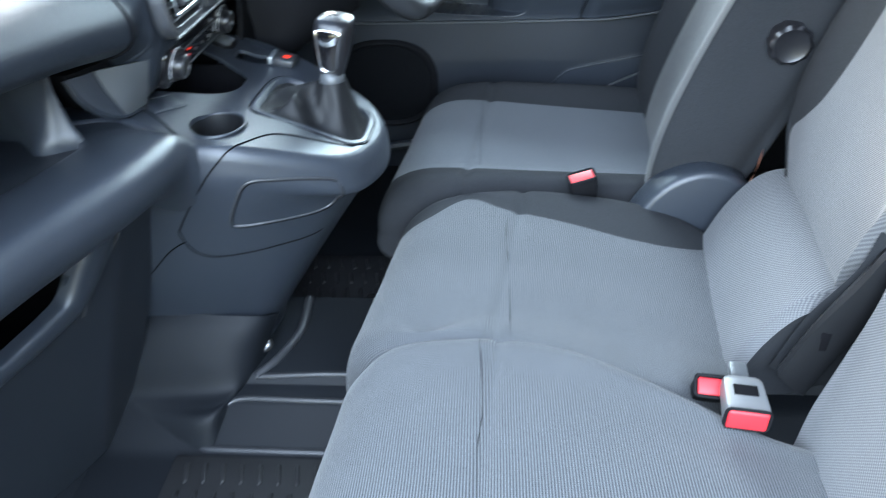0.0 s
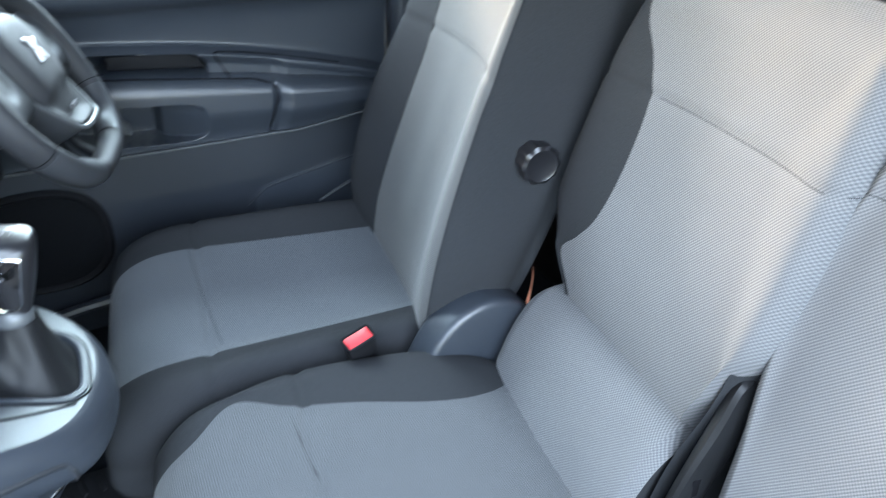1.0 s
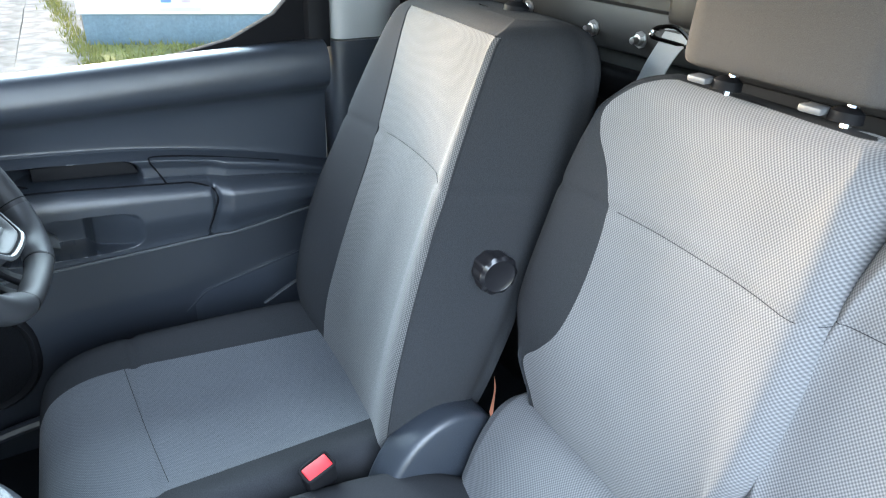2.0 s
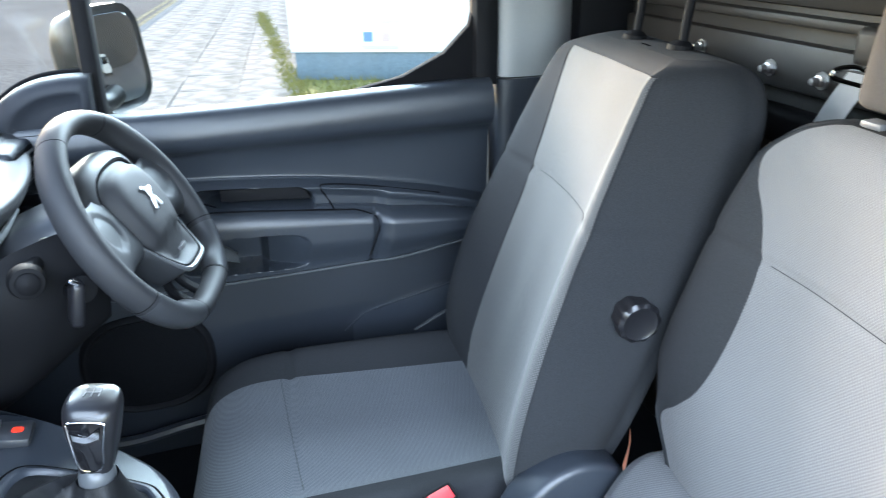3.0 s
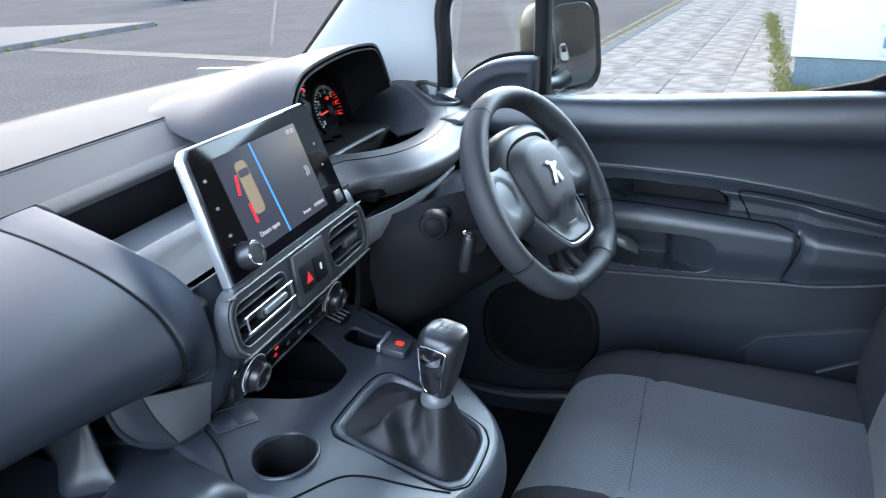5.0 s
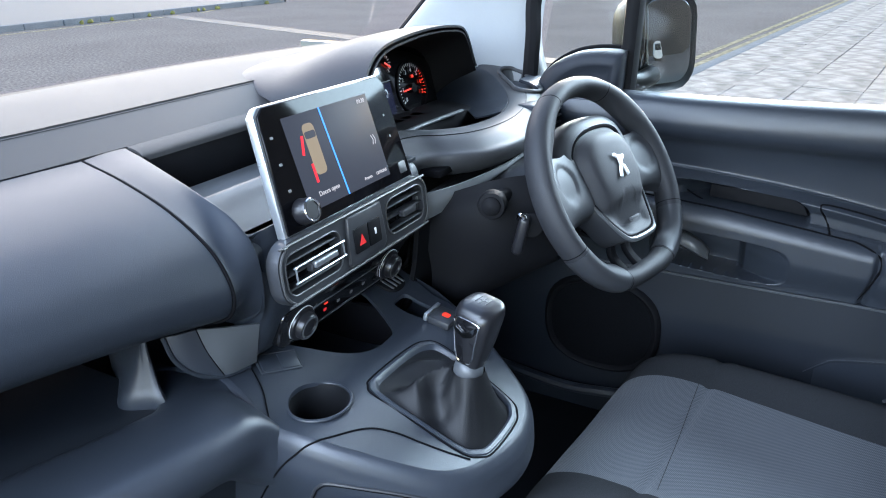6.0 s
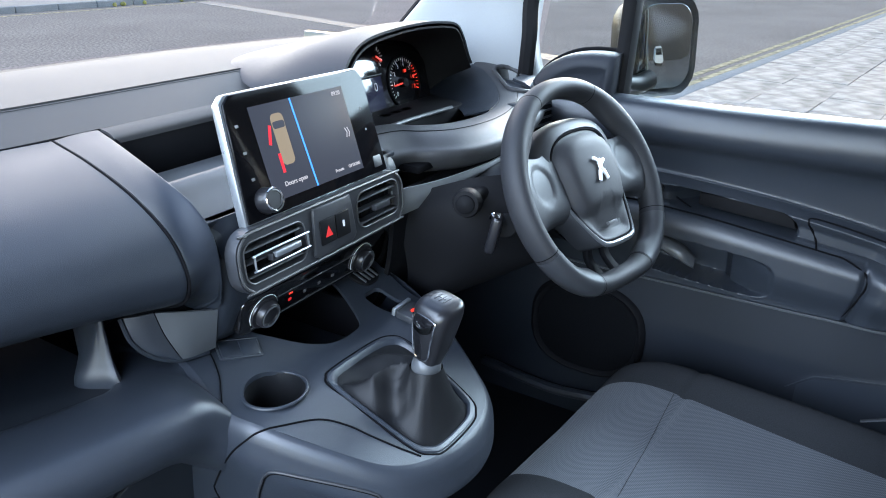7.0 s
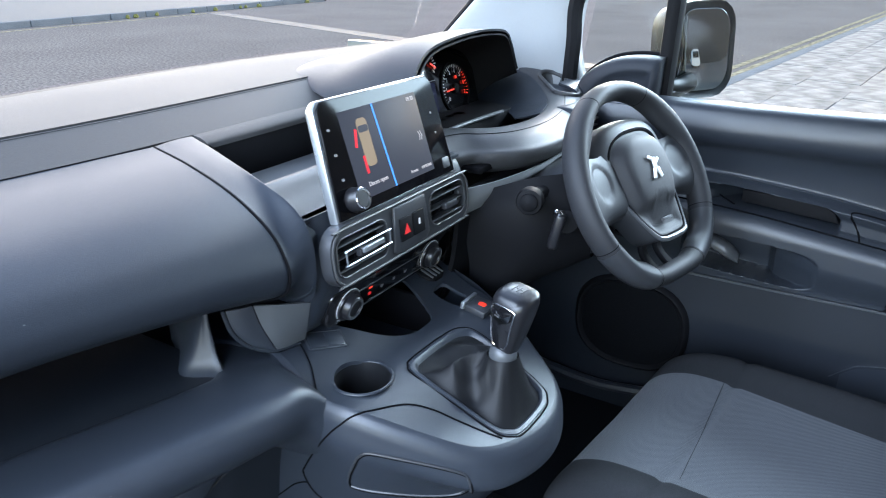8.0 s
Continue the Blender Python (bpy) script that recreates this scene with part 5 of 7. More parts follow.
for cy, w in ((-0.1045, 0.106), (0.1055, 0.100)):
    for k in range(3):
        part("slat", moved(box((-0.012, cy - w / 2 + 0.002, -0.0185 + 0.0165 * k), (0.004, cy + w / 2 - 0.002, -0.0165 + 0.0165 * k), 0.0008), VM), SATIN, ventbar)
    part("slat_edge", moved(box((0.003, cy - w / 2 + 0.003, -0.0188), (0.0046, cy + w / 2 - 0.003, -0.0172), 0.0005), VM), GREYTRIM, ventbar)
    part("slat_edge", moved(box((0.003, cy - w / 2 + 0.003, 0.0142), (0.0046, cy + w / 2 - 0.003, 0.0158), 0.0005), VM), GREYTRIM, ventbar)
    for k in range(5):
        part("vane", moved(box((-0.0118, cy - 0.04 + 0.02 * k, -0.022), (-0.0105, cy - 0.0385 + 0.02 * k, 0.022), 0.0), VM), BLACK, ventbar)
    part("slider", moved(prism(rrect(cy + 0.004, -0.002, 0.034, 0.010, 0.002), 0.002, 0.012, "x", 0.002), VM), SATIN, ventbar)
part("phone_clip", moved(tube([(0.012, y, z) for y, z in rrect(-0.100, 0.0, 0.092, 0.019, 0.004, 2)], 0.0013, 6, True, 1, 3), VM), SILVER, ventbar, "silver wire clip on the vent")
part("clip_pad", moved(prism(rrect(-0.092, 0.001, 0.045, 0.008, 0.002), 0.008, 0.016, "x", 0.002), VM), SILVER, ventbar)
part("switch_block", moved(prism([(-0.042, -0.030), (-0.036, 0.034), (0.040, 0.034), (0.046, -0.024), (0.036, -0.032), (-0.03, -0.034)], 0.004, 0.011, "x", 0.003), VM), SATIN, ventbar)
part("hazard_switch", moved(box((0.010, -0.030, -0.018), (0.0135, 0.0, 0.016), 0.003), VM), BLACK, ventbar, "black hazard switch with a red triangle")
part("hazard_mark", moved(prism([(-0.022, -0.008), (-0.008, -0.008), (-0.015, 0.006)], 0.0132, 0.0142, "x", 0), VM), REDDIM, ventbar)
part("lock_switch", moved(box((0.010, 0.002, -0.018), (0.0135, 0.030, 0.016), 0.003), VM), BLACK, ventbar)
part("lock_mark", moved(prism(rrect(0.016, 0.0, 0.004, 0.009, 0.0015), 0.0132, 0.0140, "x", 0), VM), WHITEMARK, ventbar)

clim = thing("climate_panel", (-0.21, 0.055, 0.59), "gloss black heater panel with two rotary knobs and lit symbols", "control panel")
CM = Matrix.Translation((-0.2075, 0.0575, 0.605)) @ pose(0, 0, 0, 0, 14)
part("panel", moved(prism(rrect(0.008, -0.001, 0.306, 0.056, 0.012), -0.016, 0.0, "x", 0.003), CM), GLOSS, clim)
part("bright_line", moved(box((0.0, -0.125, 0.0075), (0.0012, 0.125, 0.0088), 0), CM), GREYTRIM, clim)
part("bright_line", moved(box((0.0, -0.125, -0.0225), (0.0012, 0.14, -0.0213), 0), CM), GREYTRIM, clim)
for cy in (-0.105, 0.100):
    kp = CM @ Matrix.Translation((0, cy, -0.004)) @ pose(0, 0, 0, 0, 90)
    kn = part("knob", moved(lathe([(0.0235, 0.0), (0.0225, 0.004), (0.0185, 0.005), (0.0180, 0.012), (0.0168, 0.014), (0.0125, 0.0145), (0.0120, 0.012), (0.0, 0.0115)], Matrix.Identity(4)), kp), DIAL, clim, "rotary heater knob with a bright ring")
    part("knob_ring", moved(lathe([(0.0128, 0.0142), (0.0145, 0.0153), (0.0160, 0.0143)], Matrix.Identity(4)), kp), GREYTRIM, kn)
    part("scale_arc", moved(tube([(0.0245 * math.cos(a), 0.0245 * math.sin(a), 0.001) for a in np.linspace(radians(60), radians(300), 10)], 0.0005, 6), kp), WHITEMARK, clim)
for k in range(4):
    cy = -0.055 + 0.030 * k
    part("symbol", moved(prism(rrect(cy, -0.008, 0.0055, 0.0045, 0.001), 0.0, 0.0008, "x", 0), CM), REDDIM if k == 0 else SHIFTMARK, clim, "small lit heater symbol")
part("symbol_lamp", moved(box((0.0, -0.058, 0.001), (0.001, -0.051, 0.003), 0), CM), REDLAMP, clim)

# ---- centre console ----
console = thing("centre_console", (-0.1, 0.03, 0.0), "dark plastic centre console with gear gaiter, drink holder and side panel", "console")


OUT_TOP = [(-0.42, -0.150), (-0.26, -0.155), (-0.17, -0.172), (-0.11, -0.168), (-0.04, -0.137), (0.026, -0.090), (0.057, -0.026), (0.067, 0.050), (0.048, 0.115), (0.0, 0.155), (-0.10, 0.205), (-0.22, 0.24), (-0.42, 0.25)]
OUT_MID = [(-0.42, -0.150), (-0.28, -0.150), (-0.19, -0.155), (-0.12, -0.148), (-0.055, -0.115), (0.0, -0.07), (0.03, -0.01), (0.04, 0.06), (0.02, 0.12), (-0.03, 0.16), (-0.12, 0.20), (-0.24, 0.23), (-0.42, 0.24)]
OUT_LOW = [(-0.44, -0.120), (-0.32, -0.120), (-0.25, -0.118), (-0.18, -0.105), (-0.12, -0.085), (-0.08, -0.05), (-0.06, 0.0), (-0.055, 0.06), (-0.07, 0.11), (-0.11, 0.14), (-0.18, 0.17), (-0.28, 0.20), (-0.44, 0.21)]
OUT_FOOT = [(-0.46, -0.07), (-0.36, -0.072), (-0.30, -0.072), (-0.24, -0.068), (-0.19, -0.058), (-0.165, -0.035), (-0.155, 0.0), (-0.15, 0.05), (-0.16, 0.09), (-0.19, 0.11), (-0.24, 0.13), (-0.32, 0.14), (-0.46, 0.15)]


def level(o, f, drop=0.0):
    c = np.array([-0.18, 0.04])
    out = []
    for x, y in o:
        v = c + (np.array([x, y]) - c) * f
        out.append((v[0], v[1], deck_z(v[0]) - drop))
    return out


def flat(o, z):
    return [(x, y, z if x < -0.1 else z - 0.15 * (x + 0.1)) for x, y in o]


sides = [level(OUT_TOP, 0.938, 0.0), level(OUT_TOP, 0.945, 0.0003), level(OUT_TOP, 0.965, 0.0035), level(OUT_TOP, 0.986, 0.011), level(OUT_TOP, 0.998, 0.024), level(OUT_TOP, 0.996, 0.055), flat(OUT_MID, 0.41), flat(OUT_LOW, 0.26), flat(OUT_FOOT, 0.10), flat(OUT_FOOT, 0.04)]
side_skin = part("side_shell", grid(spline([spline(s, 6, True) for s in sides], 6), ring=True), HARD, console)


def top_plate():
    """The console's deck with openings for the drink holder, the gaiter and the front tray."""
    bm = bmesh.new()
    outer = [(x, y) for x, y, z in spline(level(OUT_TOP, 0.940), 6, True)]
    cup = [(-0.148 + 0.036 * math.cos(a), -0.098 + 0.038 * math.sin(a)) for a in np.linspace(0, 2 * math.pi, 28, endpoint=False)]
    gaiter = [(x, y) for x, y in spline(GAITER, 4, True)]
    tray = [(x, y) for x, y in spline([(-0.39, -0.05), (-0.26, -0.05), (-0.21, -0.025), (-0.165, 0.02), (-0.155, 0.06), (-0.17, 0.10), (-0.26, 0.135), (-0.39, 0.14)], 4, True)]
    slot = rrect(-0.155, 0.165, 0.085, 0.040, 0.010, 3)
    for loop in (outer, cup, gaiter, tray, slot):
        vs = [bm.verts.new((x, y, 0)) for x, y in loop]
        for i in range(len(vs)):
            bm.edges.new((vs[i], vs[(i + 1) % len(vs)]))
    bmesh.ops.triangle_fill(bm, edges=bm.edges[:], use_beauty=True, normal=(0, 0, 1))
    for longest in (0.03, 0.02, 0.014, 0.012):
        bmesh.ops.subdivide_edges(bm, edges=[e for e in bm.edges if e.calc_length() > longest], cuts=1)
        bmesh.ops.triangulate(bm, faces=bm.faces[:])
    for v in bm.verts:
        v.co.z = deck_z(v.co.x)
    r = bmesh.ops.extrude_face_region(bm, geom=bm.faces[:])
    bmesh.ops.translate(bm, verts=[v for v in r["geom"] if isinstance(v, bmesh.types.BMVert)], vec=(0, 0, -0.006))
    return bm


GAITER = [(-0.112, -0.015), (-0.107, -0.032), (-0.092, -0.041), (-0.036, -0.040), (0.012, -0.035), (0.028, -0.024), (0.036, -0.006), (0.037, 0.048), (0.031, 0.070), (0.015, 0.083), (-0.048, 0.091), (-0.085, 0.093), (-0.101, 0.083), (-0.109, 0.057)]
deck_ob = part("deck", top_plate(), HARD, console, angle=50)
part("deck_seam", tube([(x, y, deck_z(x) + dz) for x, y, dz in ((-0.300, -0.094, 0.001), (-0.262, -0.104, 0.001), (-0.235, -0.115, 0.001), (-0.207, -0.130, 0.001), (-0.188, -0.146, 0.001), (-0.174, -0.158, 0.0))], 0.0009, 6), DARKHOLE, console)
cupm = Matrix.Translation((-0.148, -0.098, deck_z(-0.148) - 0.0005))
part("holder_lip", moved(tube([(0.0385 * math.cos(a), 0.0405 * math.sin(a), 0.0012) for a in np.linspace(0, 2 * math.pi, 36, endpoint=False)], 0.0022, 8, True, 1, 1), cupm), HARD, console, "rounded lip of the drink holder")
part("drink_holder", moved(lathe([(0.0405, 0.0), (0.0395, 0.0018), (0.0372, 0.001), (0.0355, -0.008), (0.0345, -0.06), (0.030, -0.064), (0.0, -0.065)], Matrix.Identity(4), 36), cupm), HOLDER, console, "round drink holder")
part("tray_well", shell(loft([[(-0.42, y, 0.555), (-0.41, y, 0.48), (-0.30, y, 0.465), (-0.19, y, 0.475), (-0.145, y, 0.528)] for y in (-0.055, 0.04, 0.145)], 5, 5), 0.003), DASH, console, "dark front tray")
# tray ends and slot well carry their inner shade as near-black colour
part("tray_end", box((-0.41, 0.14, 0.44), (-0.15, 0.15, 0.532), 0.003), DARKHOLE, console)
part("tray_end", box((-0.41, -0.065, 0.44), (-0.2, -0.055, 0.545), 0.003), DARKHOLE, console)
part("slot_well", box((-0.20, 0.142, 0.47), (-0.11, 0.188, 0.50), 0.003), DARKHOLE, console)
BR = Matrix.Translation((-0.114, 0.156, deck_z(-0.114) - 0.001)) @ pose(0, 0, 0, 0, 10)
part("brake_switch", moved(box((-0.018, -0.020, 0.0), (0.018, 0.020, 0.012), 0.003), BR), SATIN, console, "parking brake switch with a lit red symbol")
part("brake_symbol", moved(prism(rrect(0.003, 0.0, 0.012, 0.010, 0.003), 0.0118, 0.0128, "z", 0), BR), REDLAMP, console)
part("switch_trim", moved(box((-0.024, -0.021, 0.002), (-0.018, 0.021, 0.014), 0.001), BR), SILVER, console)
cp = Matrix.Translation((-0.225, 0.185, deck_z(-0.225) + 0.001)) @ pose(0, 0, 0, 0, 22)
part("coin_holder", moved(prism(rrect(0, 0, 0.045, 0.05, 0.02), -0.004, 0.004, "z", 0.002), cp), BLACK, console)
for k in range(4):
    part("coin_slot", moved(box((-0.017, -0.017 + 0.010 * k, 0.003), (0.017, -0.013 + 0.010 * k, 0.006), 0.001), cp), GREYTRIM, console)
um = Matrix.Translation((-0.224, -0.080, deck_z(-0.224) + 0.0012)) @ pose(0, 0, 0, 0, 23) @ pose(0, 0, 0, 0, 0, 62)
part("socket_cover", moved(prism(rrect(0, 0, 0.056, 0.032, 0.003), -0.003, 0.0006, "z", 0.0004), um), HARD, console)
part("socket_rim", moved(tube([(x, y, 0.0009) for x, y in rrect(0, 0, 0.054, 0.030, 0.003, 1)], 0.0005, 6, True, 1, 2), um), GREYTRIM, console)
for k in (-1, 1):
    part("socket_flap", moved(prism(rrect(0.013 * k, 0, 0.023, 0.026, 0.002), 0.0002, 0.0016, "z", 0.0005), um), HARD, console)
# gaiter frame, leather gaiter, lever
def on_deck(pts, dz):
    return [(x, y, deck_z(x) + dz) for x, y in pts]


def scaled(pts, f, c=(-0.035, 0.025)):
    return [(c[0] + (x - c[0]) * f, c[1] + (y - c[1]) * f) for x, y in pts]


part("gaiter_frame", grid(np.array([spline(on_deck(scaled(GAITER, f), dz), 5, True) for f, dz in ((1.11, -0.002), (1.10, 0.002), (1.04, 0.0030), (1.0, 0.001), (0.96, -0.006))]), ring=True), HARD, console, "smooth frame round the gaiter")
part("frame_groove", tube(on_deck(scaled(GAITER, 1.135), 0.0), 0.0014, 6, True, 1, 4), DARKHOLE, console)
lever_top = Vector((-0.007, 0.025, 0.550))
base = spline(on_deck(scaled(GAITER, 0.985), -0.004), 10, True)
P = []
for s in np.linspace(0, 1, 30):
    ringp = []
    for x, y, z in base:
        a = math.atan2(y - lever_top.y, x - lever_top.x)
        tx, ty = lever_top.x + 0.021 * math.cos(a), lever_top.y + 0.021 * math.sin(a)
        front = max(0.0, math.cos(a - 3.5)) ** 1.5
        slack = math.sin(math.pi * s) ** 0.8
        fold = 0.011 * (1 - 2 * abs(math.sin(3.0 * a + 3.2 * s))) * front + 0.0025 * math.sin(7 * a - 4 * s + 0.5)
        # a tent: a steep neck, then a slack skirt with folds at the front
        rise = 0.22 * s + 0.78 * s ** (1.5 + 3.2 * front)
        e = s ** (0.95 - 0.20 * front)
        ringp.append((x + (tx - x) * e, y + (ty - y) * e, z + (lever_top.z - z) * rise + slack * (fold * (0.22 + front) + 0.004 * abs(math.sin(2 * a + 0.6)))))
    P.append(ringp)
part("gaiter", grid(np.array(P), ring=True), LEATHER, console, "creased black leatherette gaiter", angle=75)

lever = thing("gear_lever", (-0.006, 0.026, 0.545), "black and chrome gear lever knob above the gaiter", "gear lever")
LM = Matrix.Translation(lever_top) @ pose(0, 0, 0, -12, 5, -12) @ Matrix.Scale(0.92, 4)
part("collar", moved(lathe([(0.020, -0.006), (0.021, 0.0), (0.0195, 0.009), (0.017, 0.012)], Matrix.Identity(4), 24), LM), GREYTRIM, lever, "satin grey collar")
kn = []
for z, wx, wy, ox in ((0.008, 0.017, 0.015, 0.0), (0.022, 0.020, 0.018, 0.0), (0.045, 0.025, 0.023, -0.001), (0.070, 0.029, 0.026, -0.002), (0.088, 0.030, 0.026, -0.002), (0.098, 0.026, 0.022, -0.001), (0.102, 0.014, 0.012, 0.0)):
    kn.append([(px, oy_ - 0.0, z - (0.28 * -py if z > 0.06 else 0)) for px, py in rrect(0, 0, wx * 2, wy * 2, min(wx, wy) * 0.7, 3) for oy_ in (py + ox,)])
part("knob", moved(loft(kn, 5, 2, True, True), LM), DIAL, lever, "satin grey black knob shell")


def face_y(z):
    """The knob's flat face at a height of it."""
    return -float(np.interp(z, (0.008, 0.022, 0.045, 0.070, 0.088), (0.015, 0.018, 0.024, 0.028, 0.028)))


inl = [(-0.011, 0.018), (0.011, 0.018), (0.016, 0.045), (0.019, 0.070), (0.017, 0.078), (-0.017, 0.078), (-0.019, 0.070), (-0.016, 0.045)]
part("knob_inlay", moved(shell(loft([[(-w, face_y(z) - 0.0004, z), (0, face_y(z) - 0.0022, z), (w, face_y(z) - 0.0004, z)] for z, w in ((0.016, 0.011), (0.03, 0.013), (0.05, 0.0165), (0.068, 0.019), (0.079, 0.017))], 5, 5), 0.0015), LM), GLOSS, lever, "gloss black inlay")
part("inlay_edge", moved(tube([(x, face_y(z) - 0.0006, z) for x, z in inl], 0.0011, 6, True, 1, 4), LM), CHROME, lever, "bright line round the inlay")
part("knob_flash", moved(shell(loft([[(x, face_y(z) - 0.0034, z) for x, z in r_] for r_ in (((-0.015, 0.066), (0.0, 0.062), (0.016, 0.074)), ((-0.013, 0.058), (0.0, 0.055), (0.014, 0.060)))], 3, 3), 0.0008), LM), CHROME, lever, "chrome flash on the inlay")
LMT = LM @ Matrix.Translation((0.0, 0.0, 0.1022)) @ pose(0, 0, 0, 14)
for bx in (-0.008, 0.0, 0.008):
    part("shift_mark", moved(box((bx - 0.0006, -0.008, -0.002), (bx + 0.0006, 0.008, 0.0006), 0), LMT), SHIFTMARK, lever)
part("shift_mark", moved(box((-0.008, -0.0006, -0.002), (0.008, 0.0006, 0.0006), 0), LMT), SHIFTMARK, lever)

# big shaped side panel and its inset, drawn as fine lines that follow the console's skin
n_side = len(side_skin.data.vertices)
skin_bvh = BVHTree.FromPolygons([v.co + console.location for ob in (side_skin, deck_ob) for v in ob.data.vertices], [tuple(p.vertices) for p in side_skin.data.polygons] + [tuple(k + n_side for k in p.vertices) for p in deck_ob.data.polygons])


def on_skin(pts, out=0.0003, closed=False, per=8):
    """A dense curve through pts, laid on the console's skin."""
    res = []
    for p in spline(pts, per, closed):
        loc, nor, _, _ = skin_bvh.find_nearest(Vector(p))
        res.append(tuple(loc + nor * out))
    return res


GAP = [(-0.03, -0.060, 0.336), (-0.041, -0.064, 0.335), (-0.086, -0.100, 0.336), (-0.126, -0.118, 0.334), (-0.166, -0.129, 0.333), (-0.190, -0.134, 0.336), (-0.209, -0.140, 0.352), (-0.217, -0.148, 0.384), (-0.210, -0.153, 0.401), (-0.181, -0.163, 0.445), (-0.147, -0.172, 0.491), (-0.126, -0.170, 0.514), (-0.113, -0.163, 0.526), (-0.100, -0.143, 0.527), (-0.077, -0.101, 0.519), (-0.051, -0.081, 0.509), (-0.026, -0.070, 0.497), (0.004, -0.056, 0.483), (0.030, -0.043, 0.473)]
part("lower_seam", tube(on_skin([(-0.214, -0.143, 0.368), (-0.225, -0.144, 0.362), (-0.247, -0.140, 0.345), (-0.274, -0.133, 0.316), (-0.311, -0.124, 0.276), (-0.334, -0.120, 0.250), (-0.359, -0.112, 0.211)]), 0.0011, 6, per=1), DARKHOLE, console)
part("panel_gap", tube(on_skin(GAP), 0.0013, 6, per=1), DARKHOLE, console)
INSET = [(-0.093, -0.163, 0.479), (-0.068, -0.153, 0.477), (-0.027, -0.130, 0.467), (0.003, -0.109, 0.455), (0.013, -0.102, 0.445), (0.013, -0.092, 0.422), (0.003, -0.082, 0.402), (-0.012, -0.082, 0.391), (-0.043, -0.101, 0.390), (-0.087, -0.128, 0.394), (-0.130, -0.146, 0.397), (-0.137, -0.150, 0.403), (-0.131, -0.155, 0.424), (-0.114, -0.163, 0.457), (-0.106, -0.165, 0.470)]
part("inset_rim", tube(on_skin(INSET, 0.0004, True), 0.0019, 8, True, per=1), SATIN, console, "moulded rim of the side inset")
part("inset_groove", tube([tuple(Vector(p) + Vector((0.0015, 0.0, -0.0022))) for p in on_skin(INSET, 0.0002, True)], 0.0012, 6, True, per=1), DARKHOLE, console)
# flared plinth where the console meets the tunnel
# takes the darker floor lining: shade low on the console painted by colour
part("plinth", shell(loft([[(-0.45, -0.095, 0.165), (-0.313, -0.092, 0.19), (-0.21, -0.090, 0.183), (-0.155, -0.075, 0.172), (-0.135, -0.045, 0.155)],
                           [(-0.452, -0.118, 0.148), (-0.316, -0.114, 0.166), (-0.216, -0.110, 0.160), (-0.163, -0.092, 0.150), (-0.146, -0.05, 0.135)],
                           [(-0.46, -0.138, 0.11), (-0.318, -0.136, 0.122), (-0.222, -0.132, 0.118), (-0.176, -0.108, 0.112), (-0.157, -0.058, 0.106)],
                           [(-0.47, -0.152, 0.07), (-0.312, -0.153, 0.072), (-0.215, -0.150, 0.072), (-0.184, -0.124, 0.076), (-0.163, -0.064, 0.080)],
                           [(-0.50, -0.168, 0.05), (-0.345, -0.172, 0.052), (-0.232, -0.184, 0.060), (-0.200, -0.152, 0.064), (-0.168, -0.072, 0.074)],
                           [(-0.50, -0.180, 0.034), (-0.352, -0.182, 0.036), (-0.238, -0.206, 0.052), (-0.207, -0.170, 0.060), (-0.170, -0.078, 0.066)],
                           [(-0.50, -0.190, 0.010), (-0.356, -0.190, 0.012), (-0.243, -0.220, 0.001), (-0.212, -0.182, 0.040), (-0.172, -0.084, 0.060)]], 6, 6), 0.004), CARPET, console, "flared plinth at the console's foot")
part("floor_bolt", moved(lathe([(0.012, -0.004), (0.012, 0.002), (0.009, 0.005), (0.004, 0.006), (0.0, 0.004)], Matrix.Identity(4), 12), Matrix.Translation((-0.160, -0.068, 0.100)) @ pose(0, 0, 0, 60, 0, 40)), STEEL, console, "bright screw at the foot")
# mats with raised ribs
for cx, cy, z, n1, name in ((-0.12, -0.33, 0.0, 9, "outer"), (-0.03, 0.25, 0.0, 10, "inner")):
    m_ = thing("floor_mat", (cx, cy, z), "black rubber floor mat with raised ribs", "floor mat", "floor mats")
    part("mat", box((cx - 0.16, cy - 0.09, z + 0.002), (cx + 0.16, cy + 0.09, z + 0.010), 0.003), RUBBER, m_)
    for k in range(n1):
        for j in range(3):
            part("rib", moved(box((-0.0035, -0.02, 0), (0.0035, 0.02, 0.006), 0.002, 1), pose(cx - 0.13 + 0.03 * k, cy - 0.055 + 0.055 * j, z + 0.008, 0, 0, 12)), RUBBER, m_)
for nm, pts, r_, lab in (("tunnel_ridge", [(-0.167, -0.121, 0.074), (-0.08, -0.117, 0.077), (0.0, -0.114, 0.077), (0.3, -0.112, 0.077)], 0.005, "black moulded ridge along the floor tunnel"),
                         ("tunnel_step", [(-0.215, -0.176, 0.052), (-0.185, -0.160, 0.060), (-0.10, -0.160, 0.060), (0.0, -0.161, 0.060), (0.3, -0.161, 0.060)], 0.005, "black moulded step of the floor tunnel"),
                         ("tunnel_foot", [(-0.374, -0.149, 0.012), (-0.30, -0.190, 0.008), (-0.245, -0.217, 0.005), (-0.225, -0.222, 0.005), (-0.15, -0.223, 0.005), (-0.05, -0.224, 0.005), (0.3, -0.226, 0.005)], 0.006, "black moulded foot of the floor tunnel"),
                         ("tunnel_lip", [(-0.116, 0.085, 0.084), (-0.112, 0.02, 0.084), (-0.114, -0.02, 0.084), (-0.138, -0.085, 0.082), (-0.167, -0.121, 0.076)], 0.008, "black raised lip round the console foot")):
    solo(nm, tube(pts, r_, 10), SATIN, lab, "floor trim", "structure")


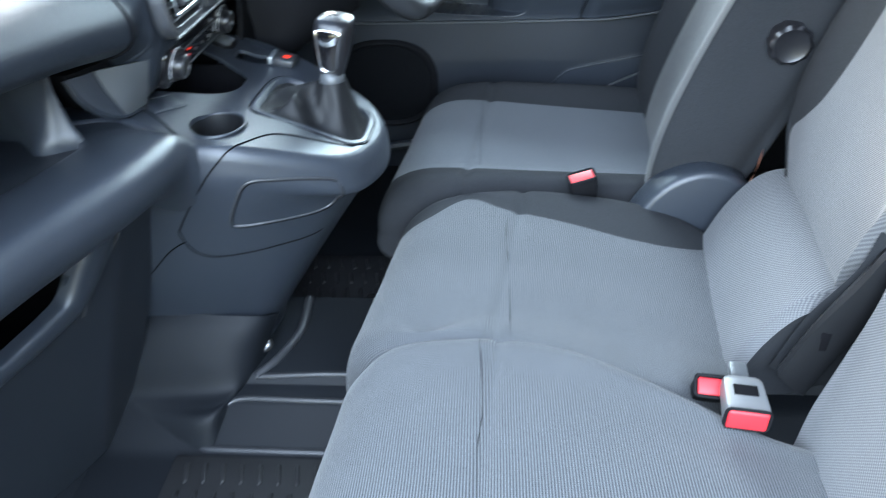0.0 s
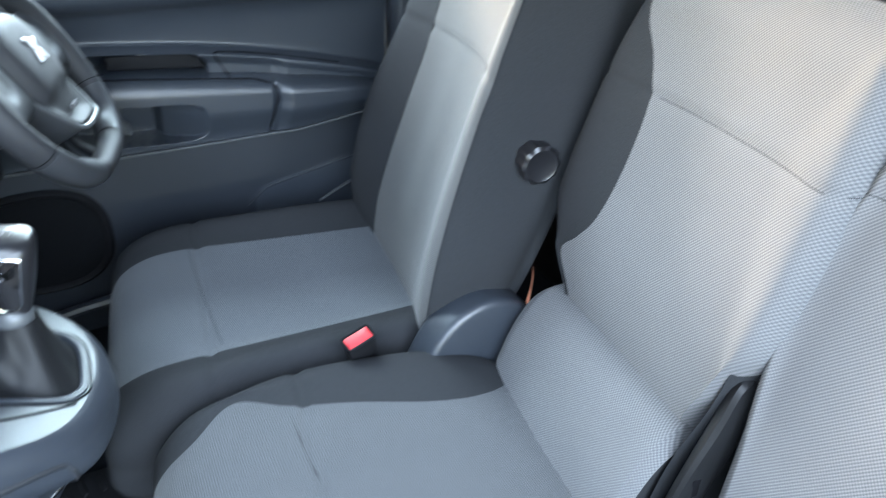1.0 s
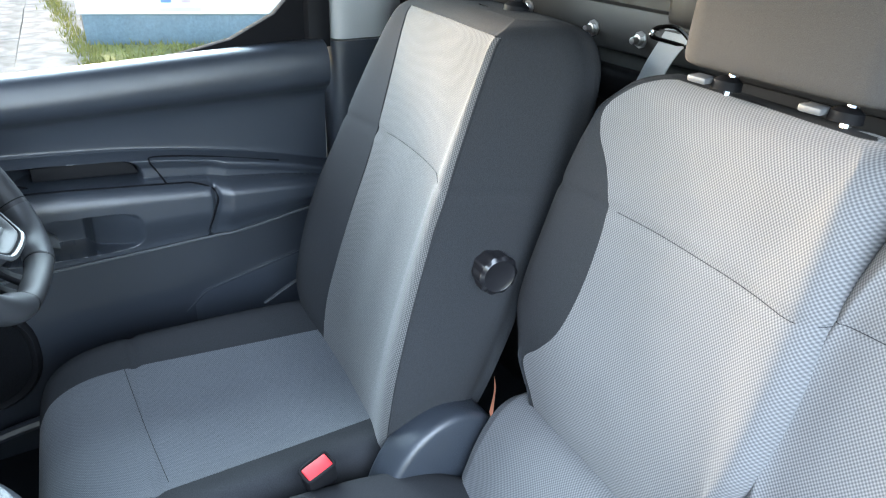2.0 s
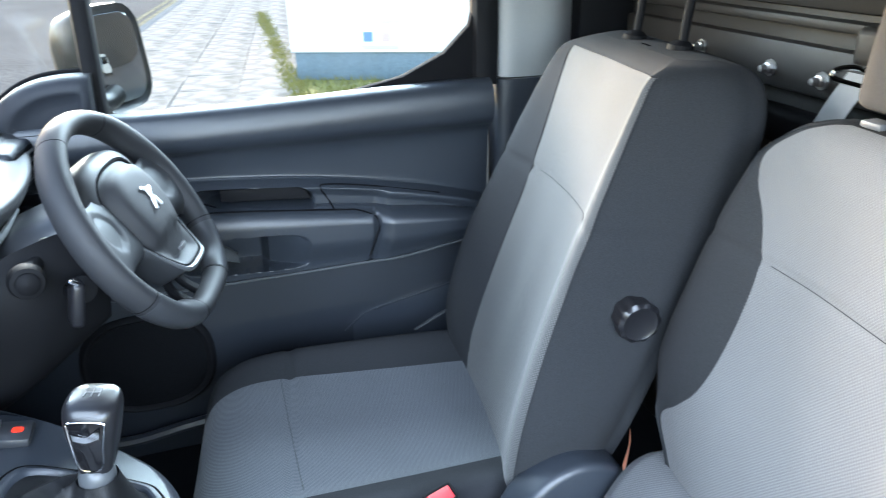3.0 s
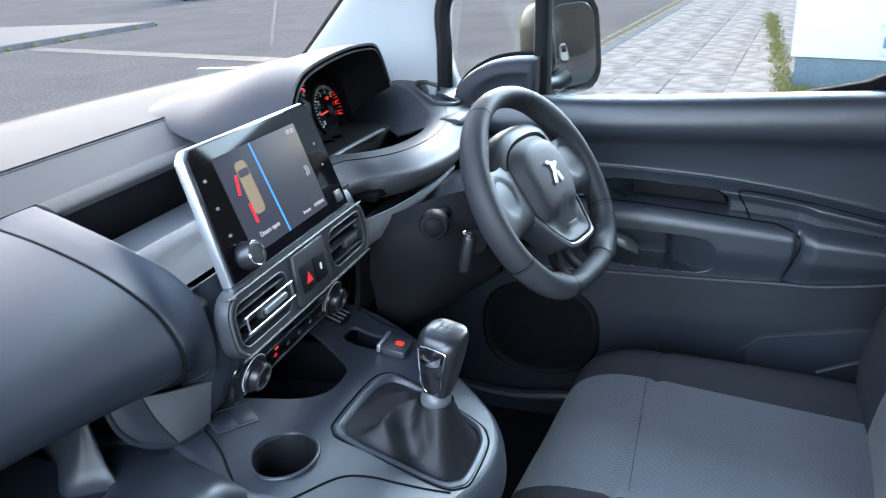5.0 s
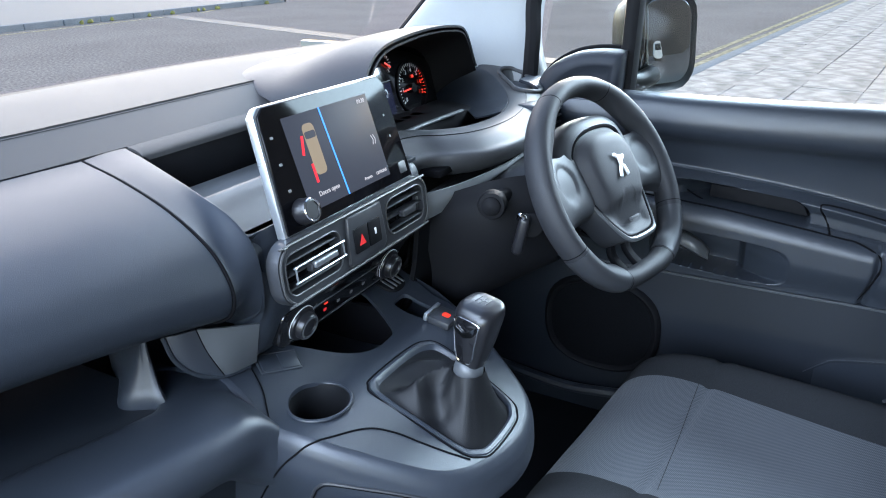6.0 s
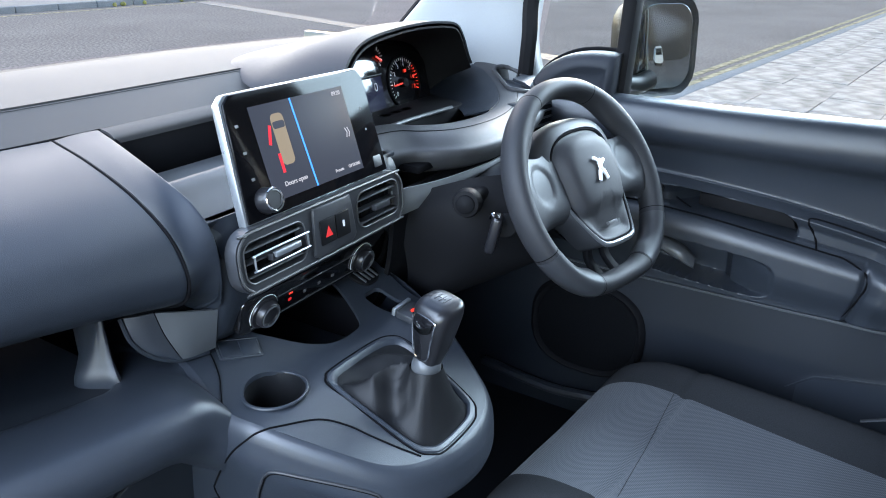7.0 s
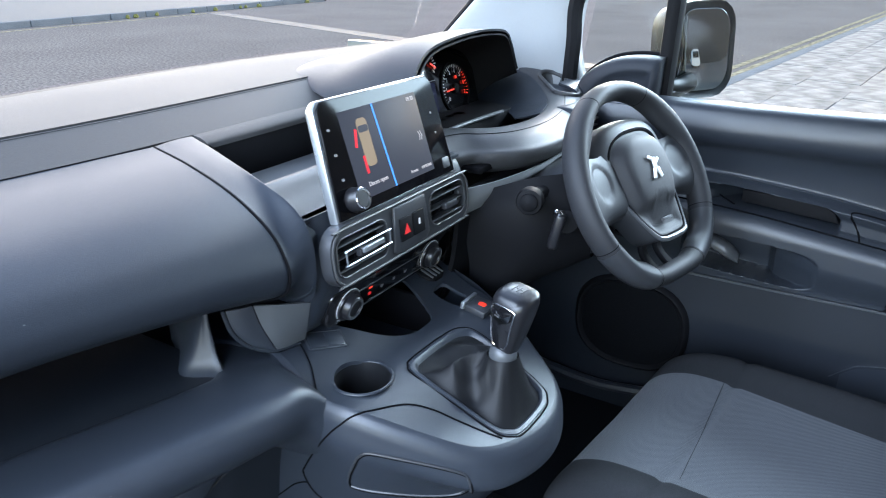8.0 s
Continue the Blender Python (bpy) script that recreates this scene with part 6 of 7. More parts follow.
# ---- the driver's door, its window, mirror and pillars ----
door = thing("door_1", (0.25, 0.82, 0.0), "closed black plastic lined driver's door with armrest, pull and speaker", "door", kind="structure")


def curve_at(pts, x):
    return float(np.interp(x, [p[0] for p in pts], [p[1] for p in pts]))


LEDGE = spline([(-0.42, 0.640), (-0.15, 0.642), (0.06, 0.635), (0.20, 0.626), (0.335, 0.613), (0.47, 0.592), (0.62, 0.560), (0.74, 0.525)], 6)
PAD_TOP = spline([(-0.42, 0.590), (-0.1, 0.586), (0.13, 0.578), (0.30, 0.561), (0.46, 0.542), (0.6, 0.525), (0.74, 0.50)], 6)
PAD_LOW = spline([(-0.42, 0.424), (0.1, 0.424), (0.40, 0.426), (0.52, 0.433), (0.61, 0.445), (0.74, 0.462)], 6)


def door_profile(x):
    """Depth (y) and height (z) of the door lining's upper wall at x, down to the ledge."""
    lift = 0.012 * smooth01((x - 0.1) / 0.6)
    low_ = curve_at(LEDGE, x)
    return [(0.80, 0.745 + lift), (0.785, 0.765 + lift), (0.755, 0.775 + lift), (0.728, 0.765 + lift), (0.716, 0.735 + lift), (0.717, 0.715), (0.726, 0.700),
            (0.742, 0.685), (0.752, 0.66), (0.758, low_ + 0.008), (0.755, low_ + 0.001)]


def step(v, width):
    return float(smooth01(0.5 + v / width))


def middle_depth(x, z):
    """Depth of the lining between the ledge and the long lower line: shelf, slot, swelling arm pad, hand hollow, rear bulge."""
    lz, tz, bz = curve_at(LEDGE, x), curve_at(PAD_TOP, x), curve_at(PAD_LOW, x)
    y = 0.757 - 0.032 * step(lz - 0.006 - z, 0.014)
    y += 0.010 * step(lz - 0.022 - z, 0.02)
    # dark slot with a rounded rear end
    in_x = step(0.332 - 22.0 * max(0.0, z - 0.572) ** 2 - x, 0.008) * step(x - 0.13, 0.07)
    y += 0.075 * in_x * step(lz - 0.014 - z, 0.006) * step(z - tz - 0.004, 0.006)
    # arm pad: rounded upper edge, full belly, tucked in at the lower line
    t = (tz - z) / (tz - bz)
    if t > -0.05:
        belly = math.sqrt(max(0.0, 1 - (1 - min(1.0, (t + 0.05) / 0.28)) ** 2))
        tuck = 0.016 * float(smooth01((t - 0.45) / 0.5))
        y -= 0.042 * belly - tuck
    # rear bulge beyond the curved joint
    joint = 0.452 - 0.20 * max(0.0, 0.50 - z) + 0.15 * max(0.0, z - 0.55)
    y -= 0.012 * step(x - joint - 0.02, 0.035) * step(z - bz, 0.02) * step(lz - 0.012 - z, 0.03)
    # pinched joints along the pad's upper edge and rounded rear end
    if bz < z < tz + 0.02:
        y += 0.009 * math.exp(-((x - joint - 0.004) / 0.005) ** 2) * step(tz - 0.006 - z, 0.02)
    if x < joint:
        y += 0.007 * math.exp(-((z - tz - 0.001) / 0.0035) ** 2) * step(x - 0.02, 0.04)
    # hand hollow: deep by the handle, then a sloping panel that faces forwards up to a crisp rear end
    q = abs((x - 0.190) / 0.125) ** 5 + abs((z - 0.484 - 0.06 * (0.19 - x)) / 0.040) ** 4
    deep = 0.078 if x < 0.228 else 0.052 - 0.052 * (x - 0.228) / 0.087
    if 0.222 < x < 0.234:
        deep = 0.078 - 0.026 * (x - 0.222) / 0.012
    y += max(0.004, deep) * float(smooth01((1.14 - q) / 0.36))
    y += 0.010 * step(bz + 0.003 - z, 0.006)
    return y


POCKET_TOP = spline([(0.374, 0.262), (0.405, 0.292), (0.43, 0.306), (0.52, 0.325), (0.617, 0.344), (0.74, 0.365)], 5)


def lower_depth(x, z):
    y = 0.722 + 0.12 * max(0.0, 0.33 - z) ** 1.2 * 1.2
    if x > 0.36:
        y -= 0.0022 * step(curve_at(POCKET_TOP, x) - z, 0.010) * step(x - 0.378 - 0.25 * max(0.0, 0.25 - z), 0.02)
    return y


def relief(name, x0, x1, top_, bottom_, fn, n=170, m=70, skin_mat=DOORP, label=""):
    P = np.zeros((n, m, 3))
    for i in range(n):
        x = x0 + (x1 - x0) * i / (n - 1)
        zt, zb = top_(x), bottom_(x)
        for j in range(m):
            z = zb + (zt - zb) * j / (m - 1)
            P[i, j] = (x, fn(x, z), z)
    return part(name, grid(P), skin_mat, door, label, angle=70)


xs = (-0.40, -0.25, -0.1, 0.1, 0.2, 0.3, 0.4, 0.5, 0.6, 0.72)
part("upper_lining", shell(loft([[(x, y, z) for y, z in door_profile(x)] for x in xs], 5, 5), 0.006), DOORP, door)
relief("middle_lining", -0.40, 0.73, lambda x: curve_at(LEDGE, x) + 0.003, lambda x: curve_at(PAD_LOW, x) - 0.002, middle_depth, 430, 170)
relief("lower_lining", -0.40, 0.73, lambda x: curve_at(PAD_LOW, x) - 0.001, lambda x: 0.02, lower_depth, 150, 90, DOORLOW, "matt black lower lining")
relief("pocket_panel", 0.392, 0.73, lambda x: curve_at(POCKET_TOP, x) - 0.004, lambda x: 0.06, lambda x, z: lower_depth(x, z) - 0.003, 40, 30)
part("outer_skin", box((-0.36, 0.84, -0.1), (0.74, 0.86, 0.735), 0.004), BODY, door, "dark painted outer skin")


def on_middle(x, z, out=0.0006):
    return (x, middle_depth(x, z) - out, z)


# joints between the pieces of the lining
part("pad_joint", tube([on_middle(x, curve_at(PAD_TOP, x) - 0.0005) for x in np.linspace(0.02, 0.415, 22)] + [on_middle(*p) for p in ((0.44, 0.540), (0.457, 0.527), (0.460, 0.512), (0.455, 0.490), (0.445, 0.462), (0.430, 0.430))], 0.0019, 6), DARKHOLE, door)
part("rear_joint", tube([on_middle(*p) for p in ((0.372, 0.552), (0.366, 0.565), (0.358, 0.580), (0.350, 0.596), (0.36, 0.602), (0.45, 0.588), (0.60, 0.556))], 0.0018, 6), DARKHOLE, door)
part("shelf_joint", tube([on_middle(*p) for p in ((0.145, 0.580), (0.115, 0.590), (0.085, 0.620))], 0.0018, 6), DARKHOLE, door)
part("trim_line", tube([(x, middle_depth(x, curve_at(PAD_LOW, x) + 0.004) - 0.001, curve_at(PAD_LOW, x) + 0.001) for x in np.linspace(-0.38, 0.72, 30)], 0.0026, 6), GREYTRIM, door, "thin bright lower edge of the arm pad")
part("pocket_line", tube([(x, lower_depth(x, z - 0.006) - 0.0004, z) for x, z in POCKET_TOP], 0.0010, 6), DOORP, door)
part("switch_panel", prism([(0.0, 0.595), (0.072, 0.592), (0.092, 0.606), (0.088, 0.622), (0.0, 0.626)], 0.716, 0.74, "y", 0.004), SATIN, door, "satin black window switch panel")
for k in range(2):
    part("window_switch", box((0.02 + 0.030 * k, 0.711, 0.602), (0.042 + 0.030 * k, 0.72, 0.616), 0.003), GLOSS, door)
# black block set in the slot to paint its inner shade
part("slot_depth", prism([(0.155, 0.610), (0.30, 0.602), (0.322, 0.590), (0.332, 0.571), (0.155, 0.585)], 0.748, 0.79, "y", 0.002), BLACK, door, "slot above the arm pad, shade painted black")
part("door_handle", loft([[(0.070, 0.735, 0.516), (0.070, 0.718, 0.520), (0.070, 0.712, 0.505), (0.070, 0.730, 0.498)], [(0.115, 0.730, 0.512), (0.115, 0.708, 0.516), (0.115, 0.700, 0.496), (0.115, 0.722, 0.488)],
                          [(0.150, 0.728, 0.500), (0.150, 0.706, 0.504), (0.150, 0.699, 0.482), (0.150, 0.722, 0.474)], [(0.172, 0.730, 0.482), (0.172, 0.716, 0.484), (0.172, 0.712, 0.468), (0.172, 0.726, 0.464)]], 5, 3, True, True), GREYTRIM, door, "satin pull handle")
# speaker with its raised rim
sp = Matrix.Translation((-0.03, 0.721, 0.27)) @ pose(0, 0, 0, 90)
P = []
for k, (s, d) in enumerate(((1.13, 0.0), (1.10, 0.008), (1.05, 0.012), (1.0, 0.009), (0.97, 0.004), (0.0001, 0.005))):
    P.append([sp @ Vector((0.115 * s * abs(math.cos(a)) ** 0.8 * (1 if math.cos(a) > 0 else -1), 0.10 * s * abs(math.sin(a)) ** 0.8 * (1 if math.sin(a) > 0 else -1), d)) for a in np.linspace(0, 2 * math.pi, 40, endpoint=False)])
part("speaker_surround", grid(np.array(P[:5]), ring=True), BLACK, door)
part("speaker_grille", grid(np.array(P[4:]), ring=True), mat("speaker cloth", (0.006, 0.0065, 0.0075), 0.9, grain=0.6, grain_size=500, bump=0.8, spec=0.04), door, "black speaker grille")
part("kick_rail", tube([(-0.28, 0.73, 0.10), (-0.1, 0.72, 0.09), (0.05, 0.715, 0.11), (0.3, 0.72, 0.12)], 0.012, 8), DOORP, door)
# window frame: front post, divider, glass, black rear curve
part("divider_post", loft([[(x + a, y, z) for a, y in ((-0.016, 0.80), (-0.013, 0.765), (0.012, 0.765), (0.015, 0.80))] for x, z in ((-0.034, 0.77), (-0.030, 0.9), (-0.025, 1.05), (-0.018, 1.22))], 4, 3, True, True), BLACK, door)
part("rear_post", loft([[(x + a, y, z) for a, y in ((0.0, 0.80), (0.0, 0.755), (0.045, 0.755), (0.045, 0.80))] for x, z in ((0.695, 0.77), (0.695, 0.95), (0.68, 1.22))], 4, 3, True, True), BLACK, door)
part("top_rail", tube([(-0.2, 0.78, 1.0), (0.0, 0.775, 1.19), (0.2, 0.77, 1.215), (0.7, 0.77, 1.215)], 0.022, 8), BLACK, door)
curve = [(0.34, 0.772), (0.44, 0.778), (0.54, 0.797), (0.63, 0.838), (0.685, 0.89), (0.70, 0.95), (0.70, 0.77)]
part("rear_seal", prism(curve, 0.768, 0.79, "y", 0.002), SEAL, door, "black curved corner seal")
gl = part("pane", box((-0.02, 0.782, 0.76), (0.70, 0.786, 1.22), 0.0), GLASS, door, "clear wound-up side glass")
gl.visible_shadow = False
gq = part("pane", prism([(-0.225, 0.76), (-0.03, 0.76), (-0.01, 1.19), (-0.18, 1.03)], 0.782, 0.786, "y", 0.0), GLASS, door, "clear quarter glass")
gq.visible_shadow = False
# inner mirror cover with a small tweeter
COVER = spline([(-0.218, 0.752), (-0.208, 0.782), (-0.18, 0.815), (-0.135, 0.840), (-0.085, 0.850), (-0.03, 0.850)], 4).tolist() + [(-0.032, 0.80), (-0.035, 0.752), (-0.10, 0.752), (-0.16, 0.752)]
dome = [[(-0.085 + (x + 0.085) * k, y, 0.765 + (z - 0.765) * k) for x, z in COVER] for k, y in ((1.0, 0.785), (1.0, 0.752), (0.97, 0.738), (0.90, 0.728), (0.74, 0.721), (0.66, 0.722), (0.60, 0.728), (0.4, 0.729), (0.02, 0.729))]
part("mirror_cover", grid(np.array(dome), ring=True), HOODP, door, "rounded black mirror cover", angle=60)
part("cover_seal", tube([(x, 0.776, z + 0.002) for x, z in COVER[:21]], 0.0045, 8, False, 1, 1), SEAL, door, "black seal over the mirror cover")

mir = thing("wing_mirror", (0.02, 0.87, 0.74), "dark wing mirror outside the driver's window", "mirror")
mm = Matrix.Translation((-0.004, 0.945, 0.846)) @ pose(0, 0, 0, 0, -5, -32)
sec = lambda x, s: [(x, *p) for p in rrect(0, 0, 0.180 * s, 0.205 * s, 0.055 * s, 4)]
P = np.array([[mm @ Vector(v) for v in sec(x, s)] for x, s in ((0.0, 0.93), (0.006, 1.0), (-0.02, 1.02), (-0.07, 0.9), (-0.105, 0.55), (-0.115, 0.1))])
part("housing", grid(P, ring=True, caps=True), MIRRORCAP, mir)
part("mirror_glass", moved(prism(rrect(0, 0, 0.146, 0.172, 0.042), 0.0025, 0.006, "x", 0.001), mm), MIRROR, mir, "mirror glass showing the street behind")
part("stem", tube([(-0.06, 0.80, 0.785), (-0.03, 0.86, 0.775), (-0.01, 0.90, 0.785)], 0.02, 10), MIRRORCAP, mir)

# front pillar lining: pale, sweeping up from the dashboard

ap = []
for s in (-0.05, 0.15, 0.3, 0.5, 0.75, 1.0):
    x = -0.60 + 0.44 * s
    z = 0.80 + 0.46 * s
    w = 0.30 * (1 - s) ** 2.2 + 0.09
    ap.append([(x - 0.03, 0.80, z - 0.03), (x - 0.02, 0.755, z - 0.02), (x + 0.02, 0.735, z - 0.01), (x + w * 0.6, 0.755, z - 0.03), (x + w, 0.775, z - 0.05), (x + w + 0.01, 0.82, z - 0.05)])
solo("pillar_front", shell(loft(ap, 5, 5), 0.01), PILLAR, "pale grey windscreen pillar lining", "pillar", "structure")
solo("pillar_edge", tube([(sec_[1][0] - 0.004, sec_[1][1] + 0.002, sec_[1][2]) for sec_ in ap], 0.007, 8), BLACK, "black edge of the windscreen along the pillar", "seal", "structure")
solo("pillar_seal", tube([(-0.238, 0.77, 0.74), (-0.232, 0.77, 0.86), (-0.226, 0.77, 0.96), (-0.15, 0.768, 1.06), (-0.02, 0.765, 1.19)], 0.017, 8), BLACK, "black rubber seal of the front window", "seal", "structure")
# rear pillar: pale above, dark below
solo("pillar_rear", shell(loft([[(x, y, z) for x, y in ((0.745, 0.80), (0.75, 0.745), (0.80, 0.735), (0.87, 0.74), (0.93, 0.80))] for z in (0.785, 0.95, 1.1, 1.25)], 3, 5), 0.01), PILLAR, "pale grey upper lining of the door pillar", "pillar", "structure")
solo("pillar_rear_low", shell(loft([[(x, y, z) for x, y in ((0.74, 0.80), (0.745, 0.75), (0.79, 0.738), (0.87, 0.742), (1.05, 0.80))] for z in (-0.02, 0.3, 0.78)], 3, 5), 0.01), DOORP, "black lower lining of the door pillar", "pillar", "structure")
solo("pillar_back", box((0.93, 0.76, 0.0), (1.06, 0.84, 1.28), 0.006), BLACK, "dark corner behind the door pillar", "wall", "structure")


# ---- seats ----
def skin(P, c0, c1, close=False):
    """One strip of columns out of a seat's closed skin."""
    return grid(P[:, c0:c1 + 1]) if not close else grid(P, ring=True, caps=True)


NS = 7  # samples a span


def cushion_skin(stations, span):
    """stations: x, centre y, half width, underside z, top z, bolster rise, insert share."""
    secs = []
    for x, yc, w, zb, zt, b, q in stations:
        secs.append([(x, yc - 0.90 * w, zb), (x, yc - w, zb + 0.45 * (zt - zb)), (x, yc - 0.97 * w, zb + 0.86 * (zt - zb)), (x, yc - 0.84 * w, zt + b), (x, yc - q * w, zt + 0.25 * b), (x, yc - 0.5 * q * w, zt),
                     (x, yc, zt - 0.002), (x, yc + 0.5 * q * w, zt), (x, yc + q * w, zt + 0.25 * b), (x, yc + 0.84 * w, zt + b), (x, yc + 0.97 * w, zb + 0.86 * (zt - zb)), (x, yc + w, zb + 0.45 * (zt - zb)), (x, yc + 0.90 * w, zb)])
    return spline([spline(s, NS, True) for s in secs], span)


def stitch(P, axis, at, c0, c1, parent):
    """A thin dark thread lying in a cross seam, over the columns c0 to c1."""
    pts = []
    for j in range(c0, c1 + 1, 4):
        i = int(np.argmin(np.abs(P[:len(P) if axis == 2 else len(P) - 20, j, axis] - at)))
        pts.append(tuple(P[i, j] + (np.array([0, 0, 0.0003]) if axis == 0 else np.array([-0.0003, 0, 0]))))
    part("stitched_seam", tube(pts, 0.0005, 6, per=3), DARKCLOTH, parent)


def dent(P, axis, at, slope, depth, width=0.006):
    """Presses a stitched seam into the upper skin, across the seat; slope: how it runs with y."""
    d = P[..., axis] - (at + slope * P[..., 1])
    k = np.exp(-(d / width) ** 2) * depth
    Q = P.copy()
    Q[..., 2] -= k * (axis == 0)
    Q[..., 0] += k * (axis == 2)
    return Q


def sheared(P, k, y0):
    """Turns a seat a little about the upright by shifting it along x with y."""
    Q = P.copy()
    Q[..., 0] += k * (Q[..., 1] - y0)
    return Q


# driver's seat
dseat = thing("driver_seat", (0.34, 0.345, 0.0), "driver's seat in grey ribbed cloth with dark charcoal bolsters", "car seat", "front seats")
st = [(0.050, 0.345, 0.205, 0.215, 0.232, 0.0, 0.55), (0.056, 0.345, 0.236, 0.196, 0.266, 0.002, 0.56), (0.08, 0.345, 0.256, 0.178, 0.297, 0.006, 0.57), (0.13, 0.345, 0.264, 0.160, 0.315, 0.012, 0.57), (0.20, 0.345, 0.266, 0.140, 0.314, 0.02, 0.57),
      (0.30, 0.345, 0.264, 0.11, 0.304, 0.028, 0.56), (0.42, 0.342, 0.262, 0.11, 0.296, 0.032, 0.54), (0.54, 0.34, 0.258, 0.11, 0.29, 0.03, 0.52), (0.64, 0.34, 0.25, 0.11, 0.285, 0.02, 0.5)]
C = cushion_skin(st, 18)
C = sheared(dent(C, 0, 0.212, 0.0, 0.005, 0.008), 0.12, 0.345)
stitch(C, 0, 0.212, 4 * NS, 8 * NS, dseat)
part("cushion_insert", skin(C, 4 * NS - 2, 8 * NS), CLOTH_DRIVER, dseat, "grey ribbed cloth centre panel")
part("cushion_bolster", skin(C, 0, 4 * NS - 2), DARKCLOTH, dseat, "dark charcoal cloth bolster")
part("cushion_bolster", skin(C, 8 * NS, 12 * NS), DARKCLOTH, dseat, "dark charcoal cloth bolster")
part("cushion_front", grid(np.array([C[0], C[0] * 0.2 + np.mean(C[0], axis=0) * 0.8]), ring=True), CLOTH_DRIVER, dseat)
part("seat_base", box((0.13, 0.12, 0.0), (0.62, 0.58, 0.18), 0.02), BLACK, dseat)
part("seat_rail", box((-0.02, 0.13, 0.0), (0.66, 0.17, 0.035), 0.006), STEEL, dseat)
part("seat_rail", box((-0.02, 0.52, 0.0), (0.66, 0.56, 0.035), 0.006), STEEL, dseat)


def back_skin(stations, span):
    """stations: z, centre y, half width, x of the front, thickness, bolster rise, insert share, share of the width at the bolster's crest."""
    secs = []
    for z, yc, w, xf, th, b, q, *more in stations:
        c = more[0] if more else 0.90
        e = more[1] if len(more) > 1 else c
        r = more[2] if len(more) > 2 else q
        d = (1 + c) / 2 + 0.05 * (c > 0.85)
        g = (1 + e) / 2 + 0.05 * (e > 0.85)
        secs.append([(xf + th, yc - 0.80 * w, z), (xf + 0.75 * th, yc - 0.98 * w, z), (xf + 0.30 * th, yc - d * w, z), (xf - b, yc - c * w, z), (xf - 0.3 * b, yc - q * w, z), (xf, yc - 0.5 * q * w, z),
                     (xf + 0.002, yc, z), (xf, yc + 0.5 * r * w, z), (xf - 0.3 * b, yc + r * w, z), (xf - b, yc + e * w, z), (xf + 0.30 * th, yc + g * w, z), (xf + 0.75 * th, yc + 0.98 * w, z), (xf + th, yc + 0.80 * w, z)])
    return spline([spline(s, NS, True) for s in secs], span)


st = [(0.28, 0.33, 0.235, 0.545, 0.12, 0.012, 0.5, 0.9), (0.36, 0.325, 0.258, 0.565, 0.13, 0.040, 0.5, 0.92), (0.45, 0.322, 0.266, 0.594, 0.135, 0.055, 0.48, 0.88), (0.55, 0.32, 0.268, 0.626, 0.138, 0.050, 0.46, 0.80, 0.90), (0.65, 0.318, 0.267, 0.659, 0.145, 0.035, 0.45, 0.70, 0.88), (0.74, 0.318, 0.262, 0.688, 0.155, 0.022, 0.48, 0.66, 0.86),
      (0.81, 0.318, 0.252, 0.711, 0.160, 0.012, 0.54, 0.65, 0.84), (0.855, 0.318, 0.236, 0.726, 0.158, 0.006, 0.6, 0.68, 0.84), (0.884, 0.318, 0.214, 0.738, 0.145, 0.002, 0.66, 0.74, 0.84), (0.898, 0.318, 0.19, 0.762, 0.105, 0.0, 0.72, 0.8), (0.904, 0.318, 0.16, 0.79, 0.05, 0.0, 0.74, 0.8)]
B = back_skin(st, 16)
B = sheared(dent(B, 2, 0.69, 0.0, 0.003, 0.007), 0.13, 0.32)
TOP_ROW = 16 * 8 + 4
stitch(B, 2, 0.69, 3 * NS, 8 * NS, dseat)
part("back_insert", skin(B[:TOP_ROW + 1], 2 * NS + 6, 8 * NS), CLOTH_DRIVER_BACK, dseat, "ribbed cloth back panel, warmed for front light")
part("back_crown", skin(B[TOP_ROW:], 2 * NS + 6, 8 * NS), DARKCLOTH, dseat, "dark charcoal cloth crown")
part("back_bolster", skin(B, 0, 2 * NS + 6), DARKCLOTH, dseat, "dark charcoal cloth bolster")
part("back_bolster", skin(B, 8 * NS, 12 * NS), DARKCLOTH, dseat, "dark charcoal cloth bolster")
part("back_shell", grid(np.concatenate([B[:, 12 * NS:], B[:, :1]], axis=1)), DARKCLOTH, dseat)
part("back_top", grid(np.array([B[-1], B[-1] * 0.1 + np.mean(B[-1], axis=0) * 0.9]), ring=True), DARKCLOTH, dseat)
for col in (2 * NS + 6, 8 * NS):
    part("piping", tube([tuple(B[k, col]) for k in range(10, TOP_ROW + 1, 6)], 0.0016, 6, per=3), DARKCLOTH, dseat, "dark stitched piping")
part("piping", tube([tuple(B[TOP_ROW, k]) for k in range(2 * NS + 6, 8 * NS + 1, 3)], 0.0014, 6, per=3), DARKCLOTH, dseat, "dark stitched piping")
for y in (0.262, 0.385):
    part("headrest_post", tube([(0.828, y, 0.88), (0.838, y, 0.97), (0.850, y, 1.05)], 0.0065, 10), BLACK, dseat, "black headrest post")
    part("post_socket", moved(lathe([(0.020, -0.01), (0.019, 0.006), (0.012, 0.012), (0.0075, 0.013)], pose(0.828, y, 0.903, 0, 8)), Matrix.Identity(4)), BLACK, dseat)
hr = [[(x, y, z) for x, y in rrect(0.845 + dx, 0.33, 0.10 * f, 0.27 * f, 0.04 * f, 4)] for z, f, dx in ((1.03, 0.6, 0), (1.04, 0.9, 0), (1.08, 1.0, 0.004), (1.15, 1.0, 0.015), (1.19, 0.92, 0.02), (1.205, 0.6, 0.024))]
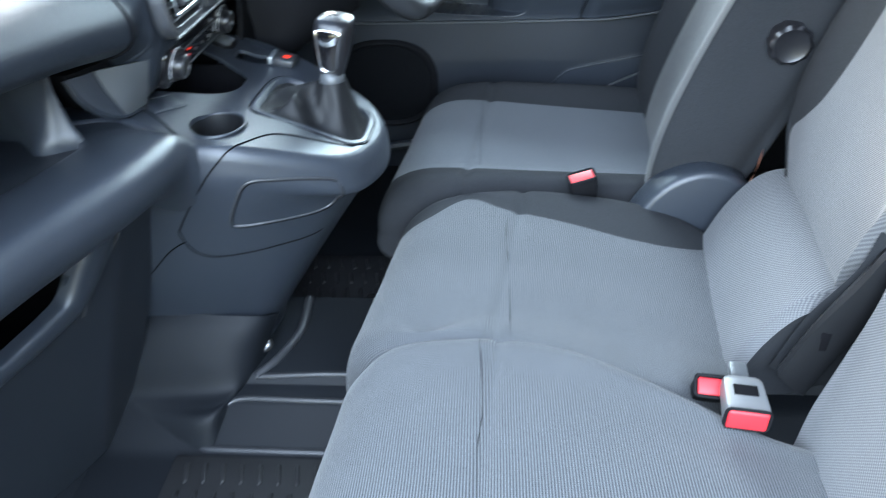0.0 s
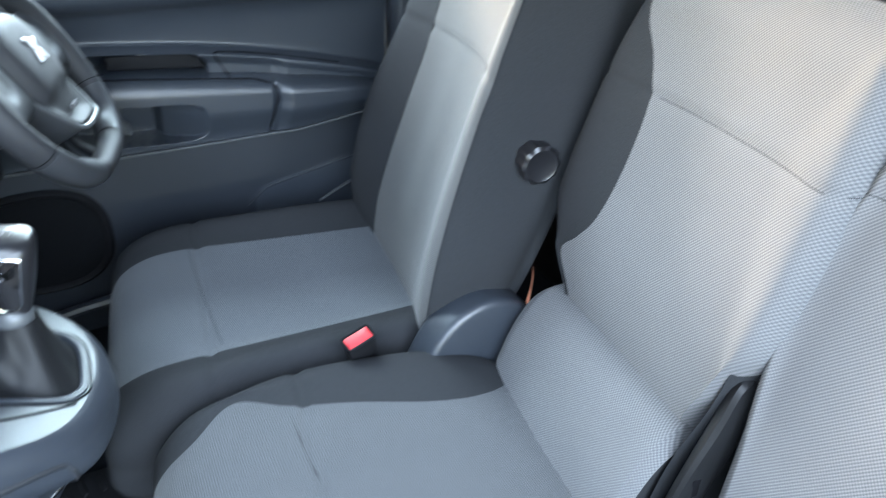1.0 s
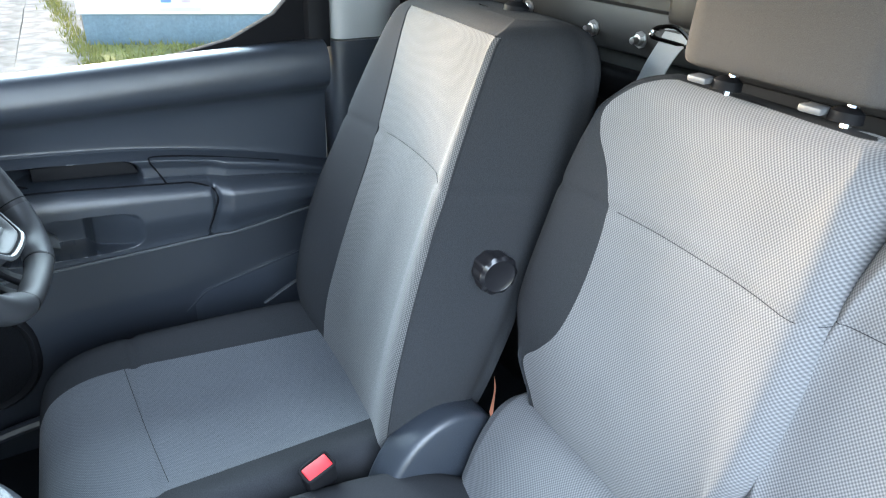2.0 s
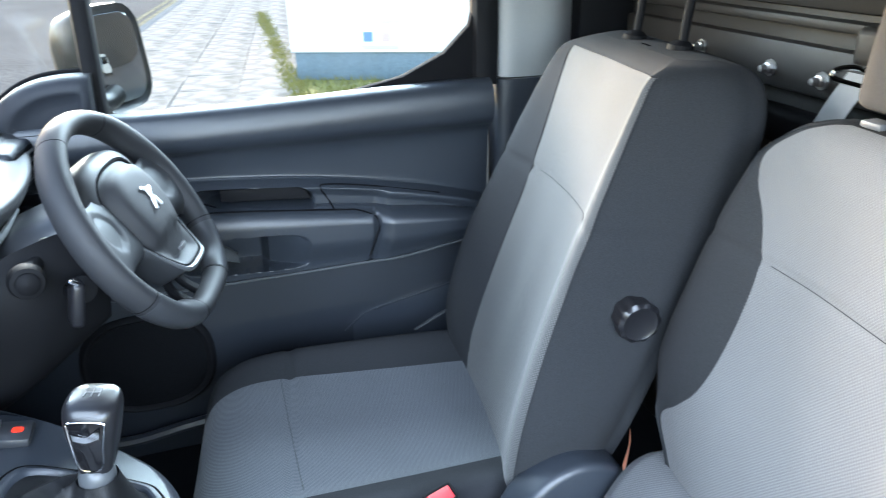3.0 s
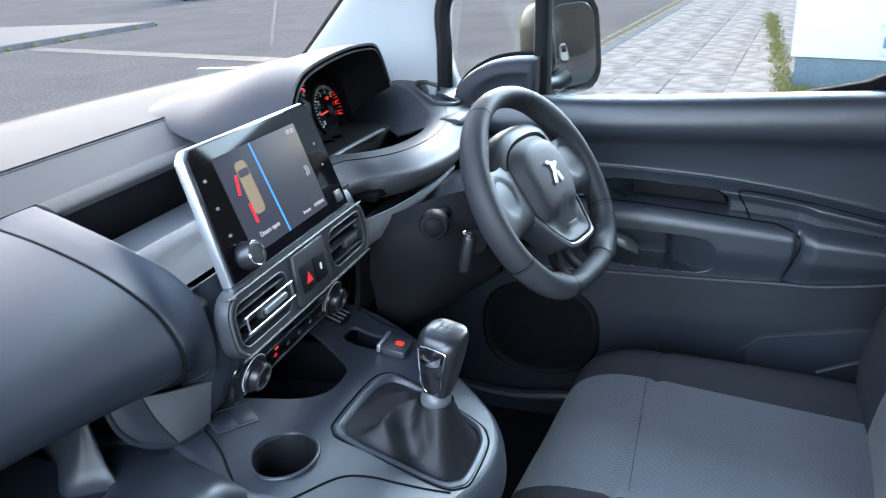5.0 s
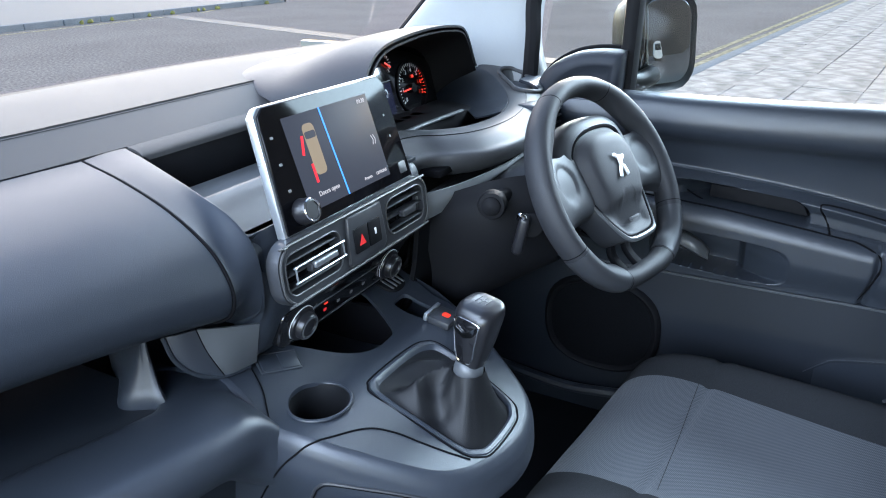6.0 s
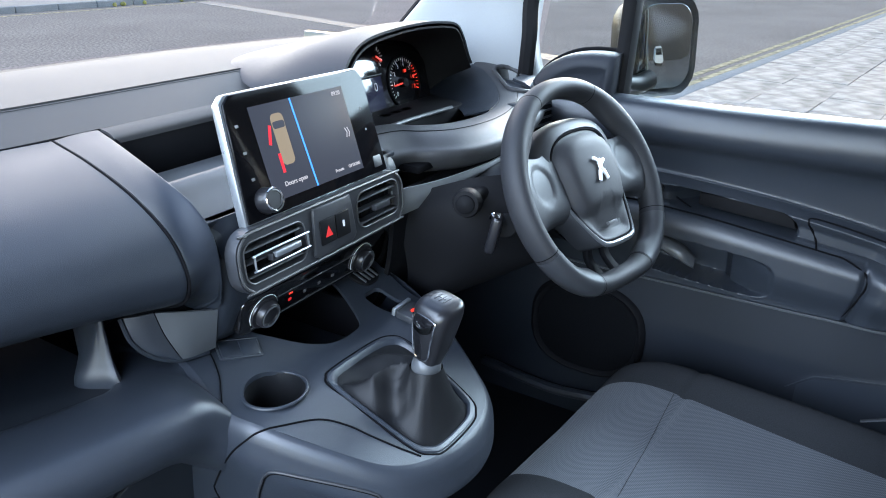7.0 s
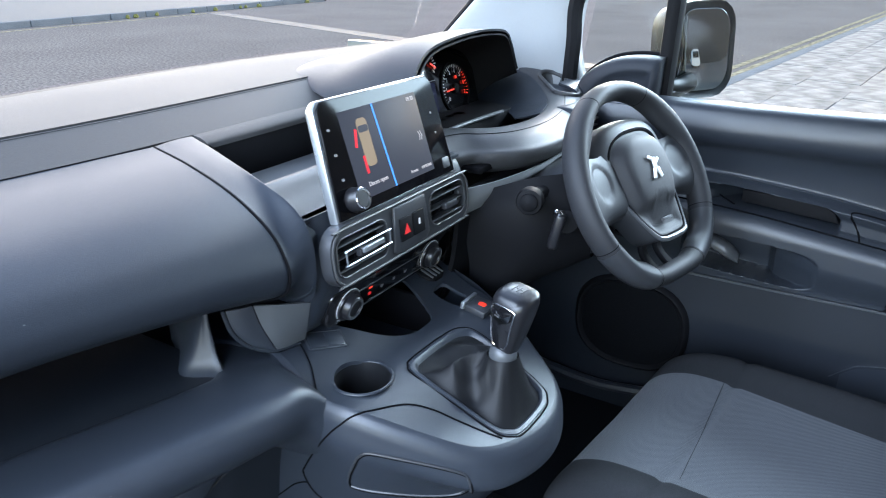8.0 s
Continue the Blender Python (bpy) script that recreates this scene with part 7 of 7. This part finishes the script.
part("headrest", loft(hr, 5, 1, True, True), HEADCLOTH, dseat, "dark cloth headrest")
part("recliner_cover", prism(spline([(0.462, 0.292), (0.49, 0.345), (0.53, 0.382), (0.58, 0.395), (0.63, 0.378), (0.652, 0.345), (0.645, 0.25), (0.62, 0.19), (0.50, 0.20), (0.465, 0.25)], 4, True), 0.022, 0.085, "y", 0.012, 3), DOORP, dseat, "rounded black plastic hinge cover")
dm = Matrix.Translation((0.668, 0.066, 0.584)) @ pose(0, 0, 0, 90, 0, -8)
P = []
for r, h in ((0.030, -0.04), (0.030, 0.004), (0.029, 0.008), (0.024, 0.011), (0.020, 0.009), (0.0001, 0.009)):
    P.append([dm @ Vector((r * (1 + (0.05 * math.cos(10 * a) if h > 0 and r > 0.025 else 0)) * math.cos(a), r * (1 + (0.05 * math.cos(10 * a) if h > 0 and r > 0.025 else 0)) * math.sin(a), h)) for a in np.linspace(0, 2 * math.pi, 60, endpoint=False)])
part("recline_dial", grid(np.array(P), ring=True), DIAL, dseat, "semi gloss fluted recline dial")
part("side_lever", tube([(0.50, 0.60, 0.31), (0.56, 0.605, 0.335), (0.60, 0.607, 0.345)], [0.004, 0.005, 0.003], 8, flat=0.4), SATIN, dseat)


def buckle(name, m, label, grey=False, f=1.1):
    """A belt buckle whose red button fills the open end of its case; the grey one is short and has a sunk window and a steel stem."""
    b = thing(name, m.translation, label, "seat belt buckle", "seat belt buckles")
    rings = ((-0.048, 0.036, 0.018), (-0.040, 0.040, 0.022), (-0.02, 0.042, 0.024), (0.004, 0.043, 0.026), (0.009, 0.041, 0.025)) if grey else ((-0.075, 0.022, 0.012), (-0.045, 0.032, 0.018), (-0.03, 0.040, 0.022), (0.0, 0.042, 0.024), (0.004, 0.038, 0.02))
    body = [[(x * f, y * f, z) for x, y in rrect(0, 0, w, d, 0.006, 2)] for z, w, d in rings]
    part("case", moved(loft(body, 3, 1, True, True), m), GREYPL if grey else BLACK, b)
    if grey:
        part("collar", moved(tube([(x * f, y * f, 0.009) for x, y in rrect(0, 0, 0.041, 0.025, 0.006, 2)], 0.0020, 8, True, 1, 3), m), BLACK, b, "black collar round the button")
        part("window", moved(box((-0.013, 0.0120 * f, -0.030), (0.013, 0.0120 * f + 0.0012, -0.014), 0.001), m), DARKHOLE, b, "dark sunk window in the case")
        part("button", moved(box((-0.019 * f, -0.0115 * f, 0.004), (0.019 * f, 0.0115 * f, 0.0125), 0.003, 3), m), RED, b, "red push button")
        part("stem", moved(box((-0.010, -0.004, -0.080), (0.010, 0.004, -0.045), 0.002, 2), m), GREYTRIM, b)
    else:
        part("button", moved(box((-0.0175 * f, -0.0105 * f, -0.004), (0.0175 * f, 0.0095 * f, 0.0070), 0.002, 3), m), RED, b, "red push button")
        part("rim", moved(tube([(x * f, y * f, 0.0055) for x, y in rrect(0, 0, 0.040, 0.024, 0.005, 2)], 0.0022, 8, True, 1, 3), m), BLACK, b)
    return b


buckle("belt_buckle", Matrix.Translation((0.384, 0.068, 0.358)) @ pose(0, 0, 0, 10, -14, 8), "black seat belt buckle with a red button beside the driver's cushion")

# passenger bench: two cushions and two backs of their own
bench = thing("middle_seat", (0.34, -0.14, 0.0), "middle seat in pale grey ribbed cloth with one dark bolster", "car seat", "front seats")
st = [(0.052, -0.115, 0.15, 0.16, 0.20, 0.0, 0.6), (0.056, -0.115, 0.178, 0.13, 0.26, 0.0, 0.6), (0.075, -0.118, 0.192, 0.11, 0.295, 0.0, 0.6), (0.115, -0.122, 0.208, 0.10, 0.32, 0.002, 0.62), (0.17, -0.125, 0.214, 0.10, 0.332, 0.004, 0.78), (0.24, -0.126, 0.218, 0.10, 0.333, 0.008, 0.60),
      (0.33, -0.142, 0.228, 0.10, 0.328, 0.012, 0.52), (0.44, -0.172, 0.246, 0.10, 0.318, 0.012, 0.46), (0.52, -0.17, 0.225, 0.10, 0.302, 0.008, 0.5), (0.60, -0.17, 0.19, 0.10, 0.275, 0.0, 0.8)]
C = cushion_skin(st, 18)
C = sheared(dent(C, 0, 0.258, 0.0, 0.005, 0.008), 0.14, -0.14)
stitch(C, 0, 0.258, 2 * NS, 8 * NS, bench)
part("cushion_cover", skin(C, 0, 8 * NS), CLOTH, bench, "pale grey ribbed cloth")
part("cushion_bolster", skin(C, 8 * NS, 12 * NS), DARKCLOTH, bench, "dark charcoal cloth edge")
part("cushion_front", grid(np.array([C[0], C[0] * 0.2 + np.mean(C[0], axis=0) * 0.8]), ring=True), CLOTH, bench)
part("seat_base", box((0.12, -0.32, 0.0), (0.62, 0.07, 0.14), 0.02), BLACK, bench)
outer = thing("passenger_seat", (0.34, -0.55, 0.0), "outer passenger seat in pale grey ribbed cloth", "car seat", "front seats")
st = [(0.020, -0.54, 0.19, 0.16, 0.20, 0.0, 0.6), (0.026, -0.54, 0.215, 0.13, 0.26, 0.0, 0.6), (0.045, -0.54, 0.226, 0.11, 0.297, 0.0, 0.6), (0.085, -0.532, 0.244, 0.10, 0.322, 0.003, 0.62), (0.15, -0.53, 0.246, 0.10, 0.335, 0.005, 0.64), (0.24, -0.532, 0.244, 0.10, 0.338, 0.007, 0.64),
      (0.33, -0.543, 0.230, 0.10, 0.336, 0.007, 0.64), (0.44, -0.568, 0.196, 0.10, 0.326, 0.006, 0.66), (0.53, -0.588, 0.172, 0.10, 0.31, 0.004, 0.66), (0.62, -0.588, 0.17, 0.10, 0.28, 0.0, 0.66)]
C = cushion_skin(st, 18)
C = sheared(dent(C, 0, 0.222, 0.0, 0.005, 0.008), 0.10, -0.54)
stitch(C, 0, 0.222, 2 * NS, 10 * NS, outer)
part("cushion_cover", skin(C, 0, 12 * NS), CLOTH, outer, "pale grey ribbed cloth")
part("cushion_front", grid(np.array([C[0], C[0] * 0.2 + np.mean(C[0], axis=0) * 0.8]), ring=True), CLOTH, outer)
part("seat_base", box((0.12, -0.76, 0.0), (0.62, -0.36, 0.14), 0.02), BLACK, outer)

# middle back: pale front, one dark bolster towards the driver, widest at half its height
st = [(0.405, -0.165, 0.150, 0.652, 0.10, 0.0, 0.8), (0.44, -0.165, 0.158, 0.648, 0.10, 0.0, 0.86), (0.48, -0.165, 0.172, 0.650, 0.11, 0.004, 0.86, 0.93, 0.97, 0.93), (0.515, -0.162, 0.194, 0.656, 0.12, 0.008, 0.84, 0.9, 0.9, 0.66), (0.55, -0.158, 0.214, 0.666, 0.125, 0.012, 0.74, 0.9, 0.86, 0.47), (0.60, -0.155, 0.222, 0.681, 0.13, 0.014, 0.68, 0.9, 0.82, 0.38), (0.66, -0.155, 0.222, 0.699, 0.13, 0.014, 0.62, 0.9, 0.8, 0.36),
      (0.715, -0.155, 0.219, 0.716, 0.13, 0.012, 0.58, 0.9, 0.8, 0.39), (0.76, -0.158, 0.211, 0.731, 0.125, 0.009, 0.62, 0.9, 0.84, 0.54), (0.795, -0.164, 0.200, 0.743, 0.115, 0.005, 0.68, 0.9, 0.9, 0.78), (0.825, -0.170, 0.189, 0.754, 0.11, 0.003, 0.72, 0.9, 0.94, 0.90), (0.852, -0.176, 0.172, 0.777, 0.08, 0.0, 0.8, 0.9, 0.95, 0.9), (0.863, -0.18, 0.154, 0.800, 0.05, 0.0, 0.8, 0.9, 0.95, 0.9), (0.866, -0.18, 0.134, 0.815, 0.02, 0.0, 0.8, 0.9, 0.95, 0.9)]
B = back_skin(st, 16)
B = sheared(dent(B, 2, 0.722, 0.0, 0.003, 0.007), 0.11, -0.20)
stitch(B, 2, 0.722, 2 * NS, 8 * NS, bench)
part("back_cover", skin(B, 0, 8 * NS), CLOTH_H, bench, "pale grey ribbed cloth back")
part("back_bolster", skin(B, 8 * NS, 12 * NS), DARKCLOTH, bench, "dark charcoal cloth bolster")
part("back_shell", grid(np.concatenate([B[:, 12 * NS:], B[:, :1]], axis=1)), DARKCLOTH, bench)
part("back_top", grid(np.array([B[-1], B[-1] * 0.1 + np.mean(B[-1], axis=0) * 0.9]), ring=True), DARKCLOTH, bench)


def lower_roll(parent, y0, y1, x0, end_mat):
    """The rounded roll of cloth where a bench cushion meets its back."""
    prof_ = [(x0 - 0.055, 0.265), (x0 - 0.045, 0.318), (x0 - 0.018, 0.372), (x0 + 0.015, 0.408), (x0 + 0.055, 0.418), (x0 + 0.09, 0.40), (x0 + 0.10, 0.30), (x0 + 0.02, 0.25)]
    P_ = []
    for s, f in ((0.0, 0.82), (0.04, 0.94), (0.10, 1.0), (0.5, 1.0), (0.9, 1.0), (0.96, 0.94), (1.0, 0.82)):
        y = y0 + (y1 - y0) * s
        P_.append([(x0 + 0.02 + (x - x0 - 0.02) * f + 0.13 * (y - y0 - 0.17), y, 0.33 + (z - 0.33) * f) for x, z in prof_])
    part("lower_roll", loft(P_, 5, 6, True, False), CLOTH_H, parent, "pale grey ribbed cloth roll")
    part("roll_end", loft([P_[0], [(x0 + 0.02, y0 + 0.01, 0.33)] * 8], 2, 6, True), end_mat, parent)


lower_roll(bench, -0.325, 0.012, 0.608, DARKCLOTH)
part("back_gap_lining", loft([[(0.64, -0.345, 0.522), (0.675, -0.36, 0.526), (0.72, -0.37, 0.518)], [(0.635, -0.335, 0.465), (0.66, -0.345, 0.456), (0.72, -0.36, 0.438)], [(0.60, -0.33, 0.394), (0.64, -0.335, 0.386), (0.72, -0.35, 0.350)], [(0.575, -0.33, 0.315), (0.62, -0.335, 0.298), (0.72, -0.35, 0.280)]], 5, 5), DARKCLOTH, bench, "dark cloth lining round the latch")
part("latch_lever", loft([[(0.665, -0.357, 0.512), (0.675, -0.339, 0.515), (0.692, -0.338, 0.503), (0.690, -0.357, 0.499)], [(0.648, -0.359, 0.501), (0.660, -0.338, 0.505), (0.688, -0.336, 0.476), (0.684, -0.359, 0.469)], [(0.628, -0.361, 0.458), (0.640, -0.340, 0.463), (0.670, -0.338, 0.436), (0.665, -0.361, 0.426)],
                          [(0.595, -0.362, 0.395), (0.608, -0.343, 0.399), (0.638, -0.340, 0.372), (0.632, -0.362, 0.363)], [(0.572, -0.364, 0.332), (0.582, -0.344, 0.333), (0.612, -0.341, 0.309), (0.608, -0.364, 0.300)]], 6, 3, True, True), HOLDER, bench, "black plastic folding latch")
part("latch_slot", box((0.604, -0.3645, 0.37), (0.618, -0.352, 0.40), 0.003), DARKHOLE, bench)

# outer back
st = [(0.27, -0.570, 0.176, 0.582, 0.10, 0.0, 0.8), (0.32, -0.570, 0.190, 0.594, 0.10, 0.0, 0.8), (0.38, -0.570, 0.200, 0.612, 0.10, 0.0, 0.8), (0.45, -0.569, 0.210, 0.632, 0.11, 0.0, 0.8), (0.52, -0.567, 0.220, 0.650, 0.12, 0.004, 0.8), (0.60, -0.565, 0.227, 0.672, 0.13, 0.006, 0.8), (0.68, -0.566, 0.225, 0.698, 0.13, 0.006, 0.8),
      (0.76, -0.570, 0.217, 0.726, 0.13, 0.004, 0.8), (0.83, -0.576, 0.198, 0.755, 0.12, 0.0, 0.8), (0.866, -0.580, 0.173, 0.79, 0.09, 0.0, 0.8), (0.876, -0.583, 0.152, 0.815, 0.05, 0.0, 0.8), (0.878, -0.585, 0.13, 0.83, 0.02, 0.0, 0.8)]
B = back_skin(st, 16)
B = sheared(dent(B, 2, 0.728, 0.0, 0.003, 0.007), 0.08, -0.50)
stitch(B, 2, 0.728, 2 * NS, 10 * NS, outer)
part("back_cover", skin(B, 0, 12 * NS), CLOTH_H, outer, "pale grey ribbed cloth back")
part("back_shell", grid(np.concatenate([B[:, 12 * NS:], B[:, :1]], axis=1)), DARKCLOTH, outer)
part("back_top", grid(np.array([B[-1], B[-1] * 0.1 + np.mean(B[-1], axis=0) * 0.9]), ring=True), DARKCLOTH, outer)
for parent, yc in ((bench, -0.205), (outer, -0.58)):
    hr = [[(x, y, z) for x, y in rrect(0.838 + dx, yc, 0.10 * f, 0.255 * g_, 0.035 * f, 4)] for z, f, g_, dx in ((0.895, 0.75, 0.94, 0), (0.902, 0.95, 0.99, 0), (0.93, 1.0, 1.0, 0.003), (1.02, 1.0, 1.0, 0.015), (1.07, 0.9, 0.97, 0.02), (1.085, 0.6, 0.9, 0.024))]
    part("headrest", loft(hr, 5, 1, True, True), HEADCLOTH, parent, "dark brown grey cloth headrest")
    for dy in (-0.07, 0.07):
        part("headrest_post", tube([(0.825, yc + dy, 0.86), (0.83, yc + dy, 0.88), (0.838, yc + dy, 0.91)], 0.006, 8), CHROME, parent)
        part("post_socket", moved(lathe([(0.017, -0.006), (0.016, 0.004), (0.011, 0.008), (0.007, 0.009)], pose(0.822, yc + dy, 0.878, 0, 8)), Matrix.Identity(4)), BLACK, parent)
        part("post_button", box((0.800, yc + dy + 0.014, 0.876), (0.822, yc + dy + 0.040, 0.884), 0.003), GREYPL, parent)

buckle("belt_buckle", Matrix.Translation((0.490, -0.388, 0.335)) @ pose(0, 0, 0, 35, 0, -8), "black seat belt buckle with a red button between the bench cushions", False, 1.0)
b = buckle("belt_buckle", Matrix.Translation((0.512, -0.437, 0.345)) @ pose(0, 0, 0, 90, 0, -8), "grey seat belt buckle with a red button between the bench seats", True, 1.12)
solo("pull_tag", loft([[(0.645, 0.020, 0.425), (0.655, 0.038, 0.43)], [(0.642, 0.018, 0.40), (0.652, 0.034, 0.402)], [(0.632, 0.008, 0.375), (0.64, 0.026, 0.378)]], 5, 4), ORANGE, "faded orange fabric pull tag between the seats", "tag")

# ---- bulkhead fittings and the middle belt ----
bk = thing("bulkhead_rail", (1.05, 0.2, 0.85), "dark pressed steel rail across the bulkhead with zinc bolts", "rail")
part("rail", box((1.035, -0.82, 0.825), (1.062, 0.75, 0.90), 0.008), BULK, bk)
part("lower_rail", box((1.02, -0.82, 0.74), (1.062, 0.75, 0.80), 0.015, 3), BLACK, bk)
part("ledge", box((1.03, -0.82, 0.925), (1.062, 0.75, 0.94), 0.004), BULK, bk)
part("upper_panel", prism(rrect(0.25, 1.06, 1.0, 0.22, 0.04), 1.045, 1.062, "x", 0.008), BULK, bk)
for y, z in ((0.195, 0.853), (0.305, 0.855), (0.485, 0.865), (-0.12, 0.853), (-0.3, 0.853)):
    bo = part("bolt", moved(lathe([(0.014, 0.0), (0.014, 0.003), (0.009, 0.003), (0.009, 0.010), (0.006, 0.011), (0.0055, 0.022), (0.0, 0.023)], Matrix.Identity(4), 8), Matrix.Translation((1.036, y, z)) @ pose(0, 0, 0, 0, -90)), STEEL, bk, "zinc plated bolt")
belt = thing("seat_belt", (0.93, 0.08, 0.87), "grey seat belt running down from a guide on the bulkhead", "seat belt")
part("webbing", shell(loft([[(0.985, 0.055, 0.885), (0.985, 0.105, 0.885)], [(0.955, 0.065, 0.84), (0.955, 0.112, 0.83)], [(0.93, 0.075, 0.76), (0.93, 0.12, 0.75)], [(0.92, 0.085, 0.62), (0.92, 0.13, 0.62)]], 6, 5), 0.0015), WEBBING, belt)
part("guide", tube([(0.98, 0.045, 0.872), (0.985, 0.08, 0.892), (0.98, 0.115, 0.888), (0.975, 0.118, 0.876), (0.978, 0.08, 0.872)], 0.004, 8, True), CHROME, belt, "chrome belt guide")
part("guide_cover", box((0.99, 0.05, 0.89), (1.05, 0.115, 0.945), 0.014, 3), BULK, belt)
